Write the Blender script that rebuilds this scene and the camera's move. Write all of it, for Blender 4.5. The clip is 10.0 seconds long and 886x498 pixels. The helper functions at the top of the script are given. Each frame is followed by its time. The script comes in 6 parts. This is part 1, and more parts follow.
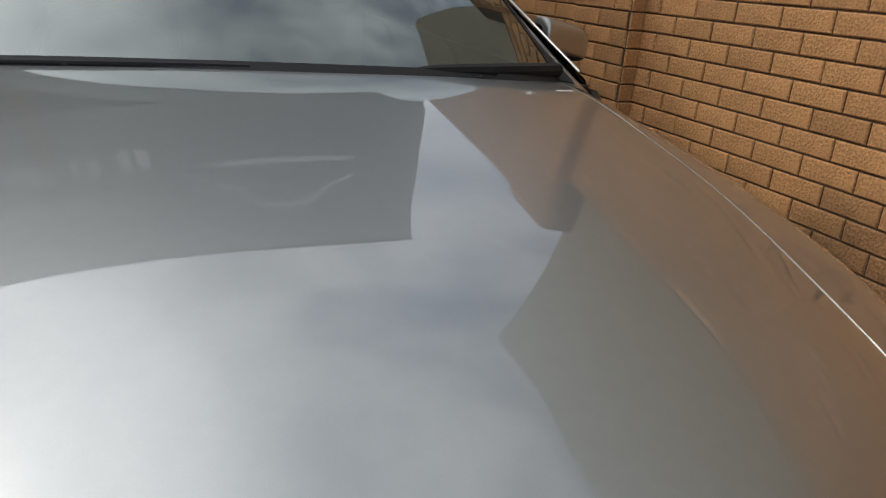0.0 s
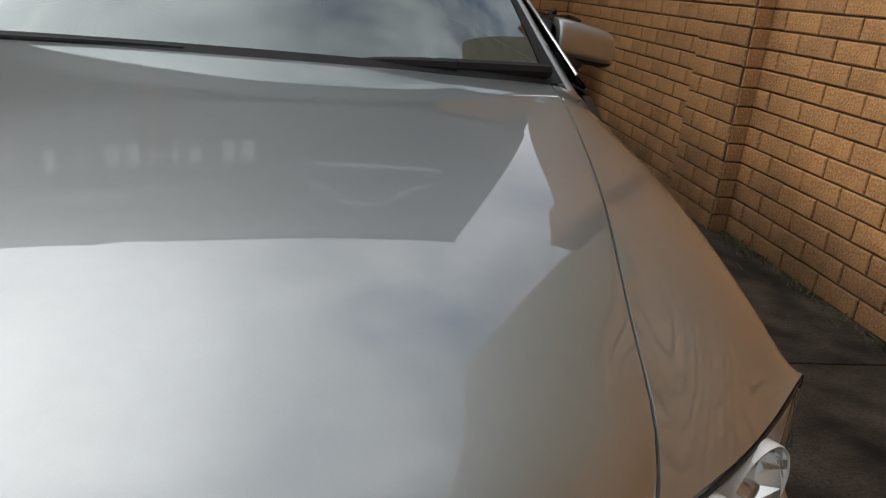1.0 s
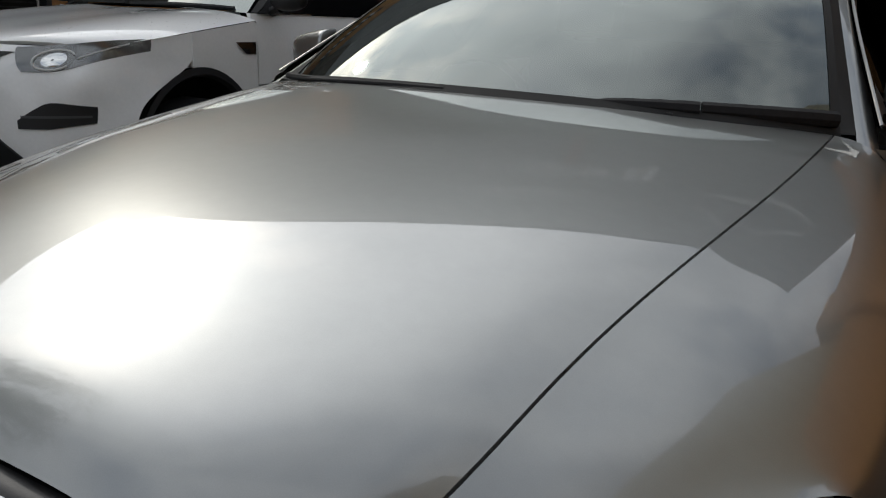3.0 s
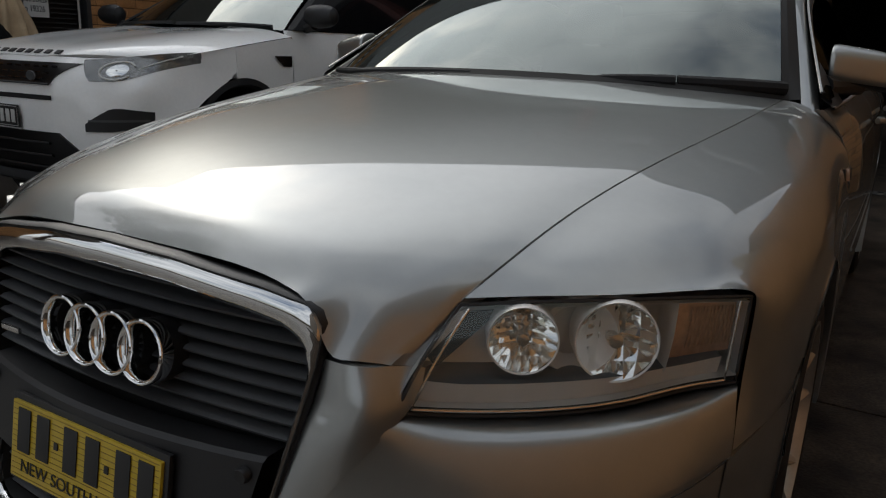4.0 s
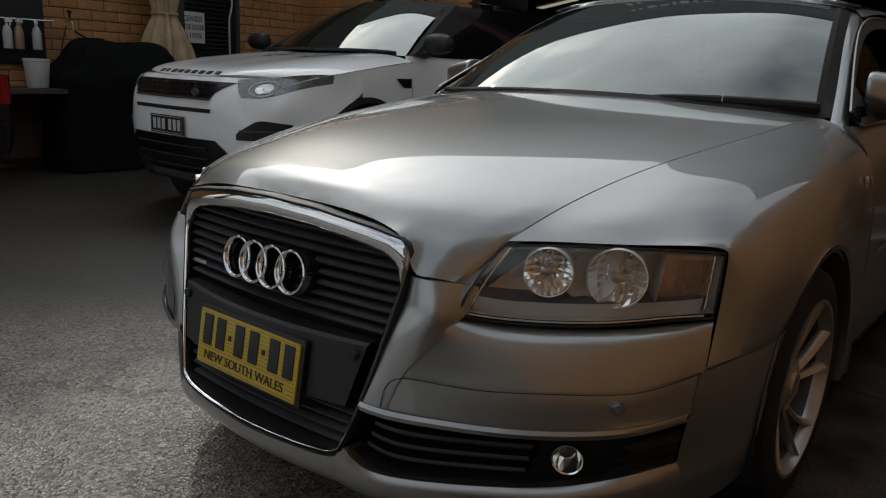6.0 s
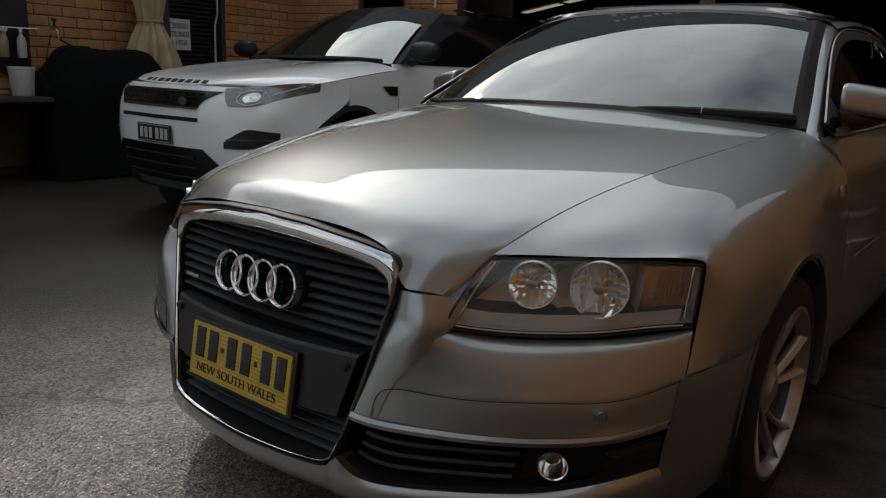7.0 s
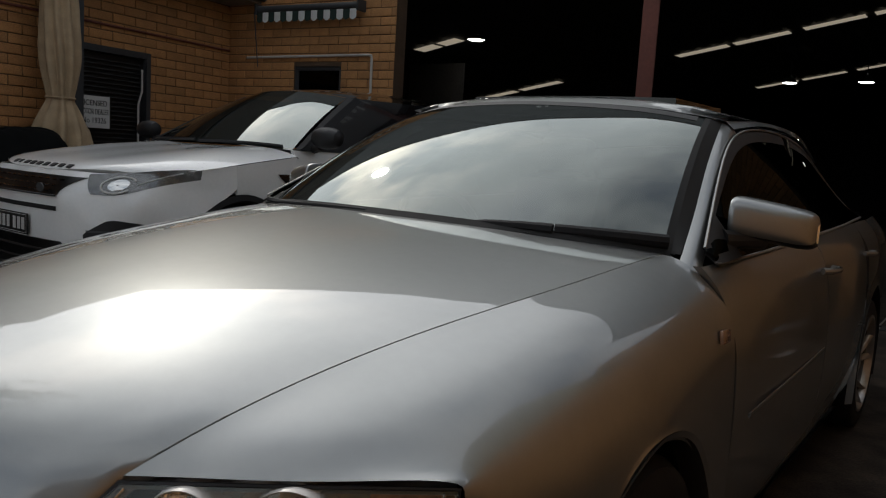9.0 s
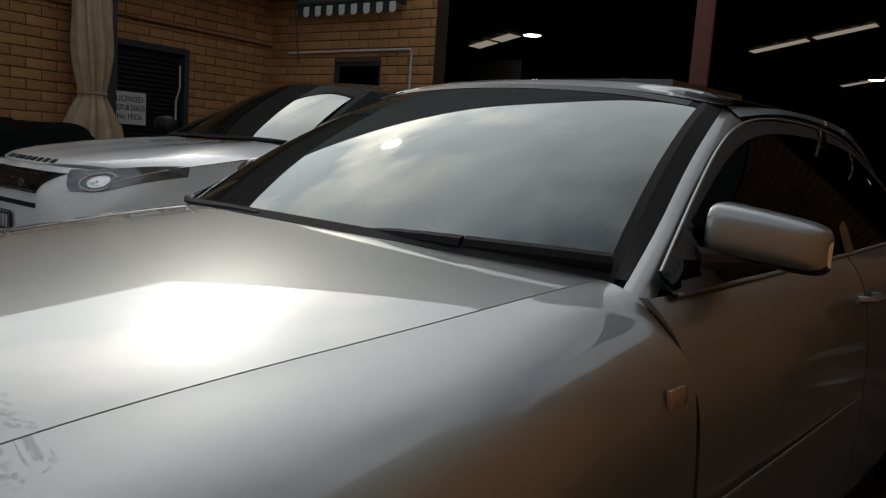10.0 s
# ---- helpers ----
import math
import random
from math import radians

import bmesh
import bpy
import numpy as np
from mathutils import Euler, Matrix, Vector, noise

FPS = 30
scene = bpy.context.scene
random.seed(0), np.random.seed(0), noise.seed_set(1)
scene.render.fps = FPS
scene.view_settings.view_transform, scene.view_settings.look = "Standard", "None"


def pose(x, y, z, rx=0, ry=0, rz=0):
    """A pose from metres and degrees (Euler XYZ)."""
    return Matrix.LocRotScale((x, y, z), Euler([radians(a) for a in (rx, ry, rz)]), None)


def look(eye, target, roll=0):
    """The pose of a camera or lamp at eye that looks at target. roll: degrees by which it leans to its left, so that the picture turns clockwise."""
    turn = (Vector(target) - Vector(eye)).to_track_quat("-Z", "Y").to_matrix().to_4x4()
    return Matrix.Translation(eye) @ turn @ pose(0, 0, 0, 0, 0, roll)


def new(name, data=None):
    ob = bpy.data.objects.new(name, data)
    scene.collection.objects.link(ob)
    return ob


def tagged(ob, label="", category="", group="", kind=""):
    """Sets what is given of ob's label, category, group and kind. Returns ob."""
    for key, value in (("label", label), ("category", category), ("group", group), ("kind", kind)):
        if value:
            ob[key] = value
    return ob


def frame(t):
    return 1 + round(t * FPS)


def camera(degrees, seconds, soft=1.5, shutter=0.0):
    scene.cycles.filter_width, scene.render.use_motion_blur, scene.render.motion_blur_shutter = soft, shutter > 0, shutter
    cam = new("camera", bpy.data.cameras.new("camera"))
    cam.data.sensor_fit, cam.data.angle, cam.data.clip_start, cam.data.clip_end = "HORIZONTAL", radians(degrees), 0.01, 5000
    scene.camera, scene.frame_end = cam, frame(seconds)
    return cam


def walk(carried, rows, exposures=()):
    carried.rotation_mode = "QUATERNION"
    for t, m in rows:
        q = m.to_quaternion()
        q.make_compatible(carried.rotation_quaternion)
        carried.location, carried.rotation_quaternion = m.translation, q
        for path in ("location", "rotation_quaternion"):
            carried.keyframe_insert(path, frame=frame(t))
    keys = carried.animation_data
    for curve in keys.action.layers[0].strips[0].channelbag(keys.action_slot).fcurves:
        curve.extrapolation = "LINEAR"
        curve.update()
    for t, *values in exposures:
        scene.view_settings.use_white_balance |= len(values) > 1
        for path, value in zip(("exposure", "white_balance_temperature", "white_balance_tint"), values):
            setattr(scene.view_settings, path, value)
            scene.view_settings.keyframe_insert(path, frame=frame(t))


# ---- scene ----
cam = camera(60.4, 10.0, soft=1.15)

PATH = [
    (0, (-0.299, -0.237, 1.248), (0.429, 1.515, 0.569), 4.7),
    (0.2, (-0.270, -0.238, 1.246), (0.475, 1.499, 0.589), 4.7),
    (0.5, (-0.109, -0.243, 1.213), (0.57, 1.533, 0.591), 2.4),
    (1, (0.229, -0.307, 1.227), (0.51, 1.559, 0.563), 5.5),
    (1.5, (0.445, -0.265, 1.217), (0.434, 1.614, 0.533), 4.3),
    (2, (0.609, -0.128, 1.217), (0.291, 1.722, 0.526), 5.8),
    (2.5, (0.733, -0.128, 1.224), (-0.109, 1.57, 0.585), 5.1),
    (4, (0.994, -0.636, 1.114), (0.013, 1.031, 0.603), 1.9),
    (4.5, (1.181, -0.689, 1.093), (0.08, 0.898, 0.575), 5.6),
    (5, (1.296, -0.758, 1.1), (0.121, 0.781, 0.601), 2.2),
    (6.5, (1.355, -1.031, 1.12), (0.11, 0.469, 0.67), 2.8),
    (7, (1.371, -1.013, 1.141), (0.162, 0.515, 0.69), 2.2),
    (7.5, (1.422, -0.928, 1.174), (0.32, 0.694, 0.78), 2.4),
    (8, (1.534, -0.72, 1.211), (0.296, 0.832, 0.973), 5.1),
    (8.5, (1.527, -0.555, 1.208), (0.228, 0.942, 0.94), 3.8),
    (9, (1.391, -0.293, 1.219), (0.211, 1.304, 0.975), 3.5),
    (9.5, (1.354, -0.026, 1.209), (0.163, 1.564, 0.978), 2.0),
    (10, (1.418, 0.306, 1.221), (0.091, 1.78, 0.968), 3.9),
]
walk(cam, [(t, look(e, g, r)) for t, e, g, r in PATH],
     exposures=[(t, s, 6420, 9) for t, s in ((0.0, 0.38), (1.0, 0.46), (2.0, 0.37), (2.5, 0.12), (4.0, -0.18), (5.0, -0.24), (6.5, -0.24), (8.5, -0.30), (9.0, -0.41), (9.5, -0.5), (10.0, -0.55))])

# ---- light ----
SUN_AZ, SUN_EL = radians(152), radians(36)      # azimuth counted from +x towards +y
SUN_DIR = Vector((math.cos(SUN_AZ) * math.cos(SUN_EL), math.sin(SUN_AZ) * math.cos(SUN_EL), math.sin(SUN_EL)))
sun = new("sun", bpy.data.lights.new("sun", "SUN"))
sun.data.energy, sun.data.angle, sun.data.color = 0.60, radians(2.0), (1.0, 0.95, 0.86)
sun.matrix_world = look((0, 0, 20), Vector((0, 0, 20)) - SUN_DIR)

world = bpy.data.worlds.new("sky")
scene.world = world
world.use_nodes = True
wn, wl = world.node_tree.nodes, world.node_tree.links
wn.clear()
w_out = wn.new("ShaderNodeOutputWorld")
w_bg = wn.new("ShaderNodeBackground")
w_bg.inputs[1].default_value = 0.121
w_sky = wn.new("ShaderNodeTexSky")
w_sky.sky_type, w_sky.sun_disc = "NISHITA", False
w_sky.sun_elevation, w_sky.sun_rotation = SUN_EL, math.pi / 2 - SUN_AZ
w_sky.dust_density, w_sky.air_density = 3.0, 1.2
w_co = wn.new("ShaderNodeTexCoord")
w_map = wn.new("ShaderNodeMapping")
w_map.inputs["Scale"].default_value = (1.0, 1.0, 1.6)
w_noise = wn.new("ShaderNodeTexNoise")
w_noise.inputs["Scale"].default_value, w_noise.inputs["Detail"].default_value = 2.6, 6.0
w_noise.inputs["Roughness"].default_value = 0.55
w_ramp = wn.new("ShaderNodeValToRGB")
w_ramp.color_ramp.elements[0].position, w_ramp.color_ramp.elements[1].position = 0.30, 0.54
w_shade = wn.new("ShaderNodeTexNoise")
w_shade.inputs["Scale"].default_value, w_shade.inputs["Detail"].default_value = 4.5, 5.0
w_cloud = wn.new("ShaderNodeValToRGB")
w_cloud.color_ramp.elements[0].position, w_cloud.color_ramp.elements[1].position = 0.3, 0.7
w_cloud.color_ramp.elements[0].color, w_cloud.color_ramp.elements[1].color = (3.9, 4.2, 4.7, 1), (8.0, 8.2, 8.5, 1)
w_mix = wn.new("ShaderNodeMix")
w_mix.data_type = "RGBA"
# bright haze of thin cloud round the sun
w_dot = wn.new("ShaderNodeVectorMath")
w_dot.operation = "DOT_PRODUCT"
w_dot.inputs[1].default_value = SUN_DIR
w_glow = wn.new("ShaderNodeMapRange")
w_glow.interpolation_type = "SMOOTHERSTEP"
for i, v in zip((1, 2, 3, 4), (0.55, 1.0, 0.0, 9.3)):
    w_glow.inputs[i].default_value = v
w_core = wn.new("ShaderNodeMapRange")
w_core.interpolation_type = "SMOOTHERSTEP"
for i, v in zip((1, 2, 3, 4), (0.93, 1.0, 0.0, 4.0)):
    w_core.inputs[i].default_value = v
w_both = wn.new("ShaderNodeMath")
w_both.operation = "ADD"
wl.new(w_dot.outputs["Value"], w_core.inputs[0])
wl.new(w_glow.outputs[0], w_both.inputs[0])
wl.new(w_core.outputs[0], w_both.inputs[1])
w_add = wn.new("ShaderNodeMix")
w_add.data_type, w_add.blend_type = "RGBA", "ADD"
w_add.inputs[0].default_value = 1.0
wl.new(w_co.outputs["Generated"], w_map.inputs[0])
wl.new(w_map.outputs[0], w_noise.inputs["Vector"])
wl.new(w_map.outputs[0], w_shade.inputs["Vector"])
wl.new(w_noise.outputs["Fac"], w_ramp.inputs[0])
wl.new(w_shade.outputs["Fac"], w_cloud.inputs[0])
wl.new(w_ramp.outputs[0], w_mix.inputs[0])
wl.new(w_sky.outputs[0], w_mix.inputs[6])
wl.new(w_cloud.outputs[0], w_mix.inputs[7])
wl.new(w_co.outputs["Generated"], w_dot.inputs[0])
wl.new(w_dot.outputs["Value"], w_glow.inputs[0])
wl.new(w_mix.outputs[2], w_add.inputs[6])
wl.new(w_both.outputs[0], w_add.inputs[7])
wl.new(w_add.outputs[2], w_bg.inputs[0])
wl.new(w_bg.outputs[0], w_out.inputs[0])

# ---- materials ----
def material(name, color, rough=0.5, metal=0.0, coat=0.0, grain=0.0, scale=40.0, bump=0.0, stain=0.0, rand=0.0, **more):
    """A principled material: fine grain, broad stains, relief, and a change from object to object."""
    m = bpy.data.materials.new(name)
    m.use_nodes = True
    n, l = m.node_tree.nodes, m.node_tree.links
    b = n["Principled BSDF"]
    b.inputs["Base Color"].default_value = (*color, 1)
    b.inputs["Roughness"].default_value, b.inputs["Metallic"].default_value = rough, metal
    b.inputs["Coat Weight"].default_value, b.inputs["Coat Roughness"].default_value = coat, 0.02
    for key, value in more.items():
        b.inputs[key.replace("_", " ")].default_value = value
    if grain or stain or rand or bump:
        co = n.new("ShaderNodeTexCoord")
        fine = n.new("ShaderNodeTexNoise")
        fine.inputs["Scale"].default_value, fine.inputs["Detail"].default_value = scale, 8
        broad = n.new("ShaderNodeTexNoise")
        broad.inputs["Scale"].default_value, broad.inputs["Detail"].default_value = scale / 22, 5
        l.new(co.outputs["Object"], fine.inputs["Vector"])
        l.new(co.outputs["Object"], broad.inputs["Vector"])
        value = None
        for source, amount in ((fine.outputs["Fac"], grain), (broad.outputs["Fac"], stain)):
            if amount:
                r = n.new("ShaderNodeMapRange")
                r.inputs[1].default_value, r.inputs[2].default_value = 0.3, 0.7
                r.inputs[3].default_value, r.inputs[4].default_value = 1 - amount, 1 + amount
                l.new(source, r.inputs[0])
                value = times(n, l, value, r.outputs[0])
        if rand:
            info = n.new("ShaderNodeObjectInfo")
            geo = n.new("ShaderNodeNewGeometry")
            both = n.new("ShaderNodeMath")
            both.operation = "ADD"
            l.new(info.outputs["Random"], both.inputs[0])
            l.new(geo.outputs["Random Per Island"], both.inputs[1])
            frac = n.new("ShaderNodeMath")
            frac.operation = "FRACT"
            l.new(both.outputs[0], frac.inputs[0])
            r = n.new("ShaderNodeMapRange")
            r.inputs[3].default_value, r.inputs[4].default_value = 1 - rand, 1 + rand
            l.new(frac.outputs[0], r.inputs[0])
            value = times(n, l, value, r.outputs[0])
        if value is not None:
            hue = n.new("ShaderNodeHueSaturation")
            hue.inputs["Color"].default_value = (*color, 1)
            l.new(value, hue.inputs["Value"])
            l.new(hue.outputs[0], b.inputs["Base Color"])
        if bump:
            bp = n.new("ShaderNodeBump")
            bp.inputs["Strength"].default_value, bp.inputs["Distance"].default_value = 1.0, bump
            l.new(fine.outputs["Fac"], bp.inputs["Height"])
            l.new(bp.outputs[0], b.inputs["Normal"])
    return m


def times(n, l, a, b):
    if a is None:
        return b
    m = n.new("ShaderNodeMath")
    m.operation = "MULTIPLY"
    l.new(a, m.inputs[0])
    l.new(b, m.inputs[1])
    return m.outputs[0]


def flake_paint(name, color, metal, rough):
    """Metallic car paint: sparkling flakes under a clear coat, with a film of dust."""
    m = material(name, color, rough, metal, coat=1.0, grain=0.03, scale=900, stain=0.02)
    return m


SILVER = flake_paint("silver_paint", (0.312, 0.318, 0.309), 0.94, 0.40)
SILVER.node_tree.nodes["Principled BSDF"].inputs["Coat IOR"].default_value = 1.75
SILVER.node_tree.nodes["Principled BSDF"].inputs["Specular Tint"].default_value = (0.9, 0.9, 0.9, 1)
WHITE = material("white_paint", (0.87, 0.87, 0.85), 0.35, coat=1.0, grain=0.02, scale=60, stain=0.03)
NAVY = material("navy_paint", (0.006, 0.008, 0.02), 0.3, 0.3, coat=1.0, stain=0.05)
CHROME = material("chrome", (0.75, 0.75, 0.74), 0.05, 1.0)
BRIGHT = material("satin_alloy", (0.62, 0.60, 0.57), 0.25, 1.0, grain=0.05, scale=120)
DULLRIM = material("dull_alloy", (0.17, 0.17, 0.165), 0.4, 0.6, grain=0.1, scale=60, stain=0.2)
TRIM = material("satin_trim", (0.35, 0.35, 0.34), 0.42, 1.0)
ALLOY = material("alloy_paint", (0.36, 0.345, 0.32), 0.3, 0.7, coat=0.6, grain=0.06, scale=60, stain=0.12)
BLACK = material("black_plastic", (0.009, 0.009, 0.010), 0.5, grain=0.1, scale=300, bump=0.0002)
GLOSS = material("gloss_black", (0.006, 0.006, 0.007), 0.12, coat=1.0)
# near-black: the shade in gaps and recesses, also plain black trim
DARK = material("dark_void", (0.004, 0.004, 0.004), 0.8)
GREYP = material("grey_plastic", (0.055, 0.057, 0.06), 0.5, grain=0.08, scale=300)
RUBBER = material("rubber", (0.009, 0.009, 0.010), 0.75, grain=0.2, scale=120, stain=0.15, bump=0.0006, Specular_IOR_Level=0.3)
REFLECTOR = material("reflector", (0.92, 0.92, 0.90), 0.07, 1.0)
SATIN = material("headlamp_bezel", (0.50, 0.48, 0.45), 0.35, 0.0, grain=0.05)
AMBER = material("amber_lens", (0.36, 0.21, 0.13), 0.15, 0.2, coat=1.0, grain=0.15, scale=90)
RED = material("red_lens", (0.25, 0.008, 0.006), 0.1, coat=1.0)
YELLOW = material("plate_yellow", (0.50, 0.35, 0.018), 0.35, coat=0.5, grain=0.05, scale=80, stain=0.1)
INK = material("ink", (0.01, 0.01, 0.01), 0.5)
PALE = material("pale_ink", (0.5, 0.5, 0.48), 0.5)
SIGNWHITE = material("sign_white", (0.66, 0.66, 0.64), 0.4, stain=0.08, grain=0.03)
CANVAS = material("beige_canvas", (0.42, 0.31, 0.19), 0.9, grain=0.12, scale=160, stain=0.15, bump=0.001)
COVER = material("black_vinyl", (0.005, 0.0055, 0.0055), 0.95, grain=0.15, scale=60, stain=0.3, bump=0.002, Specular_IOR_Level=0.15)
BUCKET = material("white_bucket", (0.5, 0.5, 0.47), 0.5, grain=0.05, stain=0.2)
STEEL = material("painted_steel", (0.035, 0.037, 0.04), 0.5, grain=0.1, stain=0.2)
OXIDE = material("red_oxide_steel", (0.16, 0.05, 0.035), 0.6, grain=0.12, scale=30, stain=0.3)
WOOD = material("weathered_wood", (0.06, 0.04, 0.026), 0.75, grain=0.2, scale=60, stain=0.3, bump=0.001)
BRICK = material("orange_brick", (0.43, 0.213, 0.078), 0.75, grain=0.28, scale=80, stain=0.18, rand=0.14, bump=0.007)
# some faces of the bricks are sealed and shine
def sealed(m):
    n, l = m.node_tree.nodes, m.node_tree.links
    spots, r = n.new("ShaderNodeTexNoise"), n.new("ShaderNodeMapRange")
    spots.inputs["Scale"].default_value, spots.inputs["Detail"].default_value = 1.3, 4
    r.inputs[1].default_value, r.inputs[2].default_value, r.inputs[4].default_value = 0.52, 0.66, 0.5
    geo = n.new("ShaderNodeNewGeometry")
    l.new(geo.outputs["Position"], spots.inputs["Vector"])
    l.new(spots.outputs["Fac"], r.inputs[0])
    l.new(r.outputs[0], n["Principled BSDF"].inputs["Coat Weight"])
    n["Principled BSDF"].inputs["Coat Roughness"].default_value = 0.22
    # rising damp and soot along the lowest courses
    sep, wave, low = n.new("ShaderNodeSeparateXYZ"), n.new("ShaderNodeMath"), n.new("ShaderNodeMapRange")
    wave.operation = "ADD"
    l.new(geo.outputs["Position"], sep.inputs[0])
    l.new(sep.outputs["Z"], wave.inputs[0])
    l.new(spots.outputs["Fac"], wave.inputs[1])
    for i, v in zip((1, 2, 3, 4), (0.62, 1.0, 0.42, 1.0)):
        low.inputs[i].default_value = v
    l.new(wave.outputs[0], low.inputs[0])
    hue = next(q for q in n if q.bl_idname == "ShaderNodeHueSaturation")
    old = hue.inputs["Value"].links[0].from_socket
    l.new(times(n, l, old, low.outputs[0]), hue.inputs["Value"])


sealed(BRICK)
MORTAR = material("dark_mortar", (0.10, 0.062, 0.036), 0.9, grain=0.2, scale=120, stain=0.2, bump=0.002)
CONCRETE = material("wet_concrete", (0.034, 0.026, 0.019), 0.75, grain=0.5, scale=100, stain=0.85, bump=0.003, Specular_IOR_Level=0.25)
FASCIA = material("fascia_sheet", (0.20, 0.20, 0.20), 0.6, grain=0.04, scale=60, stain=0.1)
SOFFIT = material("soffit_board", (0.22, 0.20, 0.17), 0.8, grain=0.08, stain=0.2)
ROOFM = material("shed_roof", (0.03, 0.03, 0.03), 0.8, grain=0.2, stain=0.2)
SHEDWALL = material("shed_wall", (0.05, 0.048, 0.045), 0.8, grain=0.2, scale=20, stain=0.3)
PIPE = material("white_pipe", (0.5, 0.48, 0.44), 0.5, stain=0.1)
RENDER_WALL = material("rendered_wall", (0.10, 0.085, 0.07), 0.85, grain=0.08, scale=30, stain=0.15, bump=0.001)
TAN = material("tan_render", (0.27, 0.24, 0.175), 0.85, grain=0.08, scale=30, stain=0.12, bump=0.001)
FABRIC = material("grey_cloth", (0.03, 0.03, 0.032), 0.9, grain=0.2, scale=200)


def asphalt():
    """Worn asphalt: pale stones in a dark binder, stains and cracks."""
    m = material("worn_asphalt", (0.128, 0.114, 0.098), 0.34, stain=0.3, grain=0.1, scale=24)
    n, l = m.node_tree.nodes, m.node_tree.links
    b = n["Principled BSDF"]
    co = n.new("ShaderNodeTexCoord")
    stones = n.new("ShaderNodeTexVoronoi")
    stones.inputs["Scale"].default_value = 105
    l.new(co.outputs["Object"], stones.inputs["Vector"])
    ramp = n.new("ShaderNodeValToRGB")
    ramp.color_ramp.elements[0].position, ramp.color_ramp.elements[1].position = 0.15, 0.8
    ramp.color_ramp.elements[0].color, ramp.color_ramp.elements[1].color = (0.22, 0.22, 0.22, 1), (2.6, 2.55, 2.42, 1)
    l.new(stones.outputs["Color"], ramp.inputs[0])
    # wandering cracks
    bend = n.new("ShaderNodeTexNoise")
    bend.inputs["Scale"].default_value, bend.inputs["Detail"].default_value = 3.0, 6
    l.new(co.outputs["Object"], bend.inputs["Vector"])
    push = n.new("ShaderNodeMix")
    push.data_type, push.blend_type = "RGBA", "ADD"
    push.inputs[0].default_value = 0.45
    l.new(co.outputs["Object"], push.inputs[6])
    l.new(bend.outputs["Color"], push.inputs[7])
    crack = n.new("ShaderNodeTexVoronoi")
    crack.feature = "DISTANCE_TO_EDGE"
    crack.inputs["Scale"].default_value = 0.5
    l.new(push.outputs[2], crack.inputs["Vector"])
    thin = n.new("ShaderNodeMapRange")
    thin.inputs[1].default_value, thin.inputs[2].default_value = 0.002, 0.007
    thin.inputs[3].default_value, thin.inputs[4].default_value = 0.40, 1.0
    l.new(crack.outputs["Distance"], thin.inputs[0])
    mul = n.new("ShaderNodeMix")
    mul.data_type, mul.blend_type = "RGBA", "MULTIPLY"
    mul.inputs[0].default_value = 1.0
    old = b.inputs["Base Color"].links[0].from_socket
    l.new(old, mul.inputs[6])
    l.new(ramp.outputs[0], mul.inputs[7])
    dark = n.new("ShaderNodeHueSaturation")
    l.new(mul.outputs[2], dark.inputs["Color"])
    # shade round the parked cars, painted into the asphalt as a soft dark disc
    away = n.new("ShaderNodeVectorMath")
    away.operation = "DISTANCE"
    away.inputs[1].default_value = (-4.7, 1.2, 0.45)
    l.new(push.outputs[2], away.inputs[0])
    yard_shade = n.new("ShaderNodeMapRange")
    yard_shade.interpolation_type = "SMOOTHSTEP"
    yard_shade.inputs[1].default_value, yard_shade.inputs[2].default_value = 2.7, 3.7
    yard_shade.inputs[3].default_value, yard_shade.inputs[4].default_value = 0.22, 1.0
    l.new(away.outputs["Value"], yard_shade.inputs[0])
    # scuffed and cleaner patches
    patches = n.new("ShaderNodeTexNoise")
    patches.inputs["Scale"].default_value, patches.inputs["Detail"].default_value = 4.5, 7
    patches.inputs["Roughness"].default_value = 0.62
    l.new(co.outputs["Object"], patches.inputs["Vector"])
    blot = n.new("ShaderNodeMapRange")
    blot.inputs[1].default_value, blot.inputs[2].default_value = 0.40, 0.60
    blot.inputs[3].default_value, blot.inputs[4].default_value = 0.84, 1.14
    l.new(patches.outputs["Fac"], blot.inputs[0])
    l.new(times(n, l, times(n, l, thin.outputs[0], yard_shade.outputs[0]), blot.outputs[0]), dark.inputs["Value"])
    l.new(dark.outputs[0], b.inputs["Base Color"])
    b.inputs["Specular IOR Level"].default_value = 1.0
    bp = n.new("ShaderNodeBump")
    bp.inputs["Distance"].default_value, bp.inputs["Strength"].default_value = 0.0035, 1.0
    l.new(stones.outputs["Distance"], bp.inputs["Height"])
    l.new(bp.outputs[0], b.inputs["Normal"])
    return m


ASPHALT = asphalt()


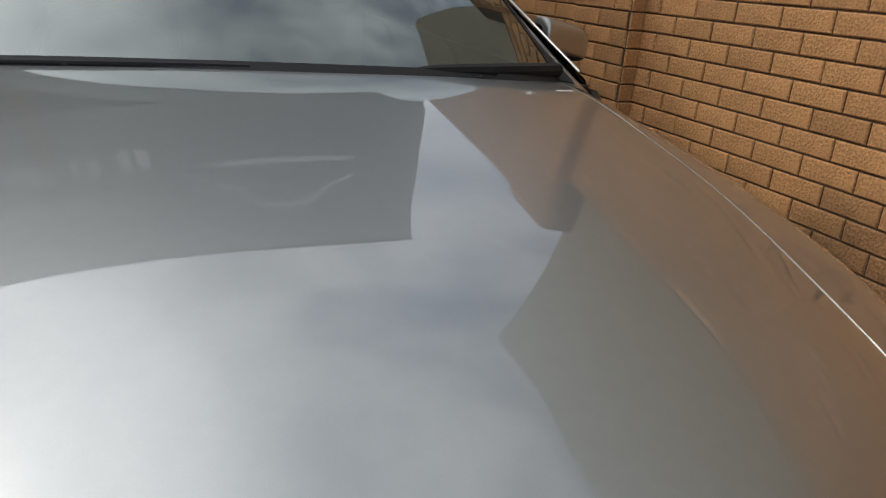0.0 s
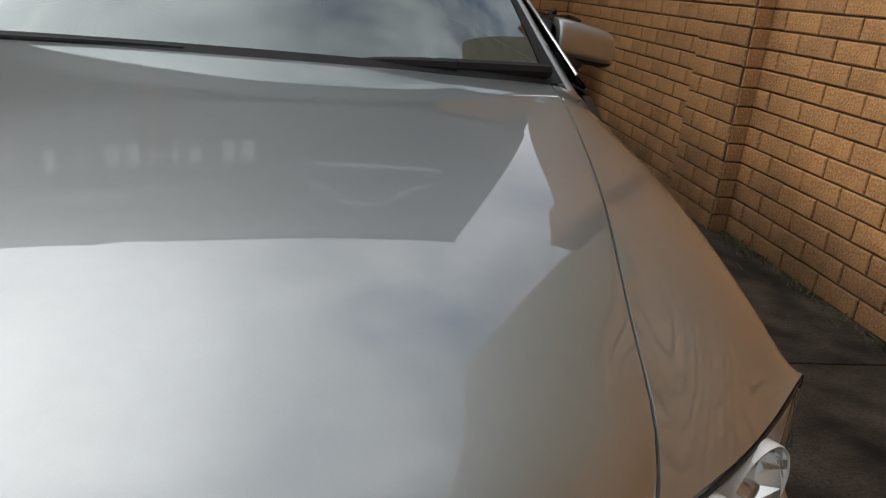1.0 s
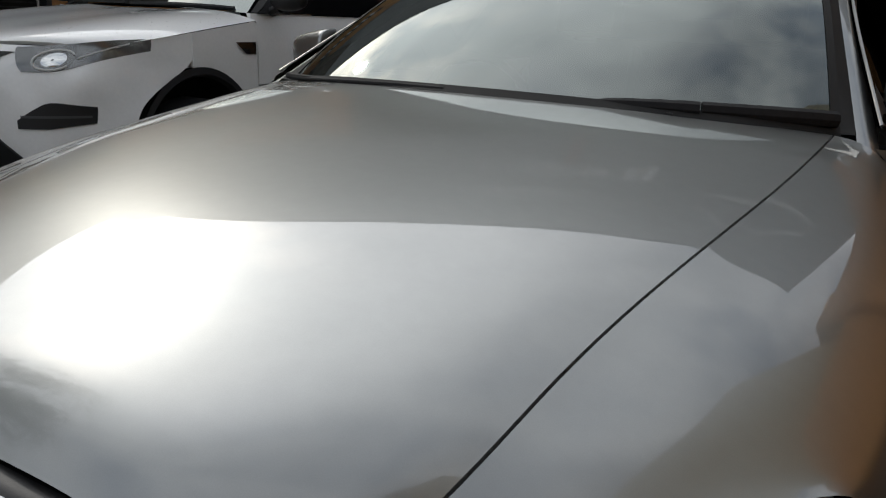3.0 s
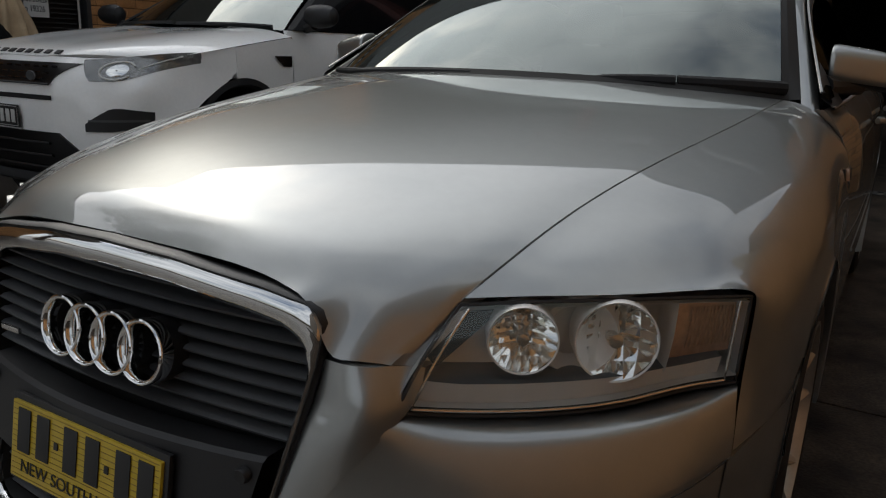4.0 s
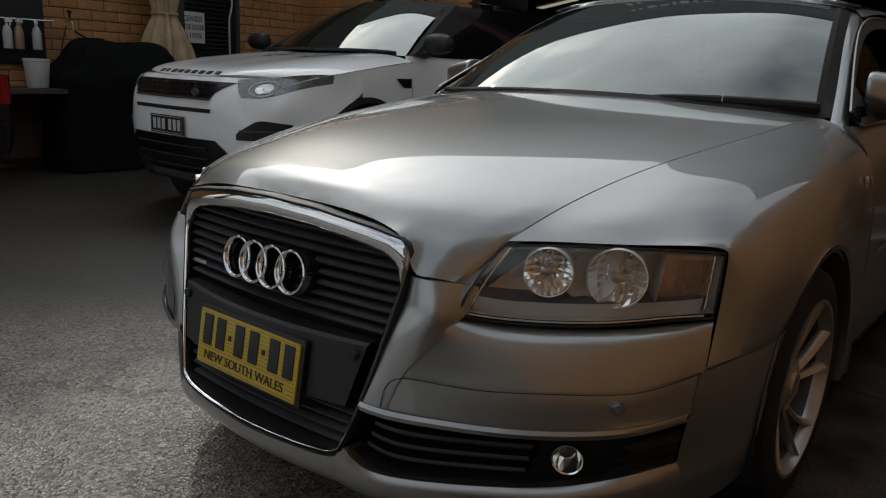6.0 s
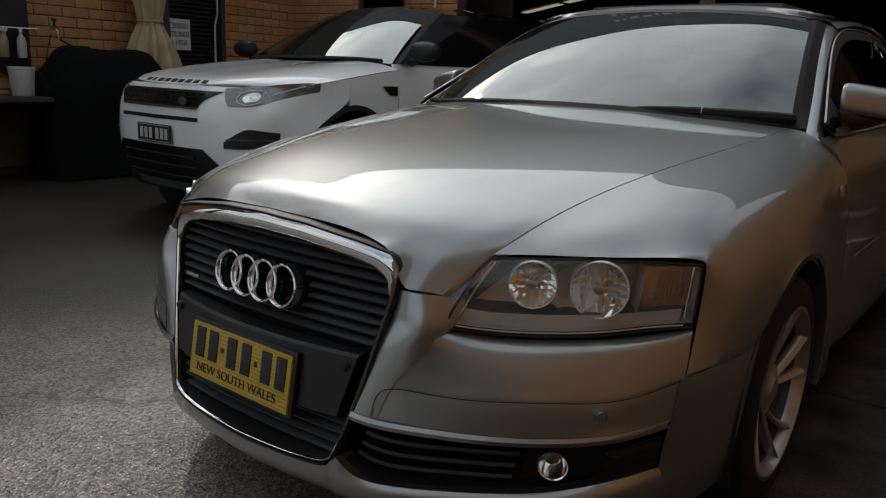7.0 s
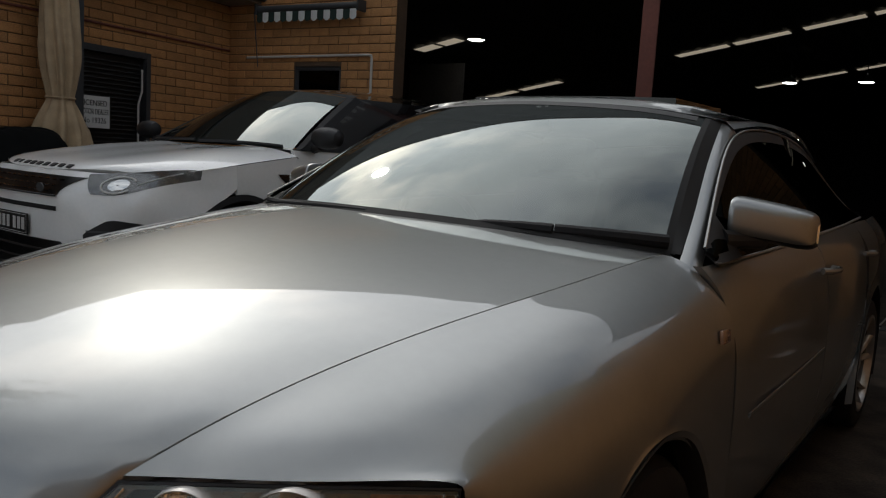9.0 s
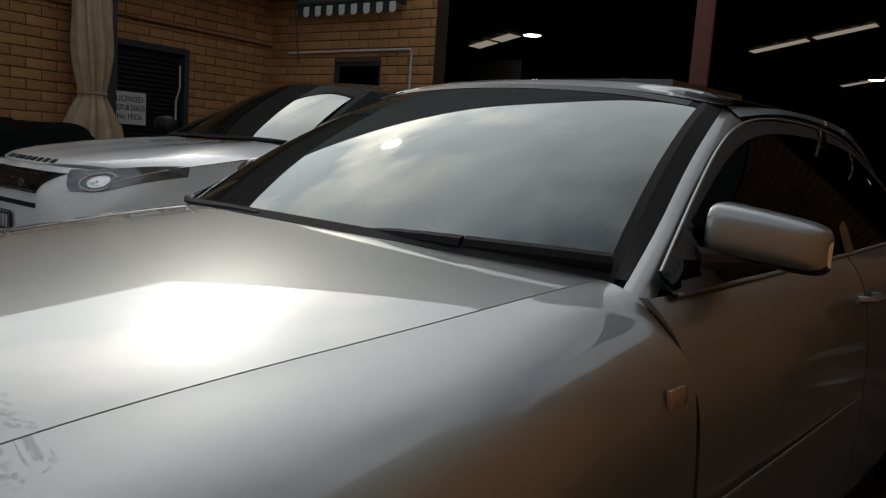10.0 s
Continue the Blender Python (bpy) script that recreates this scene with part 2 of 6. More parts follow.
def glass(name, color, rough=0.0, haze=0.0, ior=1.55, top=1.0):
    """Thin glass: a clear pane whose gloss grows towards grazing angles alike from both sides, with a film of dust."""
    m = bpy.data.materials.new(name)
    m.use_nodes = True
    n, l = m.node_tree.nodes, m.node_tree.links
    n.clear()
    out = n.new("ShaderNodeOutputMaterial")
    clear = n.new("ShaderNodeBsdfTransparent")
    clear.inputs[0].default_value = (*color, 1)
    gloss = n.new("ShaderNodeBsdfGlossy")
    gloss.inputs["Roughness"].default_value = rough
    gloss.inputs["Color"].default_value = (0.93, 1.0, 0.97, 1)
    facing = n.new("ShaderNodeLayerWeight")
    facing.inputs["Blend"].default_value = 0.5
    power = n.new("ShaderNodeMath")
    power.operation, power.inputs[1].default_value = "POWER", 5.0
    l.new(facing.outputs["Facing"], power.inputs[0])
    fres = n.new("ShaderNodeMapRange")
    fres.inputs[3].default_value, fres.inputs[4].default_value = ((ior - 1) / (ior + 1)) ** 2, top
    l.new(power.outputs[0], fres.inputs[0])
    mix = n.new("ShaderNodeMixShader")
    l.new(fres.outputs[0], mix.inputs[0])
    dust = n.new("ShaderNodeBsdfDiffuse")
    dust.inputs[0].default_value = (0.52, 0.58, 0.55, 1)
    film = n.new("ShaderNodeMixShader")
    film.inputs[0].default_value = haze
    l.new(clear.outputs[0], film.inputs[1])
    l.new(dust.outputs[0], film.inputs[2])
    l.new(film.outputs[0], mix.inputs[1])
    l.new(gloss.outputs[0], mix.inputs[2])
    l.new(mix.outputs[0], out.inputs[0])
    return m


SCREEN = glass("windscreen_glass", (0.10, 0.125, 0.115), 0.03, 0.03, 2.3)
SUVGLASS = glass("wet_windscreen_glass", (0.08, 0.10, 0.095), 0.02, 0.02, 2.6)
TINT = glass("tinted_glass", (0.02, 0.022, 0.022), 0.0, 0.0, 1.3, 0.2)
CLEARLENS = glass("clear_lens", (0.95, 0.95, 0.95), 0.0)
LENS = glass("lamp_lens", (0.97, 0.97, 0.96), 0.0, 0.035)
# emission stands for the daylight that a skylight lets through
SKYLIGHT = material("skylight_sheet", (0.5, 0.45, 0.35), 0.6, Emission_Color=(1.0, 0.86, 0.66, 1), Emission_Strength=0.35)
LAMPGLOW = material("lamp_glow", (0.9, 0.9, 0.9), 0.4, Emission_Color=(1.0, 0.95, 0.88, 1), Emission_Strength=14.0)

# ---- shapes ----
def spline(xs, pts):
    """A natural cubic through pts at xs; returns a function of x."""
    xs, ys = np.array(xs, float), np.array(pts, float)
    n, h = len(xs), np.diff(xs)
    a, b = np.eye(n), np.zeros_like(ys)
    for i in range(1, n - 1):
        a[i, i - 1:i + 2] = h[i - 1], 2 * (h[i - 1] + h[i]), h[i]
        b[i] = 6 * ((ys[i + 1] - ys[i]) / h[i] - (ys[i] - ys[i - 1]) / h[i - 1])
    m = np.linalg.solve(a, b)

    def at(x):
        i = int(min(max(np.searchsorted(xs, x) - 1, 0), n - 2))
        d, e = x - xs[i], xs[i + 1] - x
        return (m[i] * e ** 3 + m[i + 1] * d ** 3) / 6 / h[i] + (ys[i] / h[i] - m[i] * h[i] / 6) * e + (ys[i + 1] / h[i] - m[i + 1] * h[i] / 6) * d
    return at


def line(pts, n):
    """n points along a smooth line through pts, spaced by the lengths of its legs."""
    pts = np.array(pts, float)
    s = np.concatenate([[0], np.cumsum(np.sqrt(np.linalg.norm(np.diff(pts, axis=0), axis=1)) + 1e-6)])
    f = spline(s, pts) if len(pts) > 2 else (lambda x: pts[0] + (pts[1] - pts[0]) * x / s[-1])
    return [f(x) for x in np.linspace(0, s[-1], n)]


def legs(pts, n):
    """n points along a straight-legged line."""
    pts = np.array(pts, float)
    s = np.concatenate([[0], np.cumsum(np.linalg.norm(np.diff(pts, axis=0), axis=1))])
    return [np.array([np.interp(x, s, pts[:, k]) for k in range(3)]) for x in np.linspace(0, s[-1], n)]


def grid(rows, close=False, bm=None):
    """A mesh over rows of points; close joins each row's end to its start."""
    bm = bm or bmesh.new()
    v = [[bm.verts.new(p) for p in row] for row in rows]
    for a, b in zip(v, v[1:]):
        k = len(a)
        for i in range(k if close else k - 1):
            j = (i + 1) % k
            if len({a[i], a[j], b[j], b[i]}) == 4:
                bm.faces.new((a[i], a[j], b[j], b[i]))
    return bm


def patch(ctrl, nu, nv):
    """A smooth surface over a net of control points (rows of equal length)."""
    along = [line(r, nu) for r in ctrl]
    cols = [line([r[i] for r in along], nv) for i in range(nu)]
    return [[cols[i][j] for i in range(nu)] for j in range(nv)]


def relax(rows, n):
    """Evens out a net of points, its edges held."""
    a = np.array(rows, float)
    for _ in range(n):
        a[1:-1, 1:-1] = 0.5 * a[1:-1, 1:-1] + 0.125 * (a[:-2, 1:-1] + a[2:, 1:-1] + a[1:-1, :-2] + a[1:-1, 2:])
    return [list(r) for r in a]


def skirt(rows, drop, sides="ab"):
    """Rows with a turned-in edge added: a first row, b last row, l first column, r last column."""
    d = np.array(drop, float)
    rows = [list(r) for r in rows]
    if "l" in sides:
        rows = [[r[0] + d] + r for r in rows]
    if "r" in sides:
        rows = [r + [r[-1] + d] for r in rows]
    if "a" in sides:
        rows = [[p + d for p in rows[0]]] + rows
    if "b" in sides:
        rows = rows + [[p + d for p in rows[-1]]]
    return rows


def flip(rows):
    return [[np.array(p) * (-1, 1, 1) for p in r] for r in rows]


def finish(bm, smooth=True, angle=35):
    bmesh.ops.remove_doubles(bm, verts=bm.verts, dist=0.00005)
    bmesh.ops.recalc_face_normals(bm, faces=bm.faces)
    for f in bm.faces:
        f.smooth = smooth
    lim = radians(angle)
    for e in bm.edges:
        if len(e.link_faces) == 2 and e.calc_face_angle(0) > lim:
            e.smooth = False
    return bm


def part(name, bm, mat, parent=None, label="", smooth=True, angle=35, at=None):
    me = bpy.data.meshes.new(name)
    finish(bm, smooth, angle)
    bm.to_mesh(me)
    bm.free()
    me.materials.append(mat)
    ob = new(name, me)
    if at is not None:
        ob.matrix_basis = at
    if parent:
        ob.parent = parent
    if label:
        ob["label"] = label
    return ob


def thing(name, label, category, at=None, group="", kind=""):
    ob = new(name)
    ob.empty_display_size = 0.1
    if at is not None:
        ob.matrix_basis = at
    return tagged(ob, label, category, group, kind)


def box(bm, lo, hi, bevel=0.0, m=None):
    c = [(a + b) / 2 for a, b in zip(lo, hi)]
    s = [b - a for a, b in zip(lo, hi)]
    r = bmesh.ops.create_cube(bm, size=1.0, matrix=Matrix.Translation(c) @ Matrix.Diagonal((*s, 1)))
    if bevel:
        es = {e for v in r["verts"] for e in v.link_edges}
        r2 = bmesh.ops.bevel(bm, geom=list(es), offset=bevel, segments=2, affect="EDGES", profile=0.7)
        r["verts"] = list({v for f in r2["faces"] for v in f.verts} | {v for v in r["verts"] if v.is_valid})
    if m is not None:
        bmesh.ops.transform(bm, matrix=m, verts=r["verts"])
    return bm


def boxes(*list_of):
    bm = bmesh.new()
    for b in list_of:
        box(bm, *b)
    return bm


def lathe(profile, n=40, m=None, bm=None):
    """Turned shape about the z axis from (radius, z) pairs."""
    rows = [[Vector((r * math.cos(2 * math.pi * i / n), r * math.sin(2 * math.pi * i / n), z)) for i in range(n)] for r, z in profile]
    if m is not None:
        rows = [[m @ p for p in r] for r in rows]
    return grid(rows, close=True, bm=bm)


def tube(pts, r, n=8, bm=None, closed=False, flat=1.0):
    """A round rod along pts; r may be a list of radii."""
    pts = [Vector(p) for p in pts]
    rr = r if isinstance(r, (list, tuple)) else [r] * len(pts)
    rows, up = [], Vector((0, 0, 1))
    for i, p in enumerate(pts):
        a, b = pts[i - 1 if i or closed else 0], pts[(i + 1) % len(pts) if i + 1 < len(pts) or closed else i]
        t = (b - a).normalized()
        s = t.cross(up if abs(t.z) < 0.95 else Vector((0, 1, 0))).normalized()
        u = s.cross(t)
        rows.append([p + rr[i] * (math.cos(2 * math.pi * k / n) * s * flat + math.sin(2 * math.pi * k / n) * u) for k in range(n)])
    if closed:
        rows.append(rows[0])
    bm = grid(rows, close=True, bm=bm)
    return bm


def capped(bm):
    bmesh.ops.remove_doubles(bm, verts=bm.verts, dist=0.00005)
    bmesh.ops.holes_fill(bm, edges=[e for e in bm.edges if len(e.link_faces) == 1], sides=0)
    return bm


def letters(name, text, size, at, mat, parent, depth=0.002, stretch=1.0):
    cu = bpy.data.curves.new(name, "FONT")
    cu.body, cu.size, cu.extrude, cu.align_x, cu.align_y = text, size, depth, "CENTER", "CENTER"
    tmp = bpy.data.objects.new(name, cu)
    me = bpy.data.meshes.new_from_object(tmp)
    me.name = name
    bpy.data.objects.remove(tmp)
    me.transform(Matrix.Diagonal((stretch, 1, 1, 1)))
    me.materials.append(mat)
    ob = new(name, me)
    ob.matrix_basis = at
    ob.parent = parent
    return ob

# ---- ground and buildings ----
FRONT_SLOPE = 0.135                     # the building's front stands slightly askew to the car


def front_y(x):
    return 6.40 + FRONT_SLOPE * (x + 6.06)


CORNER = Vector((-7.17, 6.25, 0))       # inner corner between side wall and front wall
SIDE = Vector((0.135, -1, 0)).normalized()   # along the side wall, towards the street
ALONG = Vector((1, 0.135, 0)).normalized()   # along the front wall


def slab(lo, hi, cuts=1):
    bm = bmesh.new()
    rows = [[Vector((x, y, hi[2])) for x in np.linspace(lo[0], hi[0], cuts + 1)] for y in np.linspace(lo[1], hi[1], cuts + 1)]
    return grid(rows, bm=bm)


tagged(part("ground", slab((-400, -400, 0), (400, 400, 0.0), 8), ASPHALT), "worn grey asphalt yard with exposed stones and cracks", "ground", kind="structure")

# concrete apron in front of and inside the shed, laid in bays with open joints
apron = tagged(new("concrete_apron"), "damp dark concrete slabs with open joints", "floor", kind="structure")
for x0, x1 in ((0.62, 2.46), (-1.2, 0.61), (-7.3, -1.21)):
    for y0, y1 in ((-1.6, 2.03), (2.042, 6.83), (7.05, 12.0), (12.012, 20.0), (20.012, 44.0)):
        if x1 < 0.62 and y0 < 2.0:
            continue
        if x1 < 0.62 and y0 < 3.0:
            y0 = 4.4
        bm = bmesh.new()
        box(bm, (x0, y0, -0.05), (x1 - 0.01, y1, 0.008), 0.004)
        part("slab", bm, CONCRETE, apron)
# unseen dark slab ahead of the car, added to darken its reflections
bm = bmesh.new()
box(bm, (0.62, -6.0, -0.05), (2.45, -1.612, 0.008), 0.004)
part("slab", bm, CONCRETE, apron)
bm = bmesh.new()
for i in range(60):
    x = -4.4 + i * 0.105
    box(bm, (x, 6.845, -0.01), (x + 0.06, 7.03, 0.012))
box(bm, (-4.5, 6.832, -0.02), (2.4, 6.845, 0.014))
box(bm, (-4.5, 7.032, -0.02), (2.4, 7.046, 0.014))
tagged(part("floor_grate", bm, STEEL), "steel drain grate across the shed's threshold", "drain", kind="structure")


def brick_mesh(l, h, d, seed):
    """One rock-faced brick: face towards -y, its corner at the origin."""
    rnd = random.Random(seed)
    bm = bmesh.new()
    b = 0.006
    back = [Vector((x, 0, z)) for x, z in ((0, 0), (l, 0), (l, h), (0, h))]
    ring = [Vector((x, -d + 0.004, z)) for x, z in ((0, 0), (l, 0), (l, h), (0, h))]
    face = [Vector((x, -d - rnd.uniform(0, 0.003), z)) for x, z in ((b, b), (l - b, b), (l - b, h - b), (b, h - b))]
    grid([back, ring, face], close=True, bm=bm)
    bm.verts.ensure_lookup_table()
    mid = bm.verts.new((l / 2 + rnd.uniform(-0.05, 0.05), -d - rnd.uniform(0.002, 0.007), h / 2 + rnd.uniform(-0.015, 0.015)))
    bm.verts.ensure_lookup_table()
    f = [v for v in bm.verts if v is not mid][8:12]
    for i in range(4):
        bm.faces.new((f[i], f[(i + 1) % 4], mid))
    bm.normal_update()
    return bm


BL, BH, MJ = 0.2925, 0.0945, 0.0085         # brick length, height and joint


def brick_wall(name, label, origin, along, out, length, z1, near, holes=(), thick=0.22, limit=300):
    """A brick wall from origin along a direction; out is its outward side. near(s, z) tells which bricks are singled out."""
    along, out = Vector(along).normalized(), Vector(out).normalized()
    frame_m = Matrix((along, -out, Vector((0, 0, 1)))).transposed().to_4x4()
    frame_m.translation = Vector(origin)
    bm = bmesh.new()
    # core with its openings
    ss = sorted({0, length, *[h[0] for h in holes], *[h[1] for h in holes]})
    zz = sorted({0, z1, *[h[2] for h in holes], *[h[3] for h in holes]})
    for s0, s1 in zip(ss, ss[1:]):
        for za, zb in zip(zz, zz[1:]):
            if not any(h[0] <= s0 and s1 <= h[1] and h[2] <= za and zb <= h[3] for h in holes):
                box(bm, (s0, 0, za), (s1, thick, zb))
    wall = tagged(part(name, bm, MORTAR, smooth=False, at=frame_m), label, "wall", kind="structure")
    meshes = []
    for k in range(4):
        for l in (BL, BL / 2):
            me = bpy.data.meshes.new("brick")
            b = brick_mesh(l, BH, 0.009, k)
            for fc in b.faces:
                fc.smooth = False
            b.to_mesh(me)
            b.free()
            me.materials.append(BRICK)
            meshes.append(me)
    rnd, count, rest = random.Random(7), 0, bmesh.new()
    row = 0
    while (row + 1) * (BH + MJ) <= z1 + 0.02:
        z = row * (BH + MJ) + MJ
        s = -(BL + MJ) / 2 if row % 2 else 0.0
        while s < length - 0.05:
            a, b = max(s, 0.0), min(s + BL, length)
            s += BL + MJ
            # cut at the edges of openings
            pieces = [(a, b)]
            for h in holes:
                if h[2] < z + BH / 2 < h[3]:
                    pieces = [q for p, r in pieces for q in ((p, min(r, h[0])), (max(p, h[1]), r))] if a < h[1] and b > h[0] else pieces
            for p, r in pieces:
                l = r - p
                if l < 0.05:
                    continue
                half = l < BL * 0.75
                me = meshes[rnd.randrange(4) * 2 + (1 if half else 0)]
                m = Matrix.Translation((p, rnd.uniform(-0.002, 0.001), z)) @ Matrix.Diagonal((l / (BL / 2 if half else BL), 1, 1, 1))
                if count < limit and near((p + r) / 2, z):
                    o = new("brick", me)
                    o.parent = wall
                    o.matrix_basis = m
                    count += 1
                else:
                    n0 = len(rest.verts)
                    rest.from_mesh(me)
                    rest.verts.ensure_lookup_table()
                    for v in rest.verts[n0:]:
                        v.co = m @ v.co
        row += 1
    me = bpy.data.meshes.new("bricks")
    rest.to_mesh(me)
    rest.free()
    me.materials.clear()
    me.materials.append(BRICK)
    o = new("bricks", me)
    o.parent = wall
    o["kind"] = "stuff"
    return wall


WALL_X = 2.46
# neighbour's side of the drive: a long wall with a pier
WALLS = [
    dict(name="wall_east", label="orange rock-faced brick boundary wall, damp and dark at its foot", origin=(WALL_X, 3.645, 0), along=(0, -1, 0), out=(-1, 0, 0),
         length=6.65, z1=2.4, near=lambda s, z: s < 3.2 and z < 1.65),
    dict(name="wall_east_tall", label="taller orange brick wall beyond the pier, dark at its foot", origin=(WALL_X, 7.7, 0), along=(0, -1, 0), out=(-1, 0, 0),
         length=4.052, z1=3.0, near=lambda s, z: 0.7 < s and z < 1.65),
    dict(name="pier_east", label="projecting pier of orange bricks on the boundary wall", origin=(WALL_X - 0.10, 4.26, 0), along=(0, -1, 0), out=(-1, 0, 0),
         length=0.61, z1=3.0, near=lambda s, z: z < 1.4, thick=0.10),
    dict(name="pier_return", label="narrow return of the brick pier", origin=(WALL_X - 0.10, 3.645, 0), along=(1, 0, 0), out=(0, -1, 0),
         length=0.09, z1=3.0, near=lambda s, z: z < 1.4, thick=0.01),
    dict(name="wall_north_east", label="orange brick wall beside the shed's opening", origin=(1.55, front_y(1.55), 0), along=ALONG, out=(SIDE.x, SIDE.y, 0),
         length=1.08, z1=3.5, near=lambda s, z: z < 1.7),
    dict(name="wall_west", label="orange brick side wall with a shuttered doorway", origin=CORNER, along=SIDE, out=(1, 0.135, 0), length=8.0, z1=3.0,
         near=lambda s, z: s < 4.6 and 1.1 < z < 2.5, holes=((1.28, 2.25, 0.0, 2.20),)),
    dict(name="wall_north", label="orange brick front wall with a small dark window", origin=CORNER, along=ALONG, out=(SIDE.x, SIDE.y, 0), length=2.62, z1=3.5,
         near=lambda s, z: 1.5 < z < 3.0, holes=((1.12, 1.86, 1.5, 2.22),)),
]

# ---- silver saloon ----
car = thing("silver_sedan", "silver metallic four-door sedan with a tall chrome-framed grille, parked nose out", "car")


def both(name, rows, mat, parent, label="", angle=35):
    """A part and its mirror twin on the other side of the car."""
    a = part(name, grid(rows), mat, parent, label, angle=angle)
    b = part(name, grid(flip(rows)), mat, parent, label, angle=angle)
    return a, b


def twin(name, make, mat, parent, label="", **k):
    a = part(name, make(), mat, parent, label, **k)
    bm = make()
    bmesh.ops.transform(bm, matrix=Matrix.Diagonal((-1, 1, 1, 1)), verts=bm.verts)
    return a, part(name, bm, mat, parent, label, **k)


GAP = spline([0.117, 0.22, 0.41, 0.75, 1.09, 1.33, 1.507],
             [(0.460, 0.117, 0.714), (0.521, 0.22, 0.787), (0.566, 0.41, 0.858), (0.627, 0.75, 0.927), (0.681, 1.09, 0.970), (0.710, 1.33, 0.998), (0.724, 1.507, 1.013)])
HOOD_C = spline([0.075, 0.11, 0.18, 0.34, 0.62, 0.95, 1.31],
                [0.828, 0.858, 0.884, 0.922, 0.967, 1.007, 1.045])
NOSE = spline([0, 0.35, 0.6, 0.74, 0.80, 0.84, 0.87, 0.93, 1.0], [0.828, 0.824, 0.813, 0.799, 0.785, 0.756, 0.730, 0.719, 0.714])


# how far the panel has fallen from its crown to its edge, by the share of the half width, at several stages from nose to screen
US = (0, 0.35, 0.6, 0.78, 0.88, 0.95, 1)
FALL_V = [spline([0, 0.0265, 0.08, 0.2, 0.35, 0.6], [a, b, c, d, u ** 2.35, u ** 2.35]) for u, a, b, c, d in
          zip(US, (0, 0.03, 0.12, 0.30, 0.46, 0.66, 1), (0, 0.04, 0.16, 0.36, 0.54, 0.73, 1), (0, 0.06, 0.22, 0.44, 0.63, 0.80, 1), (0, 0.08, 0.28, 0.53, 0.72, 0.88, 1))]


def fall_across(values):
    return spline(US, values)


def hood_point(u, v):
    """u from the centre line to the gap, v from nose to windscreen."""
    ye = 0.117 + (1.507 - 0.117) * v
    yc = 0.075 + (1.31 - 0.075) * v
    e = GAP(ye)
    zc = float(HOOD_C(yc))
    y = yc + (ye - yc) * u ** 2.2
    f = float(fall_across([float(g(min(v, 0.6))) for g in FALL_V])(u)) if v < 0.6 else u ** 2.35
    # beside the grille the front face drops to the seam
    k = max(0.0, 1 - v / 0.030) ** 2
    f += ((0.828 - float(NOSE(u))) / 0.114 - float(fall_across([float(g(0.0)) for g in FALL_V])(u))) * k
    z = zc + (e[2] - zc) * f
    y -= 0.022 * k * math.sin(math.pi * min(1.0, max(0.0, (u - 0.6) / 0.4)) ** 2)
    return np.array((e[0] * u, y, z))


vs = [0, 0.001, 0.003, 0.006, 0.01, 0.015, 0.021, 0.028, 0.036, 0.045, 0.055, 0.066, 0.08, *np.linspace(0.105, 1, 30)]
us = np.linspace(-0.9985, 0.9985, 95)
rows = []
for v in vs:
    r = [hood_point(abs(u), v) * (1 if u >= 0 else -1, 1, 1) for u in us]
    # rolled edge towards the lamp, a plain turned-in edge along the wing
    k = max(0.0, 1 - v / 0.085)
    for f, w in ((0.25, (0.10, 0.05, 0.0)), (0.55, (0.06, 0.0, 0.0)), (1.0, (0, 0, 0))):
        d = k * (np.array((0.034, 0.042, -0.010)) * f + np.array(w) * 0.05 * (1, -1, 1)) + (1 - k) * np.array((0, 0.004, -0.03)) * f
        r.append(hood_point(0.9985, v) + d)
        r.insert(0, hood_point(0.9985, v) * (-1, 1, 1) + d * (-1, 1, 1))
    rows.append(r)
rows = skirt(rows, (0, 0.022, -0.012), "a")
rows = skirt(rows, (0, 0.004, -0.03), "b")
part("hood", grid(rows), SILVER, car)
# black sheet that stands for the shade below the panel gaps
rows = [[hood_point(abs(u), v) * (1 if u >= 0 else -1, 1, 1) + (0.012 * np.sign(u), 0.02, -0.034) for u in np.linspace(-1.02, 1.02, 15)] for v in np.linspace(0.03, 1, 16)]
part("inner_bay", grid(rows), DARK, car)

FENDER = [
    [(0.5225, 0.222, 0.788), (0.61, 0.283, 0.792), (0.735, 0.395, 0.791), (0.846, 0.515, 0.783), (0.852, 0.520, 0.765), (0.849, 0.513, 0.652), (0.856, 0.464, 0.550)],
    [(0.5675, 0.41, 0.858), (0.64, 0.435, 0.853), (0.765, 0.52, 0.835), (0.860, 0.60, 0.800), (0.873, 0.61, 0.775), (0.889, 0.625, 0.67), (0.889, 0.62, 0.551)],
    [(0.6063, 0.62, 0.903), (0.675, 0.635, 0.893), (0.80, 0.685, 0.868), (0.872, 0.73, 0.818), (0.890, 0.74, 0.78), (0.908, 0.755, 0.68), (0.906, 0.79, 0.560)],
    [(0.6458, 0.85, 0.941), (0.715, 0.86, 0.928), (0.83, 0.885, 0.893), (0.881, 0.91, 0.838), (0.897, 0.918, 0.80), (0.914, 0.93, 0.73), (0.918, 0.93, 0.676)],
]
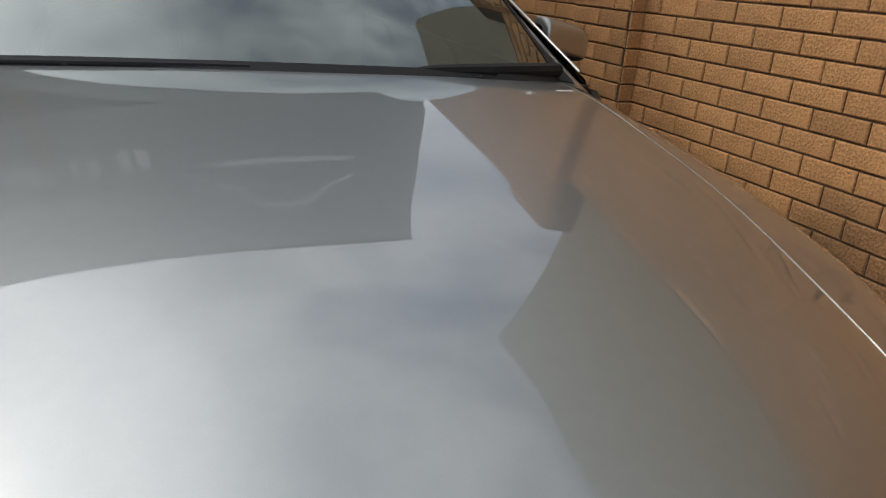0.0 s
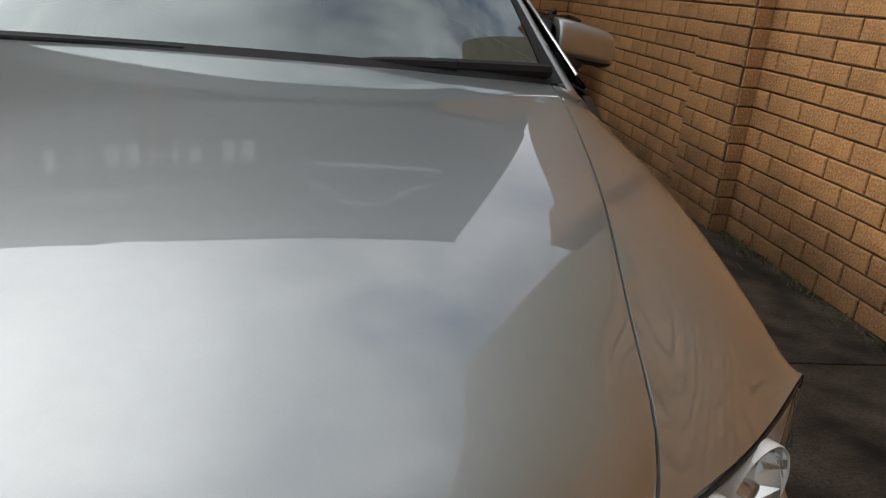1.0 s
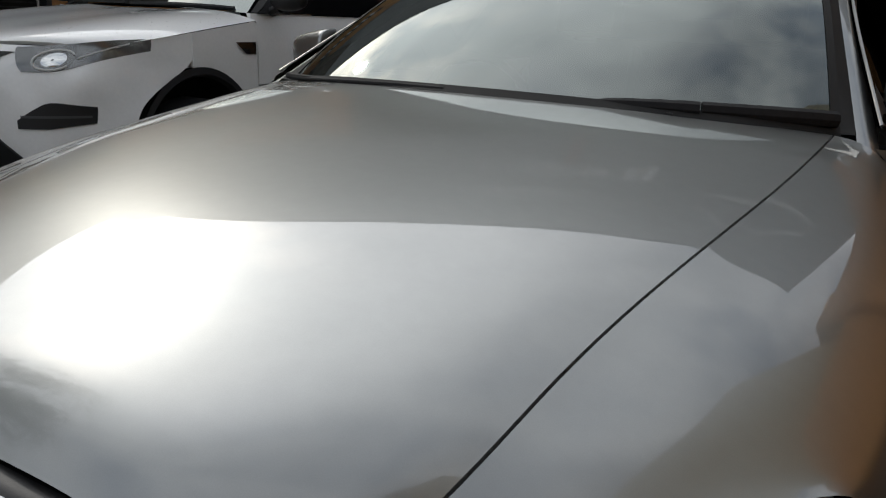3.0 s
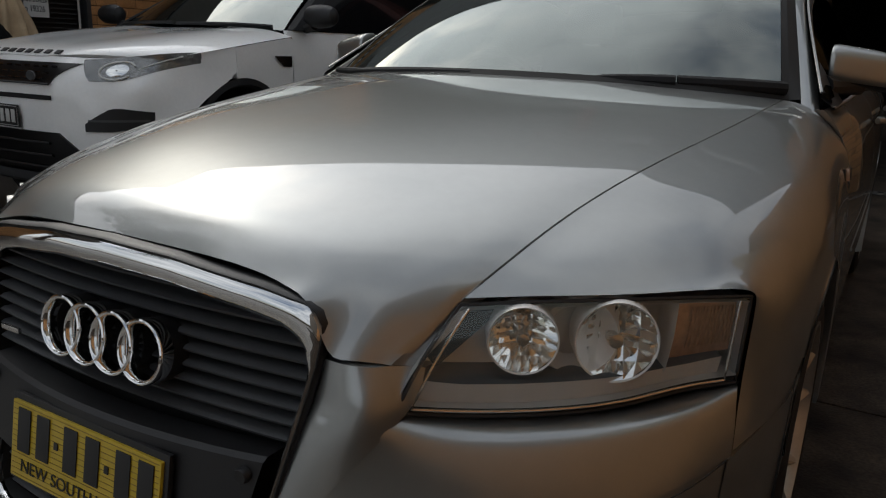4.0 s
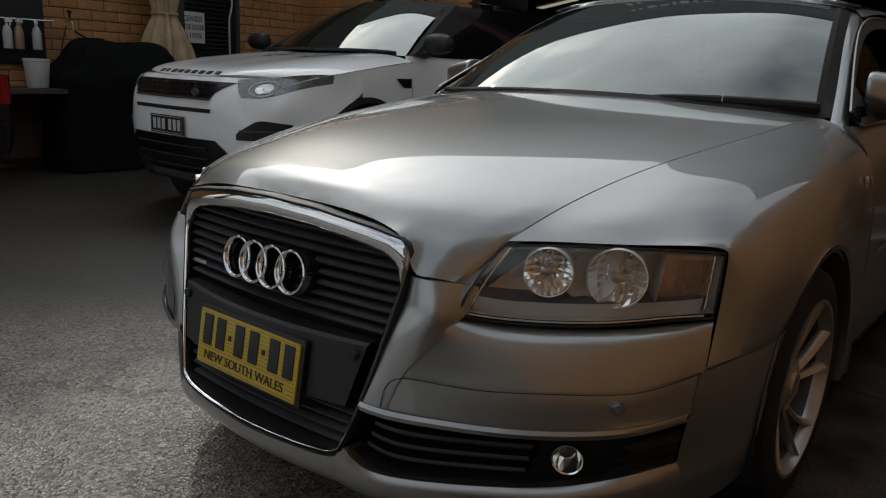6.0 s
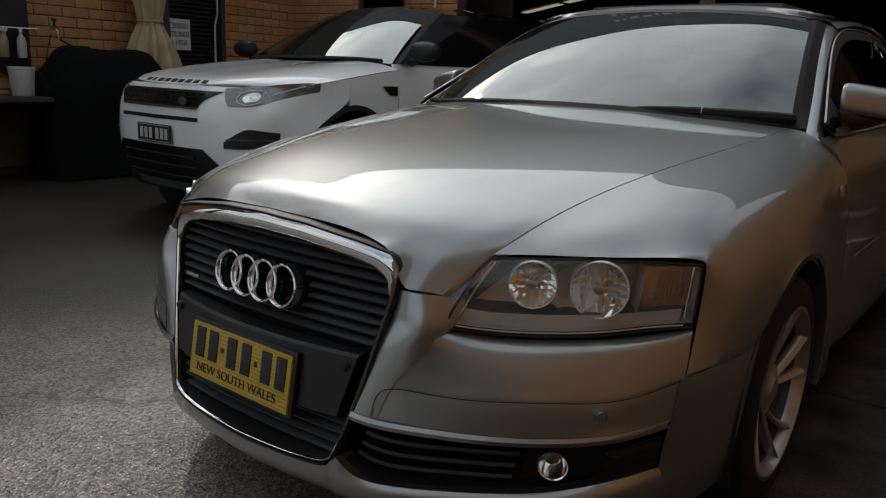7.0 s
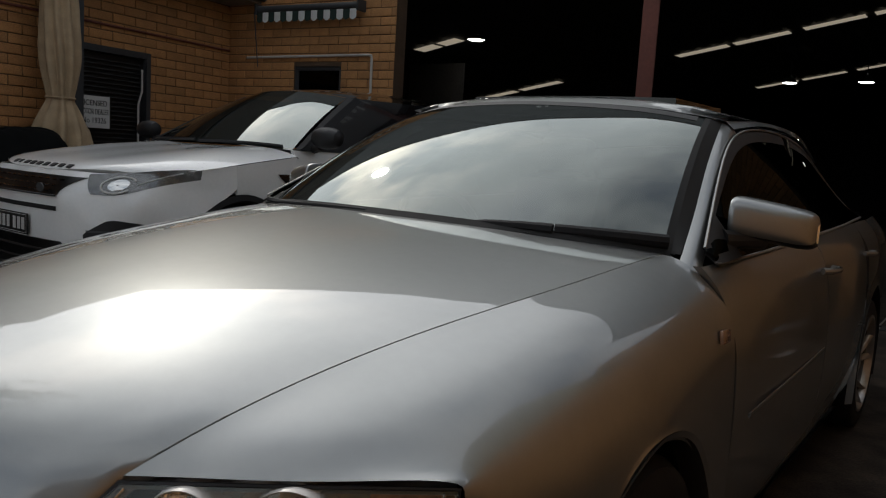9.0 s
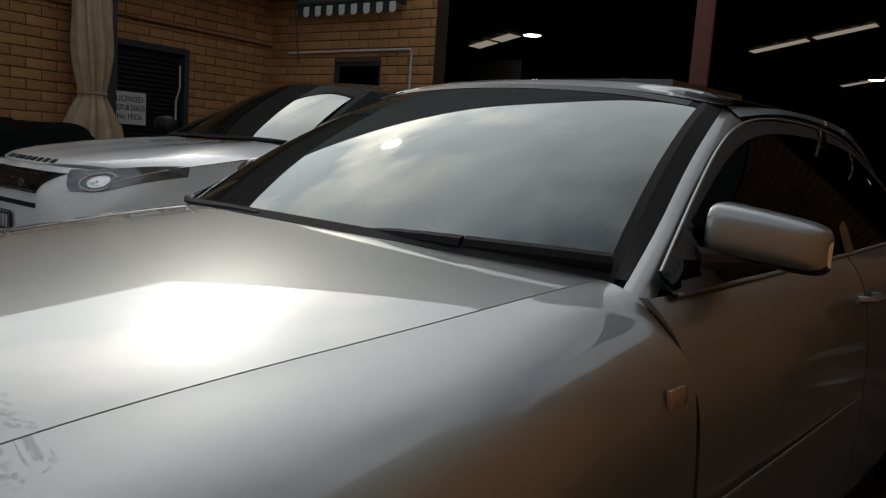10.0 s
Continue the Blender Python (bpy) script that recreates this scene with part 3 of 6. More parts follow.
FENDER += [
    [(0.6824, 1.09, 0.970), (0.75, 1.09, 0.955), (0.85, 1.09, 0.915), (0.889, 1.09, 0.857), (0.903, 1.09, 0.82), (0.917, 1.09, 0.765), (0.922, 1.09, 0.717)],
    [(0.7085, 1.30, 0.995), (0.775, 1.30, 0.982), (0.862, 1.30, 0.922), (0.893, 1.30, 0.862), (0.906, 1.30, 0.82), (0.919, 1.29, 0.74), (0.922, 1.275, 0.666)],
    [(0.726, 1.43, 1.008), (0.785, 1.425, 0.995), (0.866, 1.425, 0.93), (0.895, 1.43, 0.868), (0.907, 1.43, 0.82), (0.919, 1.435, 0.68), (0.920, 1.44, 0.49)],
    [(0.748, 1.503, 1.014), (0.80, 1.50, 1.0), (0.866, 1.52, 0.935), (0.889, 1.548, 0.885), (0.902, 1.556, 0.83), (0.913, 1.566, 0.66), (0.915, 1.57, 0.24)],
]
rows = relax(patch(FENDER, 36, 44), 60)
for r in rows:
    d = GAP(r[0][1]) + (0.0034, 0, 0.0) - r[0]
    for i in range(12):
        r[i] = r[i] + d * (1 - i / 12)
both("fender", skirt([[np.array(p) for p in r] for r in rows], (-0.012, 0, -0.022), "lbr"), SILVER, car)
# turned-in lip of the wheel arch
ARCH = line([(0.905, 0.735, 0.43), (0.906, 0.80, 0.563), (0.918, 0.93, 0.674), (0.922, 1.09, 0.717), (0.922, 1.275, 0.665), (0.921, 1.40, 0.54), (0.920, 1.452, 0.44), (0.916, 1.47, 0.25)], 40)
both("arch_lip", [[p + (0.003, 0, 0) for p in ARCH], [p + (0.0, 0.012 * np.sign(1.09 - p[1]), -0.010) for p in ARCH], [p + (-0.06, 0.012 * np.sign(1.09 - p[1]), -0.014) for p in ARCH]], SILVER, car)


def well(yc):
    def make():
        bm = bmesh.new()
        n = 28
        ring = [Vector((0.905, yc + 0.395 * math.cos(a), 0.33 + 0.392 * math.sin(a))) for a in np.linspace(-0.35, math.pi + 0.35, n)]
        inner = [Vector((0.60, p.y, p.z)) for p in ring]
        grid([ring, inner], bm=bm)
        c = bm.verts.new((0.60, yc, 0.30))
        bm.verts.ensure_lookup_table()
        for i in range(n - 1):
            bm.faces.new((bm.verts[n + i], bm.verts[n + i + 1], c))
        return bm
    return make


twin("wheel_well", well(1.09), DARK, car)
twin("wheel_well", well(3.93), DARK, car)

COLUMN = [
    [(0.392, 0.092, 0.712), (0.428, 0.089, 0.714), (0.456, 0.104, 0.712), (0.477, 0.136, 0.708), (0.500, 0.168, 0.700)],
    [(0.384, 0.086, 0.668), (0.428, 0.078, 0.670), (0.462, 0.086, 0.672), (0.483, 0.112, 0.670), (0.500, 0.150, 0.665)],
    [(0.379, 0.081, 0.646), (0.423, 0.073, 0.648), (0.456, 0.077, 0.648), (0.477, 0.094, 0.646), (0.492, 0.124, 0.640)],
    [(0.370, 0.072, 0.617), (0.410, 0.064, 0.617), (0.443, 0.068, 0.617), (0.461, 0.078, 0.614), (0.474, 0.090, 0.610)],
    [(0.357, 0.057, 0.563), (0.388, 0.052, 0.562), (0.414, 0.0555, 0.561), (0.426, 0.0595, 0.559), (0.434, 0.063, 0.556)],
    [(0.345, 0.044, 0.514), (0.370, 0.042, 0.512), (0.390, 0.0452, 0.511), (0.398, 0.0475, 0.509), (0.404, 0.0498, 0.507)],
    [(0.325, 0.026, 0.446), (0.350, 0.027, 0.444), (0.370, 0.032, 0.443), (0.378, 0.035, 0.442), (0.384, 0.038, 0.442)],
]
both("bumper_column", skirt([[r[0] + (-0.007, 0.004, 0)] + [np.array(p) for p in r] for r in patch(COLUMN, 20, 34)], (0, 0.025, 0.0), "abl"), SILVER, car)
BUMPER = [
    [(0.488, 0.140, 0.640), (0.545, 0.198, 0.627), (0.632, 0.267, 0.624), (0.722, 0.354, 0.625), (0.785, 0.447, 0.628), (0.843, 0.513, 0.636)],
    [(0.480, 0.102, 0.632), (0.541, 0.148, 0.622), (0.638, 0.215, 0.623), (0.728, 0.291, 0.628), (0.806, 0.393, 0.632), (0.846, 0.499, 0.632)],
    [(0.470, 0.087, 0.613), (0.541, 0.132, 0.606), (0.638, 0.196, 0.606), (0.729, 0.269, 0.610), (0.808, 0.374, 0.614), (0.849, 0.487, 0.612)],
    [(0.450, 0.0735, 0.585), (0.533, 0.111, 0.577), (0.635, 0.172, 0.575), (0.728, 0.244, 0.577), (0.807, 0.346, 0.582), (0.853, 0.474, 0.585)],
    [(0.429, 0.0615, 0.553), (0.522, 0.094, 0.543), (0.628, 0.149, 0.540), (0.724, 0.221, 0.541), (0.804, 0.320, 0.546), (0.855, 0.460, 0.552)],
    [(0.401, 0.0490, 0.505), (0.507, 0.078, 0.502), (0.617, 0.131, 0.502), (0.718, 0.204, 0.506), (0.800, 0.302, 0.512), (0.854, 0.445, 0.522)],
    [(0.381, 0.036, 0.442), (0.490, 0.066, 0.441), (0.605, 0.120, 0.442), (0.710, 0.195, 0.447), (0.793, 0.290, 0.455), (0.849, 0.420, 0.462)],
]


def swept(p):
    """The bumper's corners drawn back a little below the crease."""
    k = min(1.0, max(0.0, (p[0] - 0.37) / 0.16)) * min(1.0, max(0.0, (0.85 - p[0]) / 0.16)) * min(1.0, max(0.0, (0.63 - p[2]) / 0.10))
    return np.array(p) + (0, 0.022 * k, 0)


BUMPER = [[swept(p) for p in r] for r in BUMPER]
up = relax(patch(BUMPER, 36, 40), 30)
both("bumper_skin", skirt([[np.array(p) for p in r] for r in up], (0, 0.025, -0.004), "ab"), SILVER, car)
# crease line and bright-lipped blade across the bumper
bl = line([(0.374, 0.030, 0.450), (0.379, 0.036, 0.490), (0.400, 0.045, 0.513), (0.505, 0.073, 0.516), (0.612, 0.123, 0.520), (0.717, 0.201, 0.525), (0.800, 0.301, 0.531), (0.853, 0.446, 0.544)], 36)
bl = [swept(p) for p in bl]
twin("bumper_crease", lambda: tube([p + (0, -0.0005, 0) for p in bl], 0.0011, 5), DARK, car)
lip = line([(0.325, 0.026, 0.446), *BUMPER[6]], 30)
both("bumper_blade", [[p + (0, -0.004, 0.004) for p in lip], [p + (0, -0.010, -0.004) for p in lip], [p + (0, -0.006, -0.014) for p in lip], [p + (0, 0.03, -0.016) for p in lip]], SILVER, car)
LOWER = [
    [(0.293, 0.008, 0.340), (0.330, 0.030, 0.300), (0.420, 0.075, 0.286), (0.560, 0.140, 0.294), (0.680, 0.218, 0.311), (0.775, 0.310, 0.338), (0.835, 0.420, 0.352)],
    [(0.275, 0.002, 0.318), (0.330, 0.020, 0.284), (0.420, 0.062, 0.272), (0.560, 0.128, 0.280), (0.690, 0.208, 0.295), (0.785, 0.305, 0.318), (0.842, 0.425, 0.330)],
    [(0.245, 0.010, 0.262), (0.330, 0.032, 0.246), (0.420, 0.074, 0.238), (0.560, 0.138, 0.240), (0.690, 0.218, 0.248), (0.785, 0.318, 0.260), (0.845, 0.435, 0.268)],
    [(0.240, 0.045, 0.222), (0.330, 0.065, 0.208), (0.420, 0.105, 0.203), (0.560, 0.165, 0.203), (0.690, 0.245, 0.208), (0.780, 0.345, 0.214), (0.835, 0.450, 0.222)],
]
rows = patch([[swept(p) for p in r] for r in LOWER], 30, 14)
both("lower_lip", skirt([[np.array(p) for p in r] for r in rows], (0, 0.05, 0.0), "a"), SILVER, car)
# side of the bumper, back to the wheel
SIDE_B = [[(0.853, 0.443, 0.543), (0.882, 0.60, 0.546), (0.906, 0.792, 0.557)],
          [(0.849, 0.422, 0.465), (0.884, 0.57, 0.465), (0.906, 0.755, 0.465)],
          [(0.836, 0.420, 0.352), (0.878, 0.55, 0.355), (0.902, 0.725, 0.36)],
          [(0.842, 0.428, 0.300), (0.876, 0.55, 0.300), (0.897, 0.715, 0.30)],
          [(0.836, 0.455, 0.222), (0.866, 0.56, 0.225), (0.885, 0.70, 0.23)]]
rows = patch(SIDE_B, 14, 18)
both("bumper_side", skirt([[np.array(p) for p in r] for r in rows], (-0.02, 0.0, -0.004), "abr"), SILVER, car)
# bumper below the grille
half = [(-0.30, 0.012, 0.335), (-0.268, 0.0, 0.314), (-0.17, -0.014, 0.304), (0, -0.024, 0.298), (0.17, -0.014, 0.304), (0.268, 0.0, 0.314), (0.30, 0.012, 0.335)]
mid = line(half, 25)
rows = [[p * (1, 1, 1) + (0, 0.02, 0.012) for p in mid], mid, [p * (0.98, 1, 0) + (0, 0.002, 0.275 + 0.1 * (p[2] - 0.298)) for p in mid],
        [p * (0.93, 1, 0) + (0, 0.02, 0.245) for p in mid], [p * (0.9, 1, 0) + (0, 0.06, 0.212) for p in mid]]
part("lower_centre", grid(rows), SILVER, car)

# grille
def grille_y(x, z):
    return 0.03 + 0.30 * x * x + 0.17 * (z - 0.62)


GRILLE_XZ = [(0, 0.312), (0.174, 0.316), (0.262, 0.322), (0.286, 0.336), (0.312, 0.402), (0.337, 0.493), (0.360, 0.594), (0.379, 0.679), (0.391, 0.745), (0.388, 0.768), (0.368, 0.785),
             (0.300, 0.799), (0.142, 0.818), (0, 0.823)]
ring_r = legs([(x, grille_y(x, z), z) for x, z in GRILLE_XZ], 60)
outline = ring_r + [p * (-1, 1, 1) for p in ring_r[-2:0:-1]]
gc = np.array((0, 0.03, 0.57))


def inset(p, d):
    """A point of the outline moved d metres in towards the middle of the grille."""
    q = np.array((p[0] * (1 - d / 0.36), 0, 0.57 + (p[2] - 0.57) * (1 - d / 0.25)))
    q[1] = grille_y(q[0], q[2])
    return q


def band(a, wide_top, wide):
    rows = []
    prof = ((0.0, 0.008), (0.0, -0.006), (0.18, -0.013), (0.5, -0.016), (0.82, -0.011), (1.0, -0.002), (1.0, 0.012))
    for k, dy in prof:
        r = []
        for p in outline:
            top = min(1, max(0, (p[2] - 0.70) / 0.08))
            w = wide + (wide_top - wide) * top - 0.45 * wide * min(1, max(0, (0.44 - p[2]) / 0.08))
            r.append(inset(p, a + k * w) + (0, dy * (0.5 + 0.5 * top), 0))
        rows.append(r)
    return grid(rows, close=True)


part("grille_surround", band(-0.004, 0.006, 0.004), BLACK, car)
part("chrome_frame", band(0.0, 0.042, 0.0105), CHROME, car, "polished chrome grille frame")
# black backing gives the shade between the slats
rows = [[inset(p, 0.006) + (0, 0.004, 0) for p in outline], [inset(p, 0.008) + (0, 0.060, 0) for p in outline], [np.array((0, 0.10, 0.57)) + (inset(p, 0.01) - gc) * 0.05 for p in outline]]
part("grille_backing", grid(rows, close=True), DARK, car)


def half_width(z):
    zs = [p[1] for p in GRILLE_XZ[3:9]]
    return float(np.interp(z, zs, [p[0] for p in GRILLE_XZ[3:9]]))


def slat(z):
    w = half_width(min(z, 0.745)) - 0.012
    if z > 0.75:
        w -= (z - 0.75) * 2.2
    rows = []
    for dy, dz in ((0.035, 0.003), (0.004, 0.0045), (-0.004, 0.001), (-0.001, -0.004), (0.030, -0.006)):
        rows.append([np.array((x, grille_y(x, z) + dy + 0.030 - 0.12 * x * x, z + dz)) for x in np.linspace(-w, w, 13)])
    return grid(rows)


z = 0.585
while z < 0.785:
    part("slat", slat(z), GREYP, car)
    z += 0.0225
for z in (0.340, 0.362, 0.384, 0.406):
    part("slat", slat(z), GREYP, car)
# flat panel that carries the number plate
rows = []
for dz, dy in ((0.566, 0.055), (0.566, 0.012), (0.560, 0.004), (0.43, -0.016), (0.424, -0.008), (0.424, 0.04)):
    w = half_width(dz) - 0.030
    rows.append([np.array((x, 0.40 * x * x + dy - 0.004, dz)) for x in np.linspace(-w, w, 15)])
part("plate_panel", grid(rows), BLACK, car)
PLATE_M = Matrix.Translation((0, -0.016, 0.474)) @ Matrix.Rotation(radians(-9), 4, "X") @ Matrix.Scale(0.96, 4)
plate = thing("number_plate", "yellow number plate with black characters in a black holder", "number plate")
plate.matrix_basis = PLATE_M
bm = bmesh.new()
box(bm, (-0.196, 0.002, -0.075), (0.196, 0.012, 0.078), 0.003)
part("holder", bm, BLACK, plate)
bm = bmesh.new()
box(bm, (-0.186, -0.004, -0.067), (0.186, 0.003, 0.067), 0.0015)
part("sheet", bm, YELLOW, plate)
PLATELINE = material("plate_line", (0.22, 0.14, 0.01), 0.4)
for i in range(14):
    z = -0.062 + i * 0.0095
    bm = bmesh.new()
    box(bm, (-0.183, -0.0048, z), (0.183, -0.0042, z + 0.0011))
    part("printed_line", bm, PLATELINE, plate)
for x in (-0.150, -0.098, -0.025, 0.030, 0.104, 0.156):
    bm = bmesh.new()
    box(bm, (x - 0.017, -0.0065, -0.018), (x + 0.017, -0.0045, 0.058), 0.0006)
    part("character_bar", bm, INK, plate)
for x in (-0.062, 0.066):
    bm = bmesh.new()
    box(bm, (x - 0.005, -0.0065, 0.012), (x + 0.005, -0.0045, 0.024), 0.0006)
    part("dot", bm, INK, plate)
letters("state_name", "NEW SOUTH WALES", 0.031, Matrix.Translation((-0.005, -0.0052, -0.043)) @ Matrix.Rotation(radians(90), 4, "X"), INK, plate, 0.0006, 1.05)
# four linked rings
for i in range(4):
    x = (i - 1.5) * 0.0630
    m = Matrix.Translation((x, grille_y(x, 0.668) - 0.004, 0.670)) @ Matrix.Scale(0.95, 4) @ Matrix.Rotation(radians(90 - 10), 4, "X")
    prof = [(0.0525, -0.014), (0.0528, 0.005), (0.0515, 0.0085), (0.0490, 0.0100), (0.0462, 0.0090), (0.0440, 0.0060), (0.0415, -0.004), (0.0408, -0.014)]
    part("ring", lathe(prof, 40, m), CHROME, car, "chrome badge ring")
    prof = [(0.052, -0.010), (0.051, -0.045), (0.041, -0.045), (0.0415, -0.010)]
    part("ring_base", lathe(prof, 32, m), BLACK, car)
bm = bmesh.new()
box(bm, (-0.285, -0.006, -0.004), (-0.235, 0.0, 0.005), 0.001)
part("small_badge", bm, BRIGHT, car, at=Matrix.Translation((0, grille_y(0.26, 0.625) - 0.004, 0.625)))
for s in (-1, 1):
    m = Matrix.Translation((0.297 * s, 0.028, 0.540)) @ Matrix.Rotation(radians(92), 4, "X")
    part("parking_sensor", lathe([(0.0, 0.006), (0.010, 0.006), (0.0115, 0.003), (0.0115, -0.006)], 20, m), BLACK, car)
    m = Matrix.Translation((0.770 * s, 0.262, 0.500)) @ Matrix.Rotation(radians(42 * s), 4, "Z") @ Matrix.Rotation(radians(90), 4, "X")
    part("parking_sensor", lathe([(0.0, 0.0035), (0.010, 0.0035), (0.0108, 0.002), (0.0112, -0.001), (0.0125, 0.0015), (0.0125, -0.02)], 24, m), SILVER, car)

# fog lamp openings
INLET_T = line([(0.330, 0.040, 0.425), (0.400, 0.050, 0.424), (0.500, 0.085, 0.424), (0.615, 0.150, 0.425), (0.720, 0.228, 0.430), (0.790, 0.305, 0.438)], 20)
INLET_T = [swept(p) for p in INLET_T]
INLET_B = line([(0.300, 0.030, 0.335), (0.345, 0.055, 0.300), (0.440, 0.100, 0.290), (0.560, 0.155, 0.297), (0.680, 0.230, 0.313), (0.775, 0.320, 0.340)], 20)
INLET_B = [swept(p) for p in INLET_B]
# black recess carries the inlet's shade in its colour
both("fog_recess", [[p + (0, 0, 0.004) for p in INLET_T], [p + (0, 0.06, 0) for p in INLET_T], [p + (0, 0.06, 0) for p in INLET_B], [p + (0, 0.0, -0.004) for p in INLET_B]], DARK, car)
for k in (0.28, 0.52, 0.76):
    a = [INLET_T[i] * (1 - k) + INLET_B[i] * k for i in range(20)]
    n = 13
    a = a[1:n]
    both("fog_slat", [[p + (0, 0.05, 0.003) for p in a], [p + (0, 0.012, 0.006) for p in a], [p + (0, 0.008, 0.0) for p in a], [p + (0, 0.014, -0.006) for p in a], [p + (0, 0.05, -0.004) for p in a]], BLACK, car)
for s in (-1, 1):
    m = Matrix.Translation((0.672 * s, 0.264, 0.360)) @ Matrix.Scale(0.78, 4) @ Matrix.Rotation(radians(26 * s), 4, "Z") @ Matrix.Rotation(radians(90), 4, "X")
    lamp = part("fog_lamp", lathe([(0.001, -0.035), (0.018, -0.030), (0.032, -0.012), (0.037, 0.008), (0.041, 0.010), (0.042, -0.01)], 28, m), REFLECTOR, car, "clear round fog lamp")
    part("fog_lens", lathe([(0.0, 0.016), (0.015, 0.0155), (0.028, 0.013), (0.038, 0.008)], 28, m), LENS, lamp)
    # saw-toothed trim at the inlet's outer end
    bm = bmesh.new()
    for i, z in enumerate((0.425, 0.395, 0.365)):
        grid([[Vector((s * (0.792 - 0.012 * i), 0.300, z)), Vector((s * (0.842 - 0.004 * i), 0.405, z + 0.01))], [Vector((s * (0.770 - 0.012 * i), 0.290, z - 0.014)), Vector((s * (0.840 - 0.004 * i), 0.41, z - 0.006))],
              [Vector((s * (0.788 - 0.014 * i), 0.312, z - 0.030)), Vector((s * (0.838 - 0.004 * i), 0.415, z - 0.022))]], bm=bm)
    part("inlet_trim", bm, BLACK, car)

# headlamps
HL_TOP = line([(0.522, 0.216, 0.781), (0.600, 0.270, 0.786), (0.690, 0.348, 0.786), (0.770, 0.430, 0.783), (0.845, 0.516, 0.777)], 24)
HL_BOT = line([(0.484, 0.121, 0.650), (0.540, 0.183, 0.636), (0.626, 0.252, 0.633), (0.714, 0.343, 0.634), (0.775, 0.440, 0.636), (0.840, 0.508, 0.642)], 24)


def hl_rows(depth, bulge, lo=0.0, hi=1.0, n=9, a=0, b=24):
    rows = []
    for k in np.linspace(lo, hi, n):
        r = []
        for i in range(a, b):
            s = i / 23
            p = HL_TOP[i] * (1 - k) + HL_BOT[i] * k
            p = p + np.array((0.0, -0.016, 0.002)) * (4 * k * (1 - k)) * (1 - s) ** 2
            out = np.array((0.62, -0.72, 0.30 * (0.5 - k)))
            r.append(p + out * (bulge * 4 * k * (1 - k) * min(1, 6 * s * (1 - s) + 0.15) - depth))
        rows.append(r)
    return rows


LAMPGREY = material("headlamp_housing", (0.50, 0.49, 0.47), 0.40, 0.5, grain=0.05)


PALESHROUD = material("pale_shroud", (0.62, 0.60, 0.57), 0.4, 0.2, grain=0.05)


def boxes_along(rows):
    """Fine upright ribs laid over a patch of points."""
    bm = bmesh.new()
    for i in range(4):
        for f in np.linspace(0, 1, 4)[:-1]:
            tube([r[i] * (1 - f) + r[i + 1] * f for r in rows], 0.0016, 5, bm=bm)
    return bm


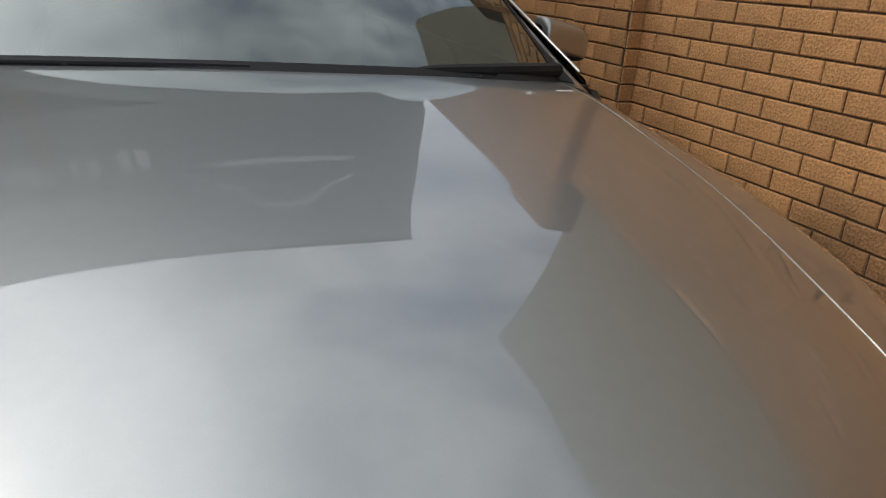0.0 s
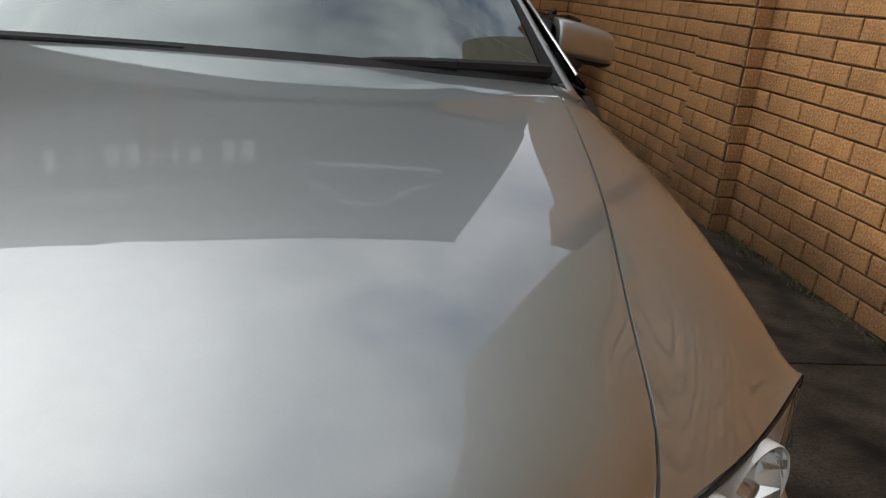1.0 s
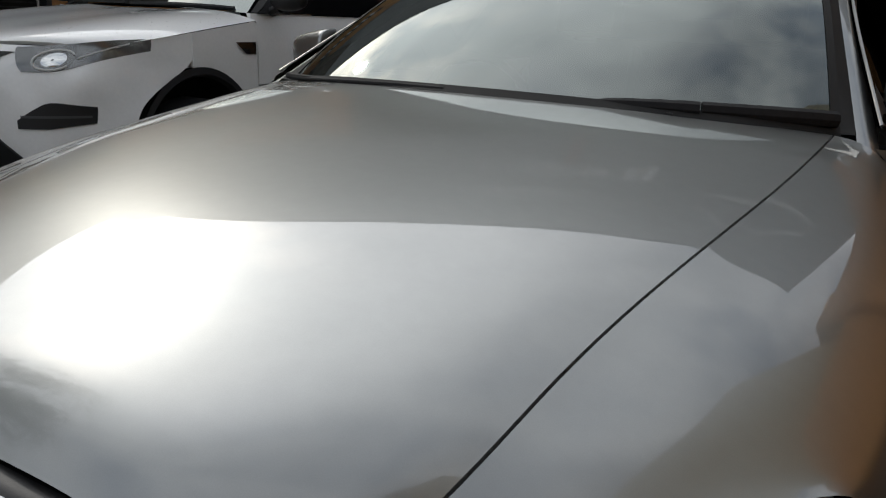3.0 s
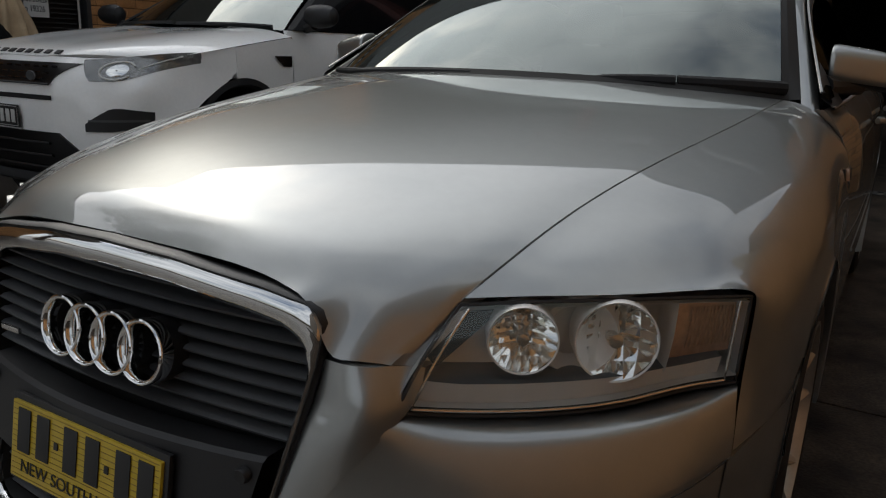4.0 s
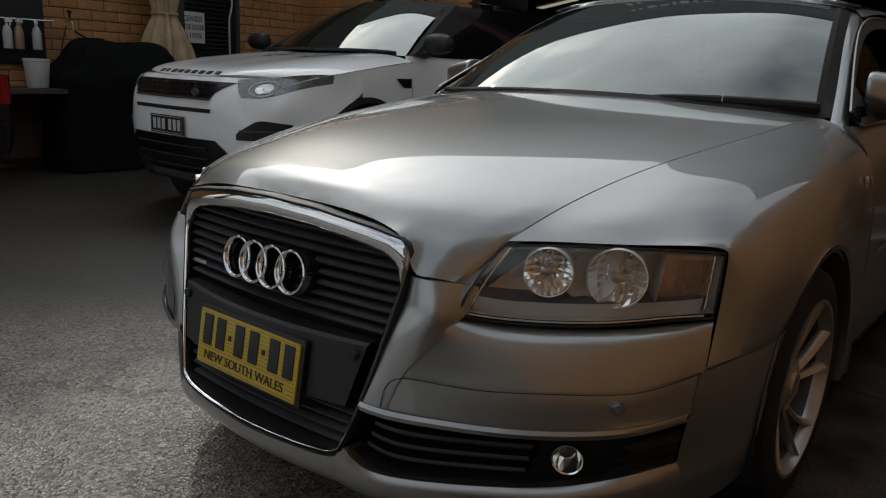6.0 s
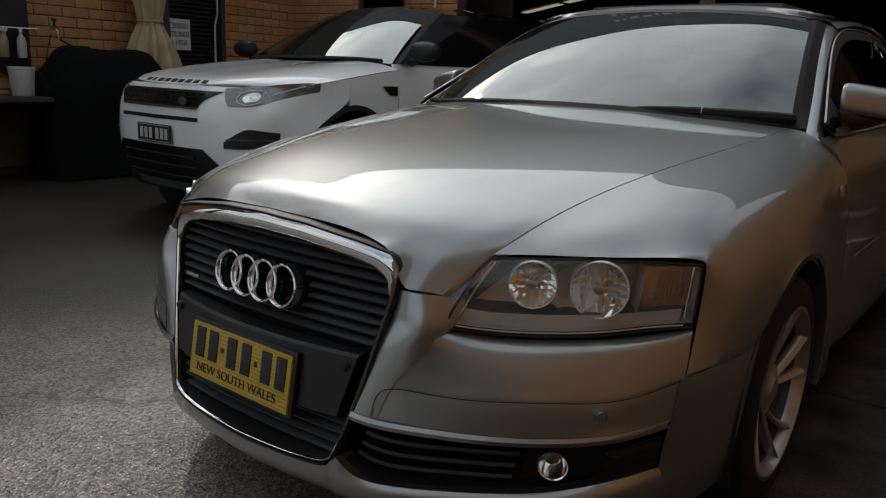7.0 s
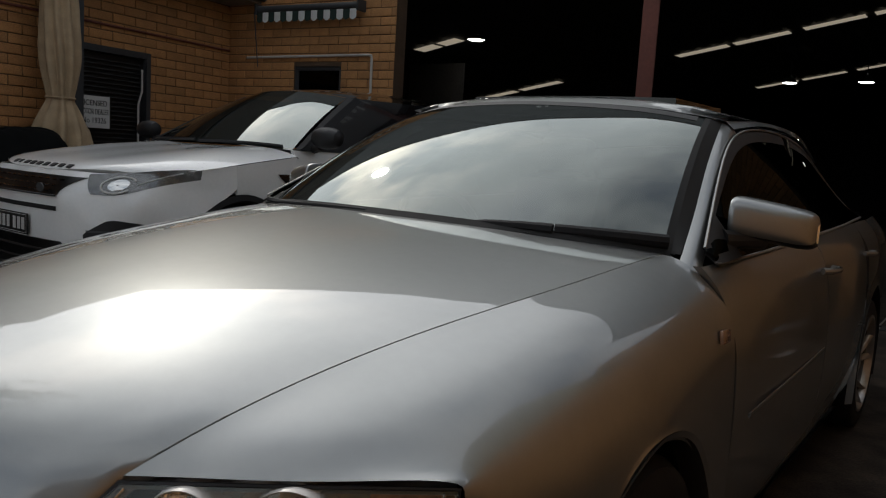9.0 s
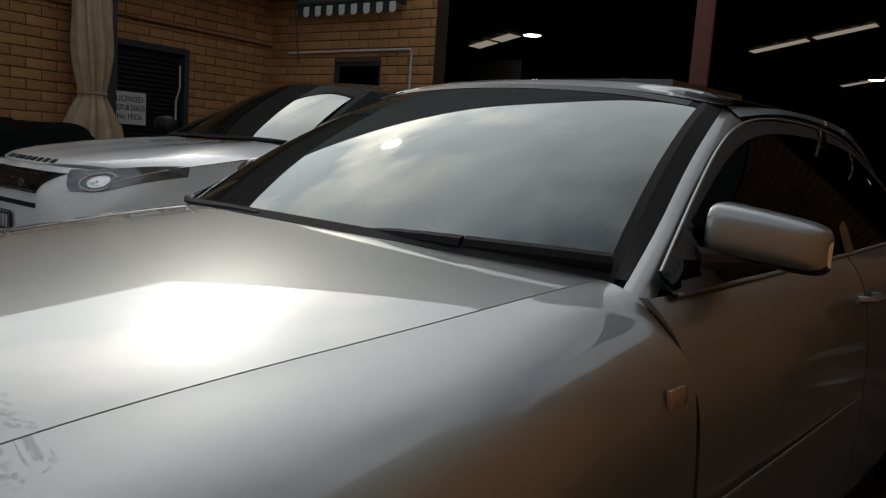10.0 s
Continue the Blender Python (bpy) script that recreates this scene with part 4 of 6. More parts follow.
def headlamp(s):
    f = (lambda r: r) if s > 0 else flip
    lamp = part("headlamp", grid(f(skirt(hl_rows(0.065, 0.0), np.array((0.62, -0.72, 0)) * 0.065, "ablr"))), LAMPGREY, car, "clear headlamp with twin reflectors and an amber indicator")
    lens = part("lens", grid(f(hl_rows(0.002, 0.022))), LENS, lamp)
    lens.visible_shadow = False
    part("lower_bezel", grid(f(hl_rows(0.022, 0.02, 0.74, 0.99, 5, 1, 23))), SATIN, lamp)
    part("bezel_step", grid(f([r for r in (hl_rows(0.022, 0.02, 0.74, 0.75, 2, 1, 23)[0], hl_rows(0.08, 0.0, 0.70, 0.71, 2, 1, 23)[0])])), GREYP, lamp)
    edge = [r[0] for r in hl_rows(0, 0)]
    loop = [*hl_rows(0, 0)[0], *[r[-1] for r in hl_rows(0, 0)][1:], *hl_rows(0, 0)[-1][::-1][1:], *edge[::-1][1:-1]]
    loop = [np.array(p) * (s, 1, 1) for p in loop]
    part("seal", tube([p + (0, 0.002, -0.002) for p in loop], 0.0030, 6, closed=True), BLACK, lamp)
    h = hl_rows(-0.003, 0.0, 0.05, 0.955, 9)
    trim = [r[1] for r in h[:-1]] + h[-1][1:-1] + [r[-2] for r in h[:-1]][::-1]
    part("trim_line", tube([np.array(p) * (s, 1, 1) for p in trim], 0.0021, 6), BRIGHT, lamp)
    face = Matrix.Rotation(radians(30 * s), 4, "Z") @ Matrix.Rotation(radians(90), 4, "X")
    for x, y, z, r in ((0.600, 0.256, 0.733, 0.047), (0.702, 0.346, 0.725, 0.057)):
        m = Matrix.Translation((x * s, y, z)) @ face
        bowl = part("reflector_bowl", lathe([(r * 1.0, 0.002), (r * 1.04, 0.004), (r * 1.06, 0.0), (r * 1.06, -0.05)], 40, m), PALESHROUD, lamp)
        bm = bmesh.new()
        n = 6
        rows = []
        for i in range(n + 1):
            row = []
            for j in range(n + 1):
                u, v = 2 * i / n - 1, 2 * j / n - 1
                u, v = u * math.sqrt(1 - v * v / 2), v * math.sqrt(1 - u * u / 2)
                row.append(m @ Vector((r * u, r * v, 0.002 - 0.046 * (1 - u * u - v * v) ** 0.9 if u * u + v * v < 0.999 else 0.002)))
            rows.append(row)
        part("facets", grid(rows, bm=bm), REFLECTOR, bowl, smooth=False)
        part("bulb_cap", lathe([(0.0, 0.0), (r * 0.18, -0.002), (r * 0.22, -0.014), (r * 0.18, -0.040)], 20, m), BRIGHT, bowl)
    # silvery tube between the bowls
    m = Matrix.Translation((0.655 * s, 0.322, 0.728)) @ face
    part("inner_shroud", lathe([(0.030, -0.05), (0.056, -0.004), (0.060, -0.010), (0.062, -0.06)], 32, m), PALESHROUD, lamp)
    part("indicator", grid(f(hl_rows(0.036, 0.008, 0.06, 0.74, 9, 17, 24))), AMBER, lamp, "pale amber indicator")
    ribs = hl_rows(0.033, 0.008, 0.16, 0.62, 7, 19, 24)
    part("ribs", boxes_along(f(ribs)), AMBER, lamp)
    part("divider", grid(f([[r[0] for r in hl_rows(0.012, 0.012, 0.04, 0.78, 8, 17, 18)], [r[0] for r in hl_rows(0.06, 0.0, 0.04, 0.78, 8, 17, 18)]])), SATIN, lamp)
    return lamp


headlamp(1)
headlamp(-1)

# windscreen, pillars and roof
WS_B = line([(-0.735, 1.535, 1.012), (-0.55, 1.42, 1.034), (-0.30, 1.350, 1.046), (0, 1.325, 1.050), (0.30, 1.350, 1.046), (0.55, 1.42, 1.034), (0.735, 1.535, 1.012)], 31)
WS_T = line([(-0.592, 2.178, 1.384), (-0.42, 2.118, 1.409), (-0.2, 2.085, 1.423), (0, 2.075, 1.427), (0.2, 2.085, 1.423), (0.42, 2.118, 1.409), (0.592, 2.178, 1.384)], 31)


def ws(i, k, lift=0.0):
    j, f = int(i), i - int(i)
    p = WS_B[j] * (1 - k) + WS_T[j] * k
    if f:
        p = p * (1 - f) + (WS_B[j + 1] * (1 - k) + WS_T[j + 1] * k) * f
    return p + np.array((0, -0.5, 0.85)) * (0.030 * 4 * k * (1 - k) + lift)


ks = np.linspace(-0.06, 1.0, 16)
screen = part("windscreen", grid([[ws(i, k) for i in range(31)] for k in ks]), SCREEN, car, "laminated windscreen with a dark sun band")
part("sun_band", grid([[ws(i, k, 0.001) for i in range(1, 30)] for k in (0.945, 0.97, 1.0)]), BLACK, screen)
part("frit", grid([[ws(i, k, 0.001) for i in range(0, 31)] for k in (-0.06, -0.01, 0.018)]), DARK, screen, "dark border printed round the glass")
both("screen_trim", [[ws(i, k, 0.0015) + (0.001, 0, 0) for k in np.linspace(0.0, 1, 12)] for i in (29.55, 29.8, 30)], DARK, screen)
PILLAR = [
    [(0.765, 1.527, 1.012), (0.730, 1.690, 1.099), (0.691, 1.857, 1.197), (0.652, 2.036, 1.293), (0.620, 2.203, 1.377)],
    [(0.790, 1.533, 1.006), (0.755, 1.702, 1.094), (0.714, 1.868, 1.190), (0.675, 2.052, 1.286), (0.641, 2.226, 1.366)],
    [(0.812, 1.545, 0.984), (0.773, 1.725, 1.074), (0.729, 1.895, 1.170), (0.687, 2.085, 1.266), (0.653, 2.260, 1.345)],
]
PILLAR = [[tuple(1.45 * np.array(r[0]) - 0.45 * np.array(r[1])), *r] for r in PILLAR]
both("a_pillar", skirt([[np.array(q) for q in r] for r in patch(PILLAR, 16, 6)], (-0.02, 0, -0.02), "b"), SILVER, car)
both("pillar_trim", [[ws(30, k, 0.0015) for k in np.linspace(0.0, 1, 12)], [np.array(q) + (-0.002, 0, 0.003) for q in line(PILLAR[0][1:], 12)], [np.array(q) + (0.001, 0.002, 0.0) for q in line(PILLAR[0][1:], 12)]], DARK, car)
ROOF = []
for y, zc, ze, xe in ((2.083, 1.4275, 1.382, 0.628), (2.13, 1.4435, 1.390, 0.634), (2.20, 1.456, 1.396, 0.642), (2.32, 1.464, 1.399, 0.650), (2.70, 1.469, 1.402, 0.655), (3.10, 1.453, 1.392, 0.645), (3.40, 1.410, 1.360, 0.630), (3.70, 1.330, 1.285, 0.620)):
    b = 0.105 if y < 2.2 else 0.0
    ROOF.append([(x * xe, y + b * x * x, ze + (zc - ze) * (1 - abs(x) ** 2.6)) for x in (-1, -0.8, -0.5, 0, 0.5, 0.8, 1)])
rows = [[np.array(p) for p in r] for r in patch(ROOF, 25, 30)]
part("roof", grid(rows), SILVER, car)
rows = [[np.array((x, y, 1.469 + 0.006 * (y - 2.3) / 0.5 - 0.040 * abs(x) ** 2.2)) for x in np.linspace(-0.42, 0.42, 9)] for y in np.linspace(2.32, 2.82, 6)]
part("sunroof", grid(skirt(rows, (0, 0, -0.02), "ablr")), GLOSS, car)
fin = [[(s * 0.018 * (1 - k * 0.8), 3.10 + 0.16 * k0 + 0.05 * k * (1 - k0), 1.445 - 0.035 * k0 + 0.055 * k * (0.35 + 0.65 * k0)) for k0 in (0, 0.5, 1)] for s, k in ((-1, 0), (-1, 0.6), (0, 1), (1, 0.6), (1, 0))]
part("aerial_fin", grid(fin), SILVER, car)
# side rails, doors, quarter
RAIL = [
    [(0.653, 2.228, 1.357), (0.668, 2.45, 1.382), (0.668, 2.80, 1.385), (0.655, 3.15, 1.365), (0.650, 3.45, 1.300), (0.700, 3.85, 1.120), (0.76, 4.15, 1.015)],
    [(0.628, 2.203, 1.383), (0.652, 2.45, 1.397), (0.655, 2.80, 1.402), (0.645, 3.15, 1.389), (0.630, 3.42, 1.350), (0.640, 3.85, 1.200), (0.68, 4.25, 1.030)],
]
both("roof_rail", [[np.array(p) for p in line(r, 26)] for r in RAIL], SILVER, car)
DOOR_SEC = ((0.835, 0.995), (0.875, 0.945), (0.905, 0.86), (0.921, 0.74), (0.926, 0.60), (0.918, 0.42), (0.890, 0.26), (0.86, 0.20))


def body_x(y):
    """How far the flank draws in towards the tail."""
    return float(np.interp(y, [1.5, 1.58, 2.0, 2.6, 3.2, 3.9, 4.4, 4.88], [-0.015, -0.011, 0.0, 0.004, 0.004, -0.006, -0.035, -0.13]))


def flank(y0, y1, n, rake=0.0, rows_n=None):
    sec = line([(x, 0, z) for x, z in DOOR_SEC], 22)
    rows = []
    for y in np.linspace(y0, y1, n):
        r = []
        for p in sec:
            yy = y + (0.0 if y not in (y0, y1) else 0.0)
            if abs(y - y0) < 1e-6 and rake:
                yy += rake * max(0.0, p[2] - 0.80)
            r.append(np.array((p[0] + body_x(y) + 0.02 * 0, yy, p[2] + 0.018 * (y - 1.6))))
        rows.append(r)
    return rows


both("front_door", skirt(flank(1.578, 2.615, 12, -0.40), (-0.02, 0, 0), "ab"), SILVER, car)
both("rear_door", skirt(flank(2.625, 3.50, 12), (-0.02, 0, 0), "ab"), SILVER, car)
QUARTER = []
for y, zl, yl in ((3.508, 0.22, 3.508), (3.56, 0.45, 3.54), (3.62, 0.58, 3.60), (3.75, 0.68, 3.74), (3.93, 0.72, 3.93), (4.10, 0.69, 4.12), (4.26, 0.58, 4.27), (4.34, 0.40, 4.33), (4.6, 0.36, 4.6), (4.88, 0.40, 4.86)):
    top = 1.03 + 0.006 * (y - 3.5)
    QUARTER.append([(0.835 + body_x(y), y, top), (0.890 + body_x(y), y, top - 0.07), (0.918 + body_x(y), y, 0.88), (0.927 + body_x(y), (y + yl) / 2, (0.88 + zl) / 2), (0.924 + body_x(y), yl, zl)])
both("rear_quarter", skirt([[np.array(p) for p in r] for r in patch(QUARTER, 20, 30)], (-0.03, 0, -0.01), "r"), SILVER, car)
tail = [(0.80 + body_x(4.88), 4.88, 0.95), (0.4, 4.96, 0.95), (0, 4.98, 0.95), (-0.4, 4.96, 0.95), (-0.80 - body_x(4.88), 4.88, 0.95)]
tl = line(tail, 15)
part("boot", grid([[p * (0.93, 0, 0) + (0, 4.15, 1.045) for p in tl], [p * (1, 1, 0) + (0, -0.05, 1.03) for p in tl], [p * (1, 1, 0) + (0, 0, 0.8) for p in tl], [p * (1.05, 1, 0) + (0, 0.03, 0.5) for p in tl], [p * (1, 0.99, 0) + (0, 0, 0.25) for p in tl]]), SILVER, car)
rg = line([(-0.66, 4.22, 1.03), (0, 4.30, 1.045), (0.66, 4.22, 1.03)], 9)
rt = line([(-0.62, 3.68, 1.29), (0, 3.66, 1.342), (0.62, 3.68, 1.29)], 9)
part("rear_screen", grid([rt, rg]), TINT, car)
# glass of the doors and its dark and bright frames
GL_TOP = line([(0.800, 1.575, 1.030), (0.757, 1.74, 1.118), (0.712, 1.92, 1.212), (0.672, 2.12, 1.305), (0.655, 2.35, 1.357), (0.655, 2.75, 1.368), (0.645, 3.10, 1.350), (0.645, 3.40, 1.295), (0.70, 3.78, 1.140), (0.76, 3.98, 1.045)], 44)
GL_BOT = legs([(0.832, 1.575, 1.000), (0.838, 2.0, 1.006), (0.838, 2.6, 1.018), (0.830, 3.3, 1.034), (0.79, 3.98, 1.043)], 44)
both("side_glass", [[a * (1 - k) + b * k + (0.012 * math.sin(math.pi * k), 0, 0) for a, b in zip(GL_TOP, GL_BOT)] for k in np.linspace(0, 1, 5)], TINT, car)
twin("window_trim", lambda: tube([p + (0.006, -0.004, 0.004) for p in GL_TOP], 0.0038, 6), TRIM, car, "thin bright window trim")
twin("belt_trim", lambda: tube([p + (0.006, 0, -0.004) for p in GL_BOT], 0.005, 6), TRIM, car)
both("window_frame", [[p + (0.004, 0, 0) for p in GL_TOP], [p * 0.96 + q * 0.04 + (0.006, 0, 0) for p, q in zip(GL_TOP, GL_BOT)], [p * 0.90 + q * 0.10 + (0.005, 0, 0) for p, q in zip(GL_TOP, GL_BOT)]], BLACK, car)


def bar(i, j, w):
    a, b = GL_TOP[i], GL_BOT[j]
    return [[a + (0.007, -w, 0), b + (0.007, -w, 0)], [a + (0.009, 0, 0), b + (0.009, 0, 0)], [a + (0.007, w, 0), b + (0.007, w, 0)]]


both("b_pillar", bar(24, 19, 0.045), GLOSS, car)
both("mirror_sail", [[np.array((0.806, 1.568, 1.020)), np.array((0.838, 1.568, 0.998))], [np.array((0.800, 1.60, 1.045)), np.array((0.846, 1.62, 1.000))], [np.array((0.776, 1.72, 1.110)), np.array((0.846, 1.76, 1.006))]], BLACK, car)


def mirror_shell(k0, k1):
    """The mirror's housing, a rounded wedge with a flat back; k0..k1 picks its height."""
    rows = []
    prof = [(-1.0, 0.62), (-0.985, 0.84), (-0.95, 0.95), (-0.88, 1.0), (-0.6, 1.0), (-0.2, 0.975), (0.2, 0.94), (0.6, 0.88), (0.82, 0.81), (0.93, 0.70), (0.98, 0.55), (1.0, 0.34)]
    for x, h in [(p[0], p[1]) for p in legs([(a, b, 0) for a, b in prof], 34)]:
        r = []
        for a in np.linspace(k0, k1, 17):
            c, s = math.cos(a), math.sin(a)
            z = 0.060 * math.copysign(abs(s) ** 0.6, s) * (h if s > 0 else min(1.0, 0.35 + 0.75 * h) * 0.86)
            y = -0.085 * h * max(c, 0) ** 0.6 + 0.02
            r.append(np.array((0.895 + 0.100 * x, 1.850 + y + 0.035 * x, 1.090 + z - 0.012 * x)))
        rows.append(r)
    return rows


for s in (1, -1):
    f = (lambda r: r) if s > 0 else flip
    mir = part("door_mirror", grid(f(mirror_shell(-0.62, math.pi / 2))), SILVER, car, "silver-capped door mirror on a black foot")
    part("lower_shell", grid(f(mirror_shell(-math.pi / 2, -0.62))), BLACK, mir)
    back = [r[-1] for r in mirror_shell(-math.pi / 2, math.pi / 2)]
    under = [r[0] for r in mirror_shell(-math.pi / 2, math.pi / 2)]
    part("mirror_glass", grid(f([[a * 0.96 + b * 0.04 for a, b in zip(back, under)], [a * 0.04 + b * 0.96 for a, b in zip(back, under)]])), REFLECTOR, mir)
    part("foot", capped(tube([np.array(q) * (s, 1, 1) for q in ((0.795, 1.72, 1.045), (0.825, 1.78, 1.045), (0.875, 1.83, 1.048))], [0.030, 0.022, 0.026], 10)), BLACK, mir)

# wipers, cowl, handles, side repeater
part("cowl", grid([[p + (0, -0.03, -0.030) for p in WS_B], [p + (0, 0.03, -0.004) for p in WS_B], [p + (0, 0.06, 0.005) for p in WS_B]]), BLACK, car)
twin("cowl_grille", lambda: boxes(*[((0.30 + 0.028 * i, 1.352 + 0.0035 * i, 1.030), (0.318 + 0.028 * i, 1.375 + 0.0035 * i, 1.040)) for i in range(5)]), BLACK, car)


def wiper(pts, blade, thick):
    arm = part("wiper", capped(tube(line(pts, 14), [r * thick / 0.012 for r in [0.006, 0.006, 0.007, 0.007, 0.008, 0.008, 0.009, 0.009, 0.010, 0.010, 0.011, 0.011, 0.012, 0.012]], 8)), RUBBER, car, "black wiper arm")
    part("wiper_blade", capped(tube(line(blade, 12), thick, 8)), RUBBER, arm)


wiper([(0.10, 1.352, 1.036), (0.20, 1.358, 1.042), (0.36, 1.380, 1.048), (0.474, 1.408, 1.047)], [(0.476, 1.415, 1.047), (0.56, 1.450, 1.046), (0.64, 1.492, 1.044), (0.722, 1.545, 1.040)], 0.018)
wiper([(-0.62, 1.440, 1.030), (-0.42, 1.372, 1.040), (-0.25, 1.345, 1.045), (-0.092, 1.334, 1.046)], [(-0.70, 1.490, 1.030), (-0.60, 1.440, 1.032), (-0.50, 1.405, 1.034), (-0.42, 1.380, 1.036)], 0.010)
for s in (1, -1):
    for y in (2.46, 3.34):
        h = part("door_handle", capped(tube([np.array(q) * (s, 1, 1) for q in ((0.920, y, 0.915), (0.945, y + 0.03, 0.915), (0.948, y + 0.10, 0.914), (0.945, y + 0.16, 0.912), (0.918, y + 0.19, 0.910))], 0.011, 8)), SILVER, car)
    bm = bmesh.new()
    box(bm, (-0.004, -0.028, -0.016), (0.006, 0.028, 0.016), 0.004)
    part("side_repeater", bm, AMBER, car, "small amber-clear side repeater", at=Matrix.Translation((0.9005 * s, 1.480, 0.846)) @ Matrix.Rotation(radians(-8 * s), 4, "Y"))
    part("rub_strip", capped(tube([np.array(q) * (s, 1, 1) for q in ((0.930, 1.66, 0.62), (0.9335, 2.1, 0.628), (0.9335, 2.58, 0.636))], 0.007, 6, flat=0.5)), SILVER, car)
    part("sill", grid([[np.array((0.90 * s, y, 0.27)), np.array((0.86 * s, y, 0.19)), np.array((0.6 * s, y, 0.17))] for y in (1.50, 3.52)]), SILVER, car)
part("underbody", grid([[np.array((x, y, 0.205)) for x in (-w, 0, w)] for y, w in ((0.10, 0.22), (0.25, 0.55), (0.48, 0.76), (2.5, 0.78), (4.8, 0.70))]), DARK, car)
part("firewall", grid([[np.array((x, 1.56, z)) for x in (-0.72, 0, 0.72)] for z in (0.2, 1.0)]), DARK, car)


def car_wheel(name, r_tyre, r_rim, width, spokes, parent, x, y, side, mat):
    """A wheel: tyre, rim with a deep barrel, twin spokes and a hub cap, its outer face towards +x (side 1) or -x."""
    base = Matrix.Translation((x, y, r_tyre)) @ Matrix.Rotation(radians(90 * side), 4, "Y")
    w = width / 2
    tyre = part(name, lathe([(r_rim - 0.005, -0.16), (r_rim + 0.02, -0.17), (r_tyre - 0.02, -0.168), (r_tyre, -0.14), (r_tyre, -0.035), (r_tyre - 0.018, -0.006), (r_rim + 0.035, 0.006), (r_rim + 0.004, 0.0), (r_rim - 0.005, -0.02)], 56, base), RUBBER, parent, "black tyre on a twin-spoke alloy wheel")
    rim = part("rim", lathe([(r_rim + 0.002, -0.004), (r_rim + 0.004, 0.004), (r_rim - 0.006, 0.004), (r_rim - 0.014, -0.012), (r_rim - 0.018, -0.03)], 56, base), mat, tyre)
    part("barrel", lathe([(r_rim - 0.018, -0.03), (r_rim - 0.022, -0.06), (r_rim - 0.03, -0.15)], 40, base), GREYP, tyre, "barrel grey with brake dust")
    for i in range(spokes):
        for d in (-1, 1):
            a0 = 2 * math.pi * i / spokes + 0.3
            rows = []
            for k in np.linspace(0, 1, 6):
                rad = 0.05 + (r_rim - 0.058) * k
                ang = a0 + d * (0.12 + 0.13 * k) + 0.25 * k
                wd = 0.025 - 0.005 * k if k < 0.9 else 0.024
                zz = -0.045 + 0.045 * k ** 1.2
                c, s = math.cos(ang), math.sin(ang)
                rows.append([base @ Vector((rad * c - o * s, rad * s + o * c, zz + h)) for o, h in ((-wd / 2, -0.03), (-wd / 2, -0.008), (-wd * 0.15, 0.0), (wd * 0.3, -0.006), (wd / 2, -0.014), (wd / 2, -0.03))])
            part("spoke", grid(rows), mat, rim)
    part("hub", lathe([(0.075, -0.06), (0.070, -0.035), (0.04, -0.028), (0.034, -0.022), (0.0, -0.020)], 28, base), mat, rim)
    part("brake_disc", lathe([(0.0, -0.11), (0.155, -0.11), (0.155, -0.13)], 36, base), GREYP, rim)
    return tyre


for s in (1, -1):
    for y in (1.09, 3.93):
        car_wheel("wheel", 0.327, 0.238, 0.225, 5, car, 0.905 * s, y, s, ALLOY)

# cabin
part("dashboard", grid([[np.array((x, 1.40, 0.99)) for x in np.linspace(-0.68, 0.68, 9)], [np.array((x, 1.75, 0.985 + 0.02 * math.cos(4 * x))) for x in np.linspace(-0.70, 0.70, 9)],
                              [np.array((x, 1.95, 0.95)) for x in np.linspace(-0.70, 0.70, 9)], [np.array((x, 2.0, 0.60)) for x in np.linspace(-0.70, 0.70, 9)]]), FABRIC, car)
part("cabin_floor", grid([[np.array((x, y, 0.35)) for x in (-0.8, 0.8)] for y in (1.6, 4.0)]), FABRIC, car)
part("steering_wheel", tube([Vector((-0.37 + 0.19 * math.cos(a), 2.06 - 0.06 * math.sin(a), 0.93 + 0.17 * math.sin(a))) for a in np.linspace(0, 2 * math.pi, 25)[:-1]], 0.015, 8, closed=True), BLACK, car)
for s in (1, -1):
    bm = bmesh.new()
    box(bm, (s * 0.36 - 0.24, 2.35, 0.45), (s * 0.36 + 0.24, 2.85, 0.62), 0.05)
    box(bm, (s * 0.36 - 0.23, -0.07, 0), (s * 0.36 + 0.23, 0.07, 0.58), 0.05, Matrix.Translation((0, 2.86, 0.58)) @ Matrix.Rotation(radians(-18), 4, "X"))
    box(bm, (s * 0.36 - 0.13, -0.05, 0.62), (s * 0.36 + 0.13, 0.05, 0.80), 0.04, Matrix.Translation((0, 2.86, 0.56)) @ Matrix.Rotation(radians(-14), 4, "X"))
    part("front_seat", bm, FABRIC, car)
bm = bmesh.new()
box(bm, (-0.62, 3.3, 0.45), (0.62, 3.75, 0.66), 0.06)
box(bm, (-0.62, -0.07, 0), (0.62, 0.07, 0.55), 0.05, Matrix.Translation((0, 3.78, 0.62)) @ Matrix.Rotation(radians(-22), 4, "X"))
part("rear_seat", bm, FABRIC, car)
bm = bmesh.new()
box(bm, (-0.11, -0.02, -0.03), (0.11, 0.02, 0.03), 0.012)
part("inner_mirror", bm, BLACK, car, at=Matrix.Translation((0, 2.02, 1.345)))

# ---- shed with its fascia ----
shed = tagged(new("shed_front"), "grey sheet fascia with faded lettering over the shed's wide opening", "building", kind="structure")


